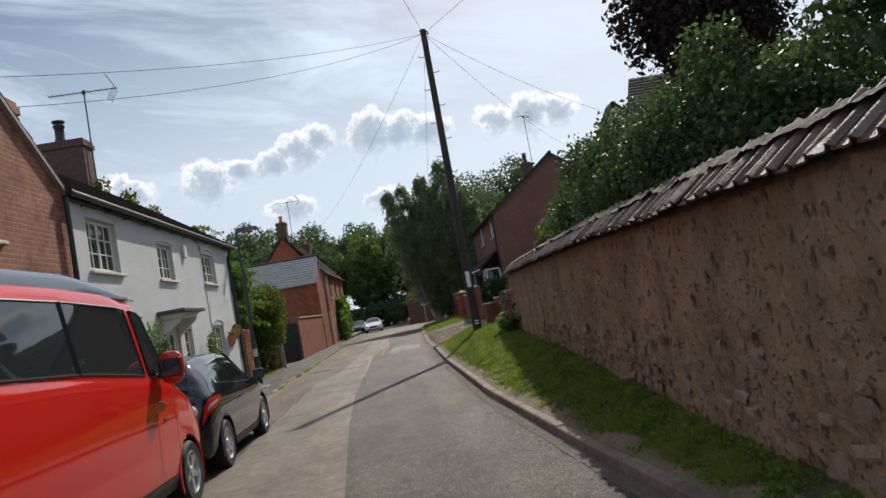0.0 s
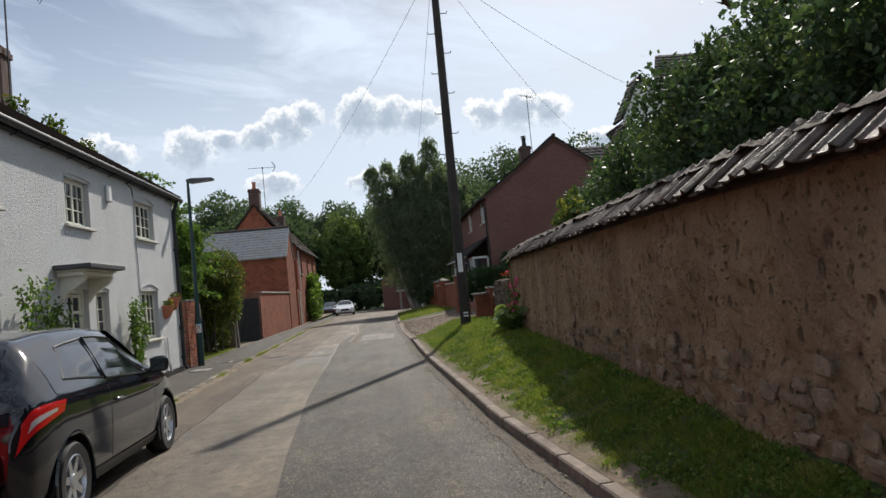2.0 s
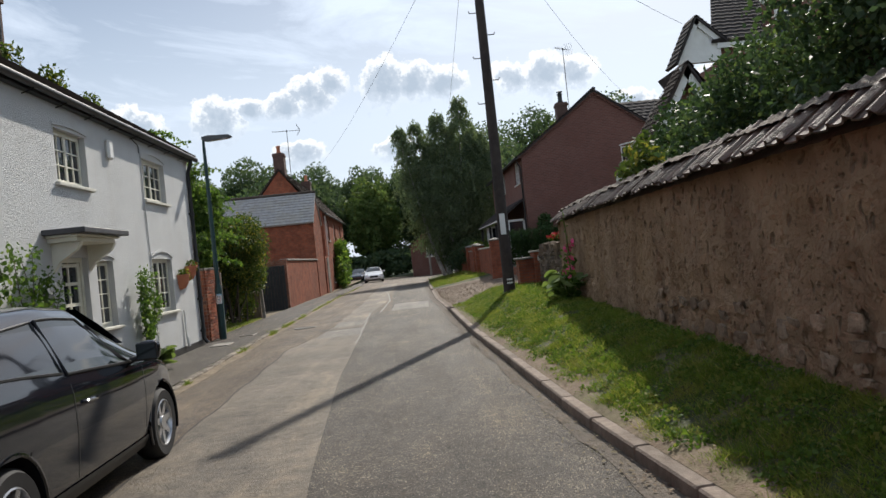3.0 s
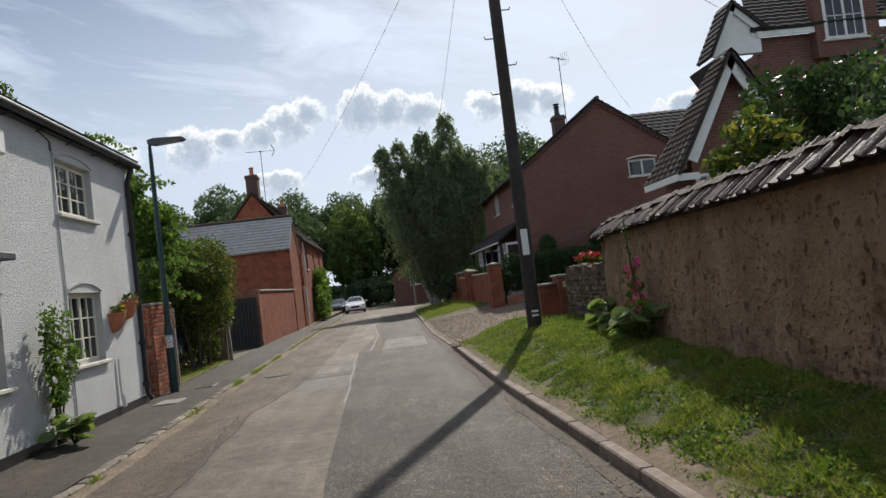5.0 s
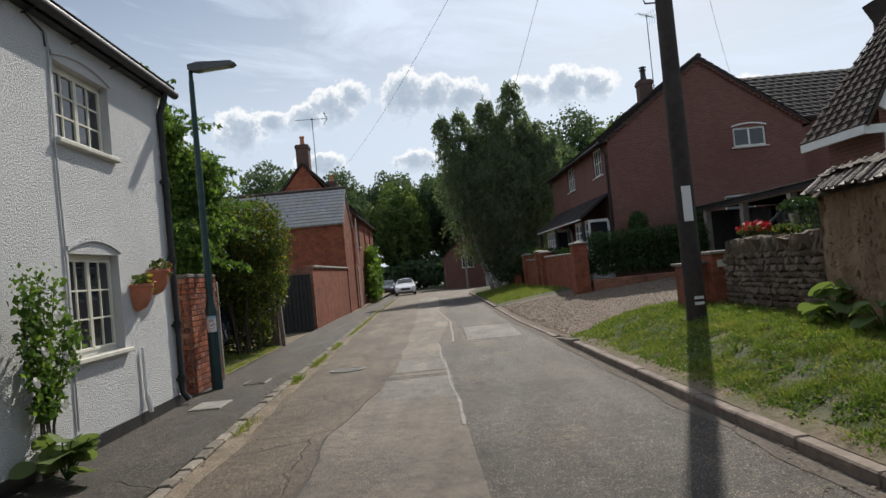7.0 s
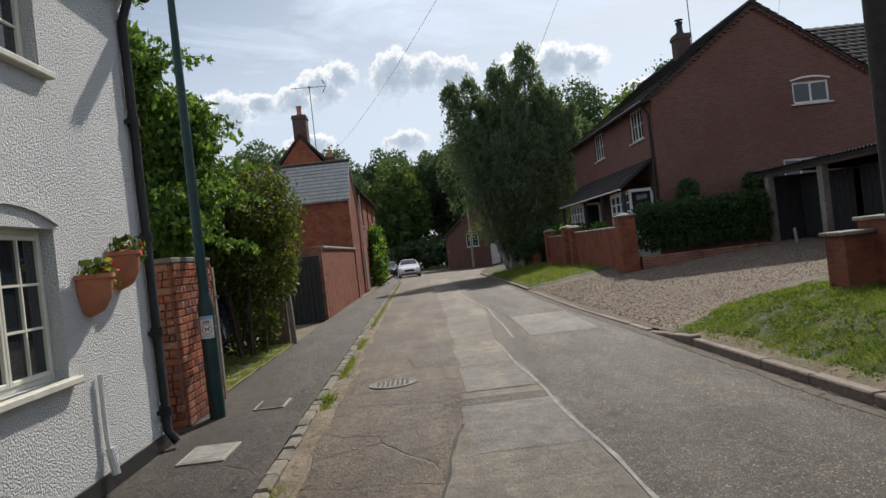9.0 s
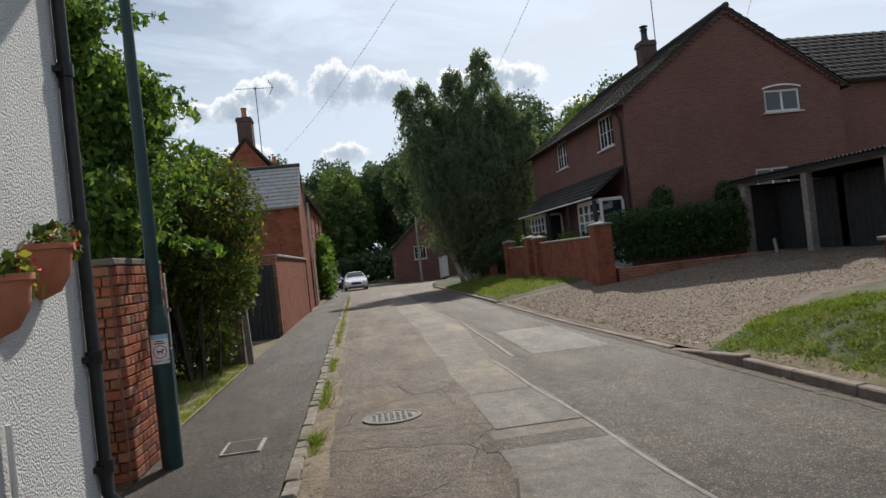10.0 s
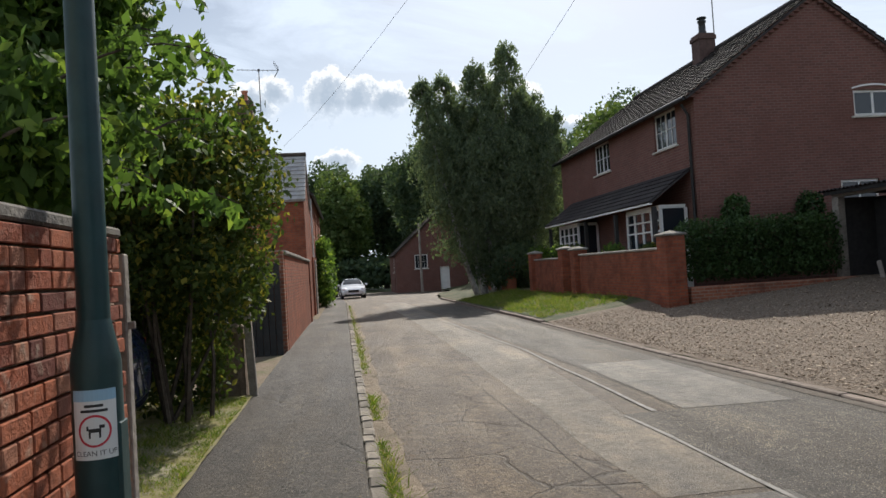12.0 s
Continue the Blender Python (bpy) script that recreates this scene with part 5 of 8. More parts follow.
def gabled_house():
    h = base("gabled_house", (0, 0, 0), "brick house with white bargeboards and brown tiles", "house")
    def barge(apex, foot_l, foot_r, y, w=0.22):
        for f in (foot_l, foot_r):
            a, b = Vector((apex[0], 0, apex[1])), Vector((f[0], 0, f[1]))
            d = (b - a).normalized()
            nrm = Vector((-d.z, 0, d.x))
            if nrm.z > 0:
                nrm = -nrm
            g = Geo()
            q = [a, b, b + nrm * w, a + nrm * w]
            g.prism([(p.x, p.z) for p in q], "y", y - 0.05, y)
            part("bargeboard", g, M["white_wood"], h)
    # wing with a tiled gable
    part("wing_gable", Geo().prism([(7.35, 0.4), (9.9, 0.4), (9.9, 3.75), (8.5, 5.95), (7.35, 3.75)], "y", 26.45, 26.7), M["brick_new"], h)
    part("wing_wall", Geo().box((7.35, 26.7, 0.4), (7.6, 28.2, 3.6)), M["brick_new"], h)
    barge((8.5, 6.2), (7.15, 3.75), (9.9, 3.75), 26.2, 0.24)
    roof_slope(h, (6.85, 26.05, 3.42), (6.85, 28.3, 3.42), (8.5, 26.7, 6.25), (8.5, 26.05, 6.25), M["roof_brown"], 18, 0.04, "wing_roof", 0.018)
    roof_slope(h, (10.2, 28.3, 3.42), (10.2, 26.05, 3.42), (8.5, 26.05, 6.25), (8.5, 28.3, 6.25), M["roof_dark"], 13, 0.05, "wing_roof", 0.025)
    part("wing_fascia", Geo().box((6.82, 26.1, 3.26), (6.88, 28.3, 3.42)).box((6.9, 26.15, 3.26), (7.4, 26.2, 3.42)), M["white_wood"], h)
    s = facing("y", 26.45, -1)
    window(h, s, 8.6, 9.4, 3.3, 4.3, 2, 1, 1, "white_wood", -0.03)
    part("pediment", Geo().prism([(8.45, 4.36), (9.55, 4.36), (9.0, 4.85)], "y", 26.25, 26.45), M["white_wood"], h)
    window(h, facing("y", 26.7, -1), 7.4, 8.0, 2.7, 3.4, 2, 1, 1, "white_wood", -0.28)
    # taller range behind, with a small boarded gable and a window bay
    part("main_wall", Geo().box((10.4, 28.2, 0.4), (15.5, 28.5, 7.05)), M["brick_new"], h)
    part("main_side", Geo().box((11.1, 28.5, 0.4), (11.4, 32.0, 7.0)), M["brick_new"], h)
    part("main_fascia", Geo().box((10.3, 27.95, 7.0), (12.0, 28.0, 7.2)), M["white_wood"], h)
    roof_slope(h, (10.1, 27.9, 7.2), (15.6, 27.9, 7.2), (15.6, 30.9, 9.6), (11.6, 30.9, 9.6), M["roof_dark"], 14, 0.05, "main_roof", 0.015)
    part("gablet", Geo().prism([(9.12, 6.62), (10.4, 6.62), (10.4, 7.25), (9.68, 7.8)], "y", 28.0, 28.18), M["white_wood"], h, "white boarded small gable")
    barge((9.67, 7.98), (8.98, 6.6), (10.45, 7.25), 27.98, 0.16)
    roof_slope(h, (8.9, 27.85, 6.6), (8.9, 28.7, 6.6), (9.67, 28.7, 8.05), (9.67, 27.85, 8.05), M["roof_dark"], 9, 0.04, "gablet_roof")
    roof_slope(h, (10.6, 28.7, 7.2), (10.6, 27.85, 7.2), (9.67, 27.85, 8.05), (9.67, 28.7, 8.05), M["roof_dark"], 9, 0.04, "gablet_roof")
    part("bay_wall", Geo().prism([(11.9, 6.3), (13.7, 6.3), (13.7, 8.3), (12.8, 9.1), (11.9, 8.3)], "y", 27.92, 28.18), M["brick_new"], h)
    barge((12.8, 9.35), (11.7, 8.3), (13.9, 8.3), 27.9, 0.18)
    window(h, facing("y", 27.92, -1), 12.15, 13.3, 6.75, 8.0, 2, 2, 2, "white_wood", -0.03)


def far_house():
    h = base("far_cottage", (0, 0, 0), "far brick cottage half hidden behind the trees", "house")
    z = -0.7
    s, w = facing("y", 82.0, -1), facing("x", 0.4, -1)
    part("wall", wall_panel(s, 0.4, 6.4, z, 2.9, [(2.0, 3.1, 1.6, 2.8), (4.1, 4.9, z + 0.2, 1.7)]), M["brick_new"], h)
    part("gable", Geo().prism([(0.4, 2.9), (6.4, 2.9), (4.4, 6.4)], "y", 82.0, 82.3), M["brick_new"], h)
    part("wall", wall_panel(w, 82.3, 90, z, 2.9, [(84, 85, 1.4, 2.6), (83, 84, z, 1.2)]), M["brick_new"], h)
    window(h, s, 2.0, 3.1, 1.6, 2.8, 2, 2, 2, "white_wood", 0.05)
    window(h, w, 84, 85, 1.4, 2.6, 2, 2, 2, "white_wood", 0.05)
    part("door", obox(Geo(), s, 4.1, 4.9, -0.15, -0.1, z + 0.2, 1.7), M["white_wood"], h)
    roof_slope(h, (0.2, 81.8, 2.8), (0.2, 90, 2.8), (4.4, 90, 6.6), (4.4, 81.8, 6.6), M["roof_brown"], 12)
    roof_slope(h, (6.6, 90, 2.8), (6.6, 81.8, 2.8), (4.4, 81.8, 6.6), (4.4, 90, 6.6), M["roof_brown"], 12)
    p = base("telegraph_pole", (2.2, 79.0, -0.4), "thin far wooden pole before the cottage", "pole")
    part("shaft", Geo().tube([(0, 0, 0), (0, 0, 5.6)], [0.11, 0.08], 8), M["grey_wood"], p)


white_cottage()
red_cottage()
left_outbuilding()
left_house()
right_house()
garage()
gabled_house()
far_house()

# ---- walls ----
W_FACE = ((0, 2.72), (4, 2.74), (9, 2.80), (14, 2.97), (18, 3.18), (21.9, 3.52))
W_TOP = ((0, 1.98), (5, 1.98), (10, 2.03), (16, 2.02), (21.9, 2.02))


def earth_wall():
    w = base("earth_wall", (0, 0, 0), "old brown earth wall on a rubble base, capped with pantiles", "wall")
    g = Geo()
    rng = random.Random(3)

    def face(u, v):
        y = 0.0 + 21.9 * u
        z0 = right_z(along(W_FACE, y), y) - 0.15
        z = z0 + (along(W_TOP, y) - z0) * v
        n1 = noise.noise((y * 1.1, z * 1.3, 5.0)) * 0.05
        n2 = noise.noise((y * 5.5, z * 3.0, 1.0)) * 0.030 + noise.noise((y * 15, z * 7, 7.0)) * 0.022
        low = step01((0.95 + 0.12 * noise.noise((y * 1.7, 0, 3.0)) - z) / 0.14)
        d = noise.voronoi((y * 6.2, z * 4.6, 0.5))[0]
        pit = step01((0.34 - d[0]) / 0.20) * step01(0.55 + 1.6 * noise.noise((y * 0.9, z * 1.5, 8.0)))
        wy, wz = y + 0.10 * noise.noise((y * 3.0, z * 3.0, 4.0)), z + 0.05 * noise.noise((y * 4.0, z * 4.0, 6.0))
        b = noise.voronoi((wy * 5.5, wz * 9.0, 3.5))[0]
        bulge = min(1.0, (b[1] - b[0]) * 3.5) * 0.020 * (0.5 + noise.noise((y * 2.2, z * 2.2, 9.0)))
        crumble = noise.noise((y * 24, z * 19, 2.0)) * 0.012
        return (along(W_FACE, y) - n1 - n2 + crumble + (1 - low) * 0.045 * pit - low * (0.016 + bulge) + 0.03 * v, y, z)
    g.grid(900, 84, face)
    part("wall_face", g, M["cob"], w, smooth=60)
    g = Geo()
    g.grid(60, 1, lambda u, v: (along(W_FACE, 21.9 * u) + 0.5 * v, 21.9 * u, along(W_TOP, 21.9 * u) - 0.01))
    g.grid(60, 1, lambda u, v: (along(W_FACE, 21.9 * u) + 0.5, 21.9 * u, 0.3 + (along(W_TOP, 21.9 * u) - 0.3) * v))
    part("wall_back", g, M["cob"], w)
    g = Geo()
    g.grid(10, 26, lambda u, v: (3.52 + 0.5 * u, 21.9 + 0.05 * noise.noise((u * 3, v * 7, 2)), 0.2 + 1.82 * v))
    part("wall_end", g, M["cob"], w)
    # rubble in the foot of the wall
    stones = []
    for k in range(6):
        b = bmesh.new()
        bmesh.ops.create_icosphere(b, subdivisions=2, radius=1.0)
        for vtx in b.verts:
            c = vtx.co
            vtx.co = Vector([math.copysign(abs(q) ** 0.55, q) for q in c]) * (1 + 0.62 * noise.noise(c * 1.4 + Vector((k * 5, 0, 0))))
        me = bpy.data.meshes.new("stone")
        b.to_mesh(me)
        b.free()
        me.materials.append(M["stone"])
        me.polygons.foreach_set("use_smooth", [True] * len(me.polygons))
        me.set_sharp_from_angle(angle=radians(38))
        stones.append(me)
    y = 3.0
    count = 0
    pale = [me.copy() for me in stones]
    for me in pale:
        me.materials[0] = M["wall_rubble"]
    while y < 14.5 and count < 170:
        z = right_z(along(W_FACE, y), y) + 0.04
        row = 0
        while z < 0.86 and count < 170:
            hh = rng.uniform(0.035, 0.085)
            ww = rng.uniform(0.06, 0.15)
            o = part("stone", rng.choice(pale), None, w)
            o.matrix_basis = Matrix.LocRotScale((along(W_FACE, y) - 0.022 - 0.010 * rng.random(), y + rng.uniform(-0.06, 0.06), z + hh), Euler((rng.uniform(-0.2, 0.2), rng.uniform(-0.1, 0.1), rng.uniform(-0.2, 0.2))), (0.018, ww * 0.85, hh * 0.80))
            z += 2 * hh + rng.choice((0.0, 0.05, 0.12))
            count += 1
        y += rng.uniform(0.26, 0.40)
    # pantiles: an S-section drawn down the slope
    def pantile():
        t = Geo()
        prof = []
        for k in range(13):
            f = k / 12
            prof.append((-0.115 + 0.23 * f, 0.040 * math.exp(-((f - 0.22) / 0.105) ** 2) - 0.012 * math.sin(math.pi * f)))
        L = 0.46
        vs = []
        for s in (0, 1):
            for d in (0.0, 0.014):
                for (a, b) in prof:
                    vs.append((-s * L, a, b + d))
        n = 13
        fs = []
        for k in range(n - 1):
            fs += [(n + k, n + k + 1, 3 * n + k + 1, 3 * n + k), (k, 2 * n + k, 2 * n + k + 1, k + 1), (2 * n + k, 3 * n + k, 3 * n + k + 1, 2 * n + k + 1), (k, k + 1, n + k + 1, n + k)]
        fs += [(0, n, 3 * n, 2 * n), (n - 1, 3 * n - 1, 4 * n - 1, 2 * n - 1)]
        t.add(vs, fs)
        return t.mesh("pantile", M["pantile"], 50)
    me = pantile()
    y = 0.2
    while y < 22.0:
        turn = math.degrees(math.atan2(along(W_FACE, y - 0.3) - along(W_FACE, y + 0.3), 0.6))
        o = part("pantile", me, None, w)
        o.matrix_basis = pose(along(W_FACE, y) + 0.23 + rng.uniform(-0.02, 0.02), y, along(W_TOP, y) + 0.285 + rng.uniform(-0.006, 0.006), rng.uniform(-1.5, 1.5), -37 + rng.uniform(-2, 2), turn + rng.uniform(-2, 2))
        y += 0.196 + rng.uniform(-0.01, 0.01)
    g = Geo()
    def crest(u, v):
        y = 22 * u
        rough = 0.05 * noise.noise((y * 2.6, v * 2, 9)) + 0.022 * noise.noise((y * 11, v * 8, 4)) + 0.012 * noise.noise((y * 30, v * 22, 6))
        x = along(W_FACE, y) + 0.045 + 0.05 * noise.noise((y * 3.1, 0, 2)) * (1 - v) + 0.48 * v
        return (x, y, along(W_TOP, y) + 0.205 + 0.080 * math.sin(math.pi * min(1.0, 0.06 + v)) + rough)
    g.grid(620, 16, crest)
    bed = Geo()
    bed.grid(220, 3, lambda u, v: (along(W_FACE, 22 * u) - 0.03 + 0.30 * v, 22 * u, along(W_TOP, 22 * u) - 0.03 + 0.27 * v + 0.02 * noise.noise((22 * u * 5, v * 3, 1))))
    part("tile_bed", bed, M["old_mortar"], w, smooth=True)
    part("ridge_mortar", g, M["old_mortar"], w, "crumbling grey mortar ridge", smooth=True)
    return stones


def low_stone_wall(stones):
    w = base("stone_wall", (0, 0, 0), "low dark rubble stone wall with upright coping stones", "wall")
    rng = random.Random(8)
    a, b = Vector((3.62, 24.95)), Vector((5.4, 23.9))
    w2 = Vector((3.62, 21.95))
    def run(p, q, n_out):
        d = (q - p)
        L = d.length
        d.normalize()
        core = Geo()
        s = Vector((-d.y, d.x)) * n_out
        pts = [p + s * -0.05, q + s * -0.05, q + s * -0.33, p + s * -0.33]
        core.prism([tuple(v) for v in pts], "z", 0.2, 1.42)
        part("core", core, M["old_mortar"], w)
        ang = math.atan2(d.y, d.x)
        u = 0.0
        z = 0.42
        while z < 1.30:
            hh = rng.uniform(0.032, 0.062)
            u = rng.uniform(0, 0.1)
            while u < L:
                ww = rng.uniform(0.055, 0.125)
                c = p + d * min(u + ww, L - 0.03)
                o = part("stone", rng.choice(stones), None, w)
                o.matrix_basis = Matrix.LocRotScale((c.x - s.x * 0.02, c.y - s.y * 0.02, z + hh), Euler((0, rng.uniform(-0.1, 0.1), ang + rng.uniform(-0.15, 0.15))), (ww * 0.95, 0.06, hh * 1.0))
                u += 2 * ww
            z += 2 * hh
        u = 0.04
        while u < L:
            c = p + d * u - s * 0.17
            o = part("coping_stone", rng.choice(stones), None, w)
            o.matrix_basis = Matrix.LocRotScale((c.x, c.y, 1.46), Euler((0, rng.uniform(-0.2, 0.2), ang)), (0.055, 0.20, 0.11 + rng.uniform(-0.03, 0.04)))
            u += 0.12
    run(w2, a, 1)
    run(a, b, -1)


def brick_run(parent, p, d, length, z0, z1, mesh_list, rng, half=False, limit=300):
    """Courses of single bricks on one face; d is the way along, as a unit vector."""
    ang = math.degrees(math.atan2(d[1], d[0]))
    n = 0
    course = 0
    z = z0
    while z < z1 and n < limit:
        u = -0.115 if course % 2 else -0.0
        while u < length - 0.02 and n < limit:
            head = course % 4 == 3 or rng.random() < 0.22
            l = 0.108 if head else 0.222
            a, b = max(u, 0.0), min(u + l, length)
            if b - a > 0.05:
                me = mesh_list[min(range(len(mesh_list)), key=lambda k: abs(mesh_list[k][0] - (b - a)))]
                o = part("brick", me[1], None, parent)
                c = (a + b) / 2
                o.matrix_basis = pose(p[0] + d[0] * c, p[1] + d[1] * c, z + 0.036 + rng.uniform(-0.002, 0.002), rng.uniform(-0.7, 0.7), 0, ang + rng.uniform(-0.8, 0.8)) @ Matrix.Diagonal(((b - a) / me[0], 1, 1, 1))
                n += 1
            u += l + 0.012
        z += 0.084
        course += 1
    return n


def brick_meshes():
    out = []
    for l in (0.108, 0.165, 0.222):
        g = Geo().box((-l / 2, -0.05, -0.0358), (l / 2, 0.0095, 0.0358), None, 0.005)
        out.append((l, g.mesh("brick", M["brick"])))
    return out


def left_garden_wall():
    w = base("brick_garden_wall", (0, 0, 0), "short old red brick garden wall with a slab coping", "wall")
    g = Geo().box((-5.55, 24.49, -0.05), (-4.884, 25.84, 1.80))
    part("core", g, M["mortar"], w)
    part("coping", Geo().box((-5.62, 24.44, 1.80), (-4.84, 25.36, 1.86), None, 0.012).box((-5.62, 25.37, 1.80), (-4.85, 25.90, 1.850), None, 0.012), M["coping"], w, "dark grey slab coping")
    rng = random.Random(12)
    ms = brick_meshes()
    n = brick_run(w, (-4.89, 24.495), (0, 1), 1.34, 0.04, 1.76, ms, rng)
    brick_run(w, (-5.55, 24.495), (1, 0), 0.66, 0.04, 1.76, ms, rng, limit=300 - n)
    p = base("gate_post", (-4.88, 25.98, 0.0), "weathered narrow wooden gate post beside brick wall", "post")
    part("shaft", Geo().box((-0.05, -0.04, 0), (0.025, 0.04, 1.72), None, 0.008), M["grey_wood"], p)
    part("latch_bar", Geo().box((-0.20, -0.02, 1.32), (0.06, 0.0, 1.36), None, 0.004).box((-0.02, -0.09, 1.28), (0.0, -0.05, 1.34)), M["grey_wood"], p)


def left_far_walls():
    w = base("brick_yard_wall", (0, 0, 0), "old orange brick yard wall with a pale coping", "wall")
    part("wall_body", Geo().box((-5.25, 37.4, -0.2), (-4.97, 46.9, 2.02)), M["brick_orange"], w)
    part("coping", Geo().box((-5.30, 37.3, 2.02), (-4.92, 47.3, 2.12), None, 0.03), M["sett"], w, "pale rounded coping")
    part("return_wall", Geo().box((-6.7, 37.1, -0.2), (-4.98, 37.4, 2.1)), M["brick_old"], w)
    part("pier", Geo().box((-5.32, 46.9, -0.2), (-4.93, 47.3, 2.02)), M["brick_orange"], w)
    g = base("wooden_gate", (0, 0, 0), "dark boarded wooden gate in the shade", "gate")
    for k in range(12):
        part("board", Geo().box((-6.6 + k * 0.13, 36.9, -0.03), (-6.48 + k * 0.13, 36.94, 1.85), None, 0.005), M["dark_wood"], g)
    part("rail", Geo().box((-6.6, 36.94, 0.4), (-5.05, 36.98, 0.52)).box((-6.6, 36.94, 1.45), (-5.05, 36.98, 1.57)), M["dark_wood"], g)
    s = base("rubble_wall", (0, 0, 0), "low broken stone wall under the bushes", "wall")
    part("wall_body", Geo().box((-5.7, 31.6, -0.1), (-5.08, 31.95, 1.0), None, 0.06), M["stone"], s)
    p = base("gate_post", (-4.98, 31.65, 0.0), "leaning weathered wooden gate post by the yard", "post")
    part("shaft", Geo().box((-0.05, -0.05, 0), (0.05, 0.05, 1.5), pose(0, 0, 0, 0, -2, 0), 0.01), M["grey_wood"], p)
    d = base("garden_door", (0, 0, 0), "grey boarded garden door beside brick house", "door")
    for k in range(7):
        part("board", Geo().box((-5.06, 51.9 + k * 0.15, -0.1), (-4.94, 52.04 + k * 0.15, 2.2), None, 0.01), M["grey_wood"], d)


def front_wall():
    w = base("brick_front_wall", (0, 0, 0), "low red brick garden wall with stepped piers", "wall")
    def x_at(y):
        return 3.95 - 0.012 * (y - 38.3)
    def seg(y0, y1, top, low):
        part("wall_body", Geo().box((x_at(y0), y0, low), (x_at(y0) + 0.24, y1, top)), M["brick_orange"], w)
        part("coping", Geo().box((x_at(y0) - 0.04, y0, top), (x_at(y0) + 0.28, y1, top + 0.07), None, 0.02), M["sett"], w)
    def pier(y, top, s=0.46):
        x = x_at(y) - 0.1
        part("pier", Geo().box((x, y, 0.0), (x + s, y + s, top), None, 0.008), M["brick_orange"], w)
        part("pier_cap", Geo().box((x - 0.05, y - 0.05, top), (x + s + 0.05, y + s + 0.05, top + 0.06), None, 0.02).add(
            [(x - 0.03, y - 0.03, top + 0.06), (x + s + 0.03, y - 0.03, top + 0.06), (x + s + 0.03, y + s + 0.03, top + 0.06), (x - 0.03, y + s + 0.03, top + 0.06), (x + s / 2, y + s / 2, top + 0.14)],
            [(0, 1, 4), (1, 2, 4), (2, 3, 4), (3, 0, 4)]), M["sett"], w, "pale capstone")
    seg(38.7, 45.0, 1.66, 0.2)
    pier(38.25, 1.98, 0.5)
    pier(45.0, 1.86)
    pier(46.3, 1.92)
    seg(46.7, 50.3, 1.60, 0.1)
    pier(50.3, 1.88)
    pier(54.8, 1.85)
    seg(55.2, 60, 1.6, 0.0)
    r = base("drive_edge_wall", (0, 0, 0), "very low brick retaining edge under the hedge", "wall")
    part("wall_body", Geo().box((4.45, 38.3, 0.2), (8.9, 38.55, 0.72), None, 0.02), M["brick_old"], r)


def gate_pier():
    p = base("brick_gate_pier", (0, 0, 0), "stepped orange brick gate pier with pale caps", "pier")
    part("pier", Geo().box((3.12, 25.55, 0.2), (3.52, 26.0, 1.22), None, 0.006), M["brick_orange"], p)
    part("pier", Geo().box((3.52, 25.3, 0.2), (3.95, 25.9, 1.38), None, 0.006), M["brick_orange"], p)
    part("cap", Geo().box((3.07, 25.5, 1.22), (3.52, 26.05, 1.27), None, 0.01), M["sett"], p)
    part("cap", Geo().box((3.48, 25.25, 1.38), (4.0, 25.95, 1.43), None, 0.01), M["sett"], p)
    part("name_plate", Geo().box((3.60, 25.28, 1.16), (3.86, 25.30, 1.28), None, 0.003), M["sill"], p, "small pale name plate")


STONES = earth_wall()
low_stone_wall(STONES)
left_garden_wall()
left_far_walls()
front_wall()
gate_pier()

# ---- street furniture ----


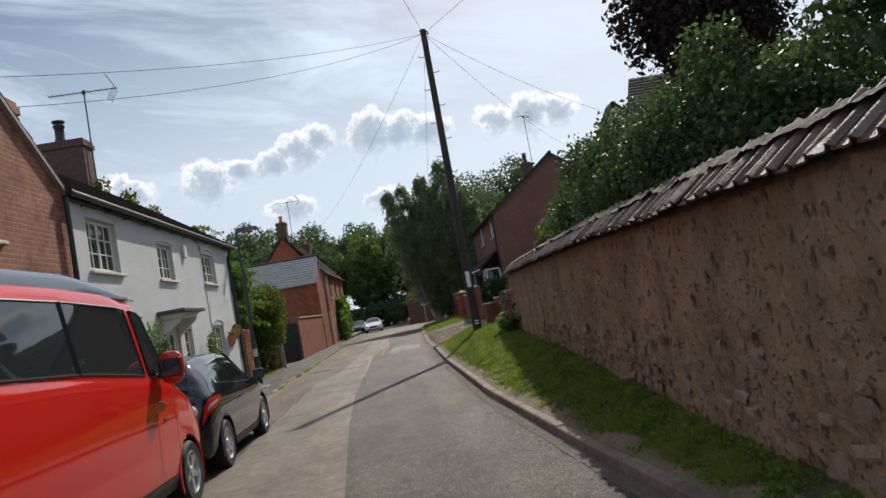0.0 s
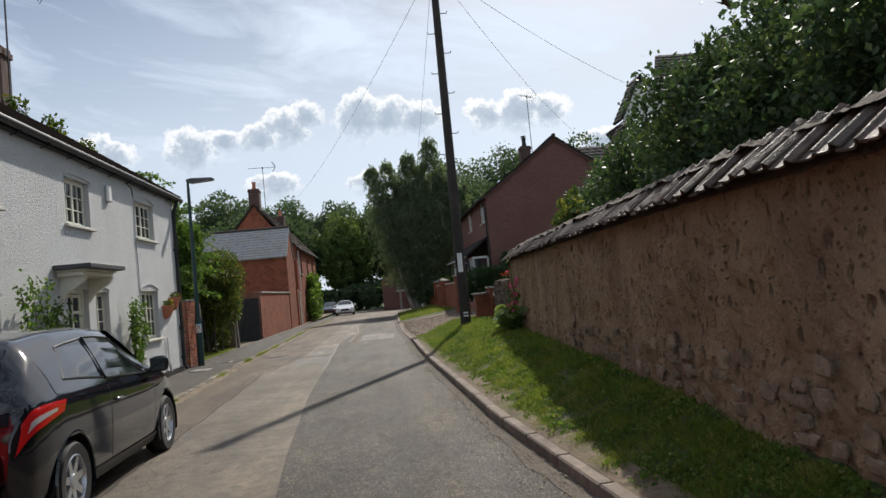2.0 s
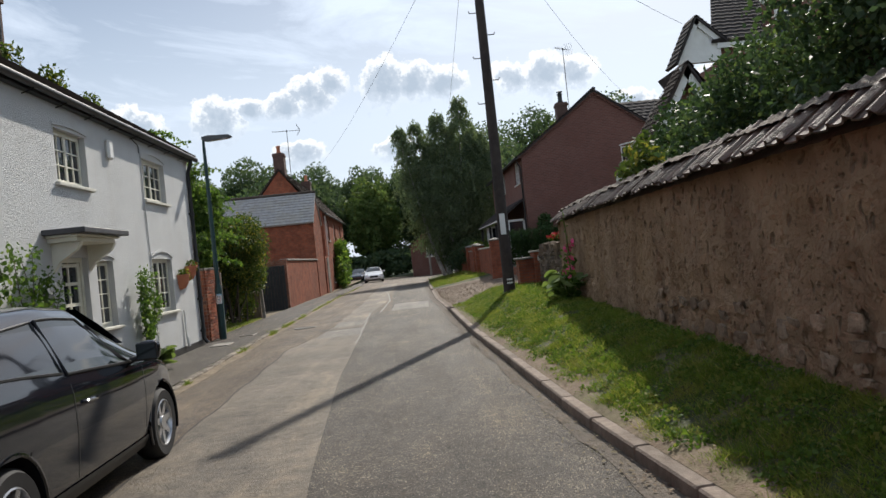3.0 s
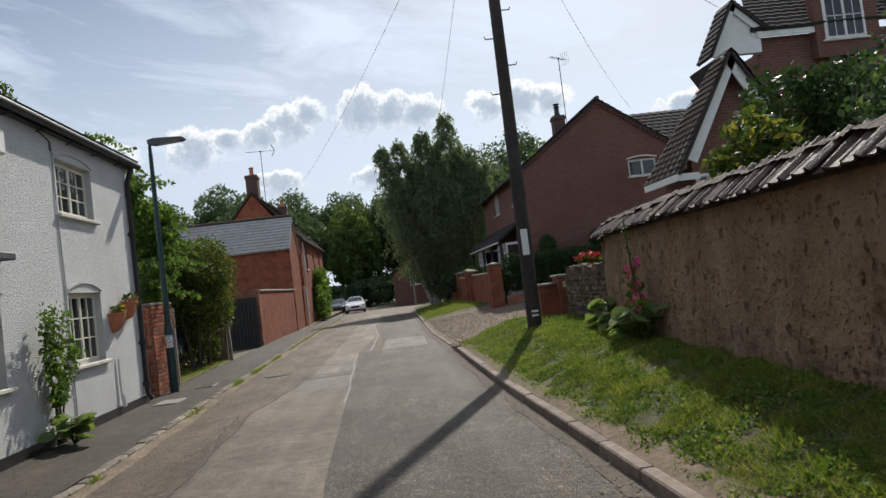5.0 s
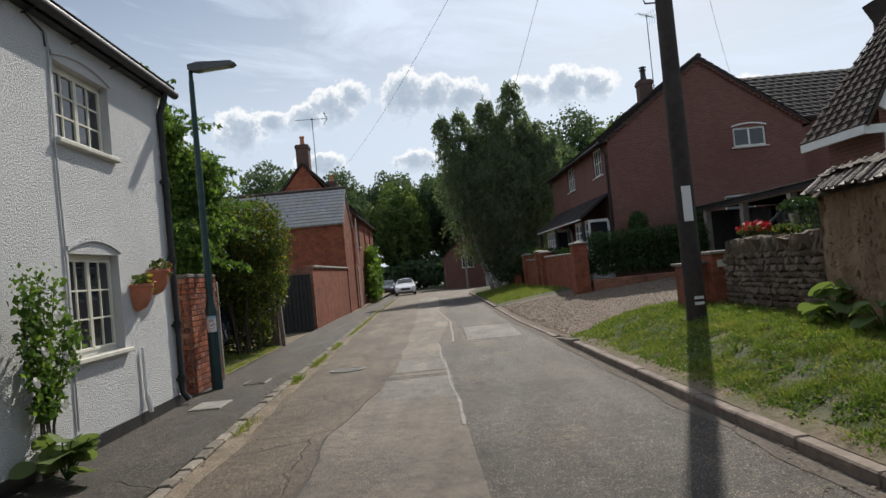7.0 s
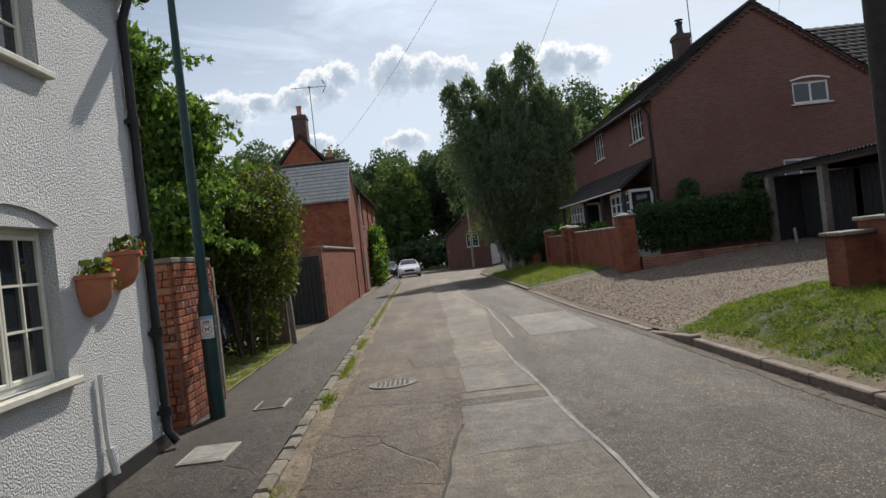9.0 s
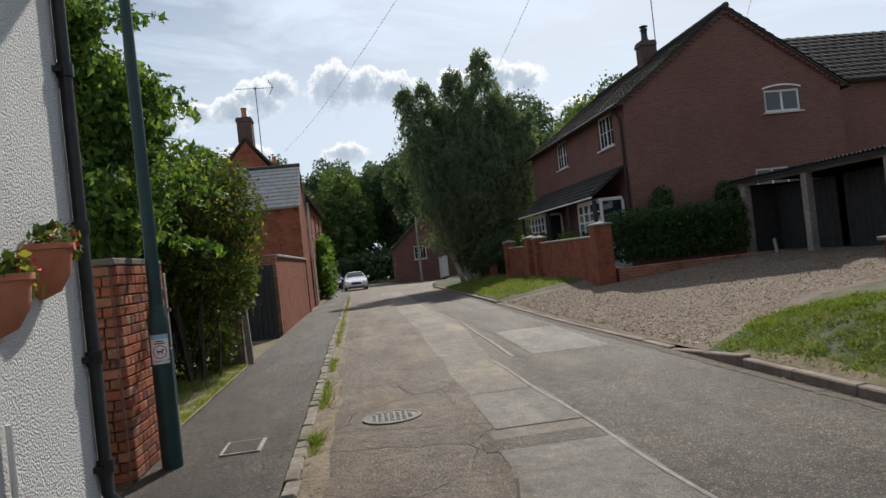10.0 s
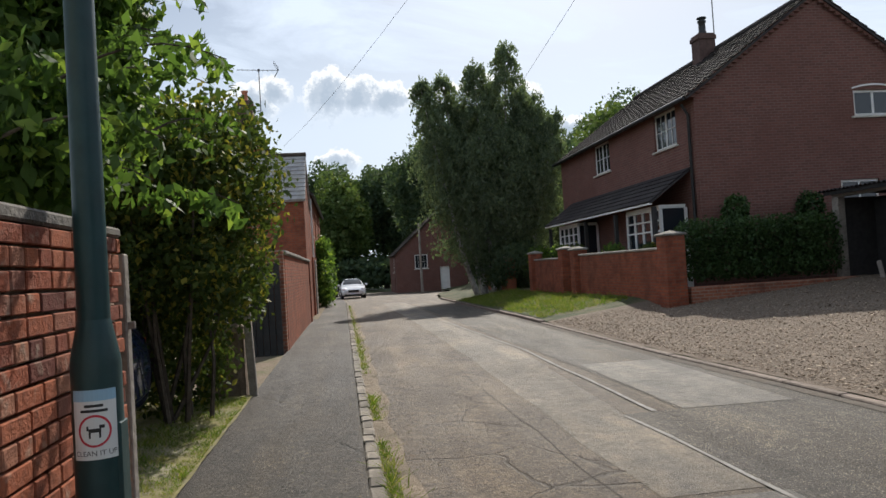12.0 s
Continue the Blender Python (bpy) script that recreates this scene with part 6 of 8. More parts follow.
def street_lamp():
    s = base("street_lamp", (-4.64, 24.80, 0.05), "dark green tapered steel street lamp with a grey lantern", "street lamp")
    part("base_section", Geo().lathe([(0.088, -0.05), (0.088, 1.22), (0.084, 1.25), (0.062, 1.36), (0.0575, 1.38)], 20), M["green_metal"], s, smooth=True)
    part("column", Geo().lathe([(0.0575, 1.36), (0.052, 3.0), (0.040, 4.85), (0.0, 4.86)], 16), M["green_metal"], s, smooth=True)
    part("bracket", Geo().tube([(0, 0, 4.82), (0, 0, 5.0), (0.06, 0, 5.05), (0.22, 0, 5.06)], 0.034, 10), M["green_metal"], s, smooth=True)
    g = Geo()
    g.prism([(-0.02, 5.02), (0.10, 4.99), (0.66, 5.03), (0.72, 5.07), (0.66, 5.11), (0.12, 5.13), (-0.02, 5.10)], "y", -0.09, 0.09)
    part("lantern", g, M["lamp_grey"], s, "grey flat lantern head")
    part("lantern_glass", Geo().prism([(0.20, 4.992), (0.62, 5.020), (0.62, 5.034), (0.20, 5.008)], "y", -0.07, 0.07), M["clear_lens"], s)
    part("access_door", Geo().box((0.07, -0.045, 0.5), (0.0905, 0.045, 1.0), None, 0.004), M["green_metal"], s)
    # notice wrapped round the shaft, facing the walker
    def wrap(r, a0, a1, z0, z1, n=10):
        g = Geo()
        g.grid(n, 1, lambda u, v: (r * math.sin(a0 + (a1 - a0) * u), -r * math.cos(a0 + (a1 - a0) * u), z0 + (z1 - z0) * v))
        return g
    part("notice", wrap(0.090, -0.75, 1.05, 0.88, 1.13), M["paper"], s, "white dog-fouling notice with a red ring")
    part("notice_head", wrap(0.0905, -0.75, 1.05, 1.09, 1.13), M["blue_ink"], s)
    for z, w in ((1.073, 0.36), (1.055, 0.52)):
        part("notice_small_print", wrap(0.0906, 0.15 - w, 0.15 + w, z - 0.005, z + 0.005), M["ink"], s)
    ring = Geo()
    n = 32
    vs, fs = [], []
    for k in range(n):
        t = 2 * math.pi * k / n
        for q in (0.050, 0.058):
            a = 0.15 + q * math.cos(t) / 0.09
            vs.append((0.0907 * math.sin(a), -0.0907 * math.cos(a), 0.983 + q * math.sin(t)))
    fs = [(2 * k, 2 * k + 1, (2 * k + 3) % (2 * n), (2 * k + 2) % (2 * n)) for k in range(n)]
    ring.add(vs, fs)
    part("notice_ring", ring, M["red_ink"], s)
    dog = Geo()
    def bar(u0, u1, z0, z1):
        dog.grid(3, 1, lambda u, v: (0.0908 * math.sin(0.15 + (u0 + (u1 - u0) * u) / 0.09), -0.0908 * math.cos(0.15 + (u0 + (u1 - u0) * u) / 0.09), z0 + (z1 - z0) * v))
    bar(-0.020, 0.022, 0.978, 0.992)
    bar(-0.020, -0.013, 0.958, 0.978)
    bar(0.014, 0.021, 0.958, 0.978)
    bar(0.016, 0.034, 0.992, 1.004)
    bar(-0.027, -0.020, 0.985, 1.002)
    part("notice_dog", dog, M["ink"], s)
    # lettering bent round the shaft
    cu = bpy.data.curves.new("words", "FONT")
    cu.body, cu.size, cu.align_x = "CLEAN IT UP", 0.026, "CENTER"
    ob = new("words", cu)
    me = bpy.data.meshes.new_from_object(ob.evaluated_get(bpy.context.evaluated_depsgraph_get()))
    bpy.data.objects.remove(ob)
    for v in me.vertices:
        a = 0.15 + v.co.x / 0.09
        v.co = (0.0909 * math.sin(a), -0.0909 * math.cos(a), 0.895 + v.co.y)
    me.materials.append(M["ink"])
    part("notice_words", me, None, s)


def utility_pole():
    p = base("utility_pole", (2.55, 23.6, 0.48), "tall dark creosoted wooden utility pole with climbing steps", "utility pole")
    H = 9.85
    part("shaft", Geo().tube([(0, 0, -0.1), (0, 0, 2.5), (0, 0, 6), (0, 0, H)], [0.142, 0.132, 0.114, 0.095], 18), M["tar_wood"], p, smooth=True)
    part("cap", Geo().tube([(0, 0, H), (0, 0, H + 0.05)], [0.115, 0.10], 16), M["black_metal"], p)
    for k in range(9):
        z = 4.6 + k * 0.55
        s = 1 if k % 2 else -1
        part("step", Geo().tube([(s * 0.08, 0, z), (s * 0.27, 0, z), (s * 0.29, 0, z + 0.05)], 0.012, 6), M["black_metal"], p)
    part("notice", Geo().box((-0.085, -0.148, 1.42), (0.045, -0.130, 1.92), None, 0.004), M["paper"], p, "white paper notice")
    part("tag", Geo().box((-0.06, -0.152, 0.24), (0.07, -0.134, 0.28)).box((-0.06, -0.152, 0.32), (0.07, -0.134, 0.36)), M["paper"], p, "white depth marks")
    part("junction_box", Geo().box((-0.09, -0.16, H - 0.55), (0.09, -0.10, H - 0.25), None, 0.01), M["black_metal"], p)
    top = Vector((2.55, 23.6, 10.25))
    ends = [((-5.5, 12.9, 6.6), 0.25), ((-5.5, 12.85, 6.05), 0.4), ((-7.0, 66.5, 9.6), 0.8), ((13.0, 45.0, 9.1), 0.5), ((3.5, 76.0, 6.8), 0.6),
            ((11.0, 2.0, 9.5), 0.3), ((-4.0, -10.0, 9.0), 0.4), ((8.9, 27.1, 7.6), 0.2)]
    for e, sag in ends:
        e = Vector(e)
        pts = [top.lerp(e, k / 14) - Vector((0, 0, sag * 4 * (k / 14) * (1 - k / 14))) for k in range(15)]
        c = thing("overhead_wire", Geo().tube(pts, 0.006, 5), M["cable"], "thin black overhead wire from the pole", "wire", "overhead wires")
    part("insulator", Geo().lathe([(0.03, H - 0.12), (0.05, H - 0.09), (0.03, H - 0.05), (0.045, H - 0.02), (0.02, H)], 10, pose(0.14, 0, 0)), M["paper"], p)


def small_street_things():
    m = base("manhole_cover", (-2.71, 25.7, 0.004), "round worn iron manhole cover in the lane", "manhole cover")
    part("rim", Geo().lathe([(0.30, -0.01), (0.30, 0.022), (0.265, 0.022), (0.265, -0.01)], 28), M["manhole"], m)
    part("lid", Geo().lathe([(0.0, 0.0185), (0.262, 0.0185), (0.262, -0.01)], 28), M["manhole"], m)
    for i in range(-4, 5):
        for k in range(-4, 5):
            if i * i + k * k < 14:
                part("stud", Geo().box((i * 0.06 - 0.02, k * 0.06 - 0.02, 0.008), (i * 0.06 + 0.02, k * 0.06 + 0.02, 0.024), None, 0.005), M["manhole"], m)
    for x, y, a, b in ((-4.25, 23.15, 0.42, 0.30), (-4.1, 25.15, 0.36, 0.24)):
        c = base("inspection_cover", (x, y, 0.040), "pale rectangular service cover set in the pavement", "service cover")
        part("frame", Geo().box((-a / 2, -b, -0.03), (a / 2, b, 0.010), None, 0.004), M["sett"], c)
        part("plate", Geo().box((-a / 2 + 0.03, -b + 0.03, 0.0), (a / 2 - 0.03, b - 0.03, 0.014), None, 0.003), M["seal"] if y < 24 else M["pavement"], c)
    rng = random.Random(2)
    for k, (x, y, z, turn) in enumerate(((-4.62, 22.36, 1.42, 0), (-4.62, 22.95, 1.60, 0))):
        p = base("wall_pot", (-4.795, y, z), "half-round terracotta wall pot with trailing flowers", "flower pot", "wall pots")
        g = Geo()
        prof = [(0.02, -0.02), (0.10, 0.02), (0.155, 0.12), (0.175, 0.27), (0.19, 0.275), (0.19, 0.31), (0.165, 0.31), (0.15, 0.2)]
        n = 14
        vs, fs = [], []
        for r, zz in prof:
            for i in range(n + 1):
                a = math.pi * i / n - math.pi / 2
                vs.append((r * math.cos(a) * 1.15, r * math.sin(a), zz))
        for i in range(len(prof) - 1):
            for q in range(n):
                fs.append((i * (n + 1) + q, i * (n + 1) + q + 1, (i + 1) * (n + 1) + q + 1, (i + 1) * (n + 1) + q))
        g.add(vs, fs)
        part("pot", g, M["terracotta"], p, smooth=True)
        part("earth", Geo().lathe([(0.0, 0.28), (0.16, 0.28), (0.16, 0.27)], 14), M["soil"], p)
        r2 = np.random.default_rng(20 + k)
        pts = blob_points(150, [(0.10, 0, 0.36, 0.13, 0.22, 0.09), (0.12, 0.14, 0.28, 0.1, 0.10, 0.12)], r2, 0.2)
        part("plant", quads_mesh("plant", leaf_quads(pts, 0.035, r2), M["leaf_gold"]), None, p)["kind"] = "stuff"
        pts = blob_points(16, [(0.12, 0.1, 0.34, 0.12, 0.18, 0.12)], r2, 0.6)
        part("blossom", quads_mesh("blossom", leaf_quads(pts, 0.04, r2, 0.0, 1.0), M["petal_red"]), None, p)


street_lamp()
utility_pole()
small_street_things()

# ---- vehicles ----


def wheel(car, x, y, r, side, spokes=7, width=0.19):
    w = new("wheel")
    w.parent = car
    w.matrix_basis = pose(x, y, r)
    turn = pose(0, 0, 0, 0, 90 * side, 0)
    t = Geo().lathe([(r * 0.64, -width / 2), (r * 0.90, -width / 2 - 0.008), (r * 0.985, -width * 0.36), (r, 0), (r * 0.985, width * 0.36), (r * 0.90, width / 2 + 0.008), (r * 0.66, width / 2), (r * 0.64, width / 2 - 0.02)], 36, turn)
    part("tyre", t, M["rubber"], w, smooth=True)
    g = Geo().lathe([(r * 0.67, width / 2 - 0.005), (r * 0.62, width / 2 + 0.004), (r * 0.58, width / 2 - 0.03), (r * 0.56, -width / 2)], 36, turn)
    part("rim", g, M["alloy"], w, smooth=True)
    part("hub", Geo().lathe([(0.0, width / 2 - 0.005), (0.055, width / 2 - 0.008), (0.07, width / 2 - 0.04), (0.07, 0)], 16, turn), M["alloy"], w, smooth=True)
    for k in range(spokes):
        a = 360 * k / spokes
        s = Geo()
        s.add([(0.05, -0.035, width / 2 - 0.02), (0.05, 0.035, width / 2 - 0.02), (r * 0.63, 0.022, width / 2 - 0.008), (r * 0.63, -0.022, width / 2 - 0.008),
               (0.05, -0.035, width / 2 - 0.06), (0.05, 0.035, width / 2 - 0.06), (r * 0.63, 0.022, width / 2 - 0.05), (r * 0.63, -0.022, width / 2 - 0.05)],
              [(0, 1, 2, 3), (4, 7, 6, 5), (0, 4, 5, 1), (1, 5, 6, 2), (2, 6, 7, 3), (3, 7, 4, 0)], turn @ pose(0, 0, 0, 0, 0, a))
        part("spoke", s, M["alloy"], w)
    part("brake_disc", Geo().lathe([(0, 0.0), (r * 0.5, 0.0), (r * 0.5, -0.02)], 24, turn), M["black_plastic"], w)


class Body:
    """A car body lofted over stations (y, low, belt, top, half width, half roof width)."""

    def __init__(self, stations):
        s = np.array(stations)
        self.y0, self.y1 = s[0, 0], s[-1, 0]
        self.fine = np.linspace(self.y0, self.y1, 240)
        self.rows = np.stack([np.interp(self.fine, s[:, 0], s[:, k]) for k in range(1, 6)], 1)
        for _ in range(14):
            r = self.rows
            self.rows = np.concatenate([r[:1], (r[:-2] + 2 * r[1:-1] + r[2:]) / 4, r[-1:]])

    def at(self, y):
        return [float(np.interp(y, self.fine, self.rows[:, k])) for k in range(5)]

    def ring(self, y):
        lo, be, to, w, wt = self.at(y)
        p = [(0, lo), (w * 0.80, lo), (w * 0.955, lo + 0.07), (w * 0.985, lo + (be - lo) * 0.35), (w, lo + (be - lo) * 0.62), (w * 0.985, be - 0.06), (w * 0.96, be),
             (wt + (w * 0.96 - wt) * 0.5, be + (to - be) * 0.5), (wt, to - min(0.09, (to - be) * 0.4)), (wt * 0.84, to - 0.012), (wt * 0.5, to), (0, to + 0.012)]
        for _ in range(2):
            q = [p[0]]
            for a, b in zip(p, p[1:]):
                q += [(a[0] * 0.75 + b[0] * 0.25, a[1] * 0.75 + b[1] * 0.25), (a[0] * 0.25 + b[0] * 0.75, a[1] * 0.25 + b[1] * 0.75)]
            p = q + [p[-1]]
        return p

    def side(self, y, f, s, off=0.008):
        """A point of the glasshouse side: f 0 at the belt, 1 at the roof's edge."""
        lo, be, to, w, wt = self.at(y)
        return (s * (w * 0.96 + (wt - w * 0.96) * f + off), y, be + (to - 0.09 - be) * f + off * 0.4)

    def flank(self, y, f, s, off=0.006):
        """A point of the flank: f 0 at the sill, 1 at the belt."""
        lo, be, to, w, wt = self.at(y)
        z = lo + (be - lo) * f
        ww = float(np.interp(f, (0, 0.12, 0.35, 0.62, 0.92, 1.0), (0.90, 0.955, 0.985, 0.998, 0.985, 0.96))) * w
        return (s * (ww + off), y, z)

    def geo(self, wheels, arch):
        g = Geo()
        n = 170
        ys = np.linspace(self.y0, self.y1, n)
        rings = [self.ring(float(y)) for y in ys]
        m = len(rings[0])
        for s in (-1, 1):
            vs = []
            for y, r in zip(ys, rings):
                for x, z in r:
                    yy, zz = float(y), z
                    if abs(x) > 0.45:
                        for wy in wheels:
                            d = math.hypot(yy - wy, zz - arch[1])
                            if arch[0] < d < arch[0] + 0.03:
                                k = arch[0] / d
                                yy, zz = wy + (yy - wy) * k, arch[1] + (zz - arch[1]) * k
                    vs.append((s * x, yy, zz))
            fs = []
            for i in range(n - 1):
                for j in range(m - 1):
                    c = [vs[i * m + j], vs[(i + 1) * m + j], vs[(i + 1) * m + j + 1], vs[i * m + j + 1]]
                    cx, cy, cz = (sum(q[k] for q in c) / 4 for k in range(3))
                    if abs(cx) > 0.45 and any(math.hypot(cy - wy, cz - arch[1]) < arch[0] - 0.002 for wy in wheels):
                        continue
                    fs.append((i * m + j, (i + 1) * m + j, (i + 1) * m + j + 1, i * m + j + 1))
            g.add(vs, fs)
            for i in (0, n - 1):
                g.add([vs[i * m + j] for j in range(m)], [tuple(range(m))])
        return g


def patch(fn, corners, n=8):
    """A curved panel over a four-cornered field of fn's two numbers."""
    a, b, c, d = corners
    return Geo().grid(n, n, lambda u, v: fn(*[((1 - u) * (1 - v)) * a[k] + u * (1 - v) * b[k] + u * v * c[k] + (1 - u) * v * d[k] for k in (0, 1)]))


def build_car(name, place, turn, label, category, paint, stations, wheels, r, arch, side_glass, front_glass, rear_glass, doors, tail=None, flank_lamp=None, head=None, roof_box=None, spokes=7, mirror=None, plate=True):
    car = base(name, place, label, category, turn=turn)
    body = Body(stations)
    g = body.geo(wheels, arch)
    ob = part("body", g, M[paint], car, smooth=50)
    hw = max(s[4] for s in stations)
    for wy in wheels:
        for s in (-1, 1):
            wheel(car, s * (hw - 0.115), wy, r, s, spokes)
            n = 20
            lip = [(s * (body.flank(wy, 0.5, 1)[0] - 0.012), wy + arch[0] * math.cos(t), arch[1] + arch[0] * math.sin(t)) for t in [math.pi * (-0.12 + 1.24 * k / n) for k in range(n + 1)]]
            part("wheel_arch", Geo().tube(lip, 0.014, 6), M[paint], car, smooth=True)
            liner = Geo()
            liner.grid(n, 1, lambda u, v: (s * (hw - 0.03 - 0.35 * v), wy + arch[0] * math.cos(math.pi * (-0.15 + 1.3 * u)), arch[1] + arch[0] * math.sin(math.pi * (-0.15 + 1.3 * u))))
            part("arch_liner", liner, M["black_plastic"], car)
    part("floor_pan", Geo().box((-hw + 0.3, stations[1][0] + 0.2, 0.2), (hw - 0.3, stations[-2][0] - 0.2, 0.5)), M["black_plastic"], car)
    for s in (-1, 1):
        for c in side_glass:
            rim = [body.side(c[k][0] + (c[(k + 1) % 4][0] - c[k][0]) * q / 6, c[k][1] + (c[(k + 1) % 4][1] - c[k][1]) * q / 6, s, 0.008) for k in range(4) for q in range(6)]
            part("window_seal", Geo().tube(rim + rim[:1], 0.011, 5), M["black_plastic"], car)
            part("side_window", patch(lambda y, f: body.side(y, f, s), c), M["car_glass"], car, smooth=True)
        for (y, f0, f1) in doors:
            part("door_seam", Geo().grid(8, 1, lambda u, v: body.flank(y + 0.008 * v, f0 + (f1 - f0) * u, s, 0.004)), M["black_plastic"], car)
        if doors:
            y = doors[0][0]
            hy = y + (0.16 if len(doors) == 1 else 0.14)
            p = body.flank(hy, 0.80, s, 0.02)
            q = body.flank(hy + 0.16, 0.80, s, 0.02)
            part("door_handle", Geo().tube([body.flank(hy - 0.02, 0.80, s, 0.0), p, q, body.flank(hy + 0.18, 0.80, s, 0.0)], 0.014, 6), M[paint] if paint != "paint_red" else M["paint_red"], car, smooth=True)
        part("sill_trim", patch(lambda y, f: body.flank(y, f, s, 0.008), ((wheels[0] + arch[0] + 0.03, 0.03), (wheels[1] - arch[0] - 0.03, 0.03), (wheels[1] - arch[0] - 0.03, 0.16), (wheels[0] + arch[0] + 0.03, 0.16))), M["black_plastic"], car)
        if mirror:
            my, mz, ms = mirror
            mx = s * (hw + 0.10)
            b = bmesh.new()
            bmesh.ops.create_uvsphere(b, u_segments=16, v_segments=10, radius=1)
            for v in b.verts:
                v.co = Vector((math.copysign(abs(v.co.x) ** 0.7, v.co.x) * 0.095 * ms, math.copysign(abs(v.co.y) ** 0.7, v.co.y) * 0.055 * ms, math.copysign(abs(v.co.z) ** 0.7, v.co.z) * 0.085 * ms * (1.5 if ms > 1.2 else 1))) + Vector((mx, my, mz))
            me = bpy.data.meshes.new("wing_mirror")
            b.to_mesh(me)
            b.free()
            me.materials.append(M[paint])
            me.polygons.foreach_set("use_smooth", [True] * len(me.polygons))
            mo = part("wing_mirror", me, None, car)
            part("mirror_bezel", Geo().box((mx - 0.085 * ms, my - 0.056 * ms, mz - 0.072 * ms), (mx + 0.085 * ms, my - 0.03 * ms, mz + 0.072 * ms), None, 0.01), M["black_plastic"], car)
            part("mirror_arm", Geo().tube([(s * (hw - 0.08), my, mz - 0.07), (mx, my, mz - 0.04)], 0.025, 8), M["black_plastic"], car)
            part("mirror_glass", Geo().box((mx - 0.075 * ms, my - 0.058 * ms, mz - 0.06 * ms), (mx + 0.075 * ms, my - 0.053 * ms, mz + 0.06 * ms)), M["car_glass"], car)
        if flank_lamp:
            part("tail_lamp", patch(lambda y, f: body.flank(y, f, s, 0.016), flank_lamp[0], 14), M["red_lens"], car, smooth=True)
            part("tail_lamp_reflector", patch(lambda y, f: body.flank(y, f, s, 0.020), flank_lamp[1], 10), M["clear_lens"], car, "clear silvery inner lamp", smooth=True)
        if tail:
            for (ty, tx, tz, a, b_, c, rot, mat) in tail:
                e = bmesh.new()
                bmesh.ops.create_uvsphere(e, u_segments=20, v_segments=12, radius=1, matrix=pose(s * tx, ty, tz, rot[0], s * rot[1], s * rot[2]) @ Matrix.Diagonal((a, b_, c, 1)))
                me = bpy.data.meshes.new("tail_lamp")
                e.to_mesh(me)
                e.free()
                me.materials.append(M[mat])
                me.polygons.foreach_set("use_smooth", [True] * len(me.polygons))
                part("tail_lamp", me, None, car)
        if head:
            for (ty, tx, tz, a, b_, c, rot, mat) in head:
                e = bmesh.new()
                bmesh.ops.create_uvsphere(e, u_segments=20, v_segments=12, radius=1, matrix=pose(s * tx, ty, tz, rot[0], s * rot[1], s * rot[2]) @ Matrix.Diagonal((a, b_, c, 1)))
                me = bpy.data.meshes.new("headlamp")
                e.to_mesh(me)
                e.free()
                me.materials.append(M[mat])
                me.polygons.foreach_set("use_smooth", [True] * len(me.polygons))
                part("headlamp", me, None, car)
    def over(y, f):
        lo, be, to, w, wt = body.at(y)
        return (f * wt, y, to + 0.012 - 0.02 * f * f + 0.012)
    if front_glass:
        part("windscreen", patch(over, front_glass, 10), M["car_glass"], car, smooth=True)
    if rear_glass:
        part("rear_window", patch(over, rear_glass, 10), M["car_glass"], car, smooth=True)
    if roof_box:
        y0, y1, z0, z1, w = roof_box
        g = Geo()
        def fn(u, v):
            y = y0 + (y1 - y0) * u
            a = math.pi * v
            e = min(1.0, u * 14) ** 0.5 * (1.0 - 0.9 * max(0.0, (u - 0.55) / 0.45) ** 1.6)
            return (-w * math.copysign(abs(math.cos(a)) ** 0.4, math.cos(a)), y, z0 + (z1 - z0) * e * abs(math.sin(a)) ** 0.35)
        g.grid(40, 24, fn)
        part("pop_top", g, M["paint_grey"], car, "blue-grey raised camper roof", smooth=True)
        part("roof_rail", Geo().tube([(w - 0.02, y0 + 0.1, z0 + 0.03), (w, y1 - 0.2, z0 + 0.03)], 0.02, 6), M["paint_grey"], car)
    if plate:
        yb = stations[0][0]
        part("number_plate", Geo().box((-0.26, yb - 0.012, 0.58), (0.26, yb + 0.03, 0.70), None, 0.004), M["petal_white"], car)
    return car


HATCH = ((-1.98, 0.40, 0.70, 0.80, 0.70, 0.56), (-1.94, 0.27, 0.92, 1.00, 0.78, 0.62), (-1.86, 0.21, 1.00, 1.12, 0.825, 0.64), (-1.68, 0.20, 1.015, 1.34, 0.855, 0.61), (-1.48, 0.19, 1.015, 1.455, 0.865, 0.60),
         (-0.9, 0.18, 0.995, 1.50, 0.87, 0.61), (-0.2, 0.18, 0.965, 1.505, 0.87, 0.62), (0.25, 0.18, 0.945, 1.47, 0.87, 0.62), (0.72, 0.18, 0.935, 1.26, 0.87, 0.64), (1.10, 0.19, 0.925, 1.03, 0.865, 0.68),
         (1.3, 0.19, 0.90, 0.955, 0.86, 0.72), (1.65, 0.21, 0.80, 0.85, 0.83, 0.70), (1.88, 0.26, 0.64, 0.70, 0.75, 0.60), (1.98, 0.36, 0.53, 0.58, 0.62, 0.45))
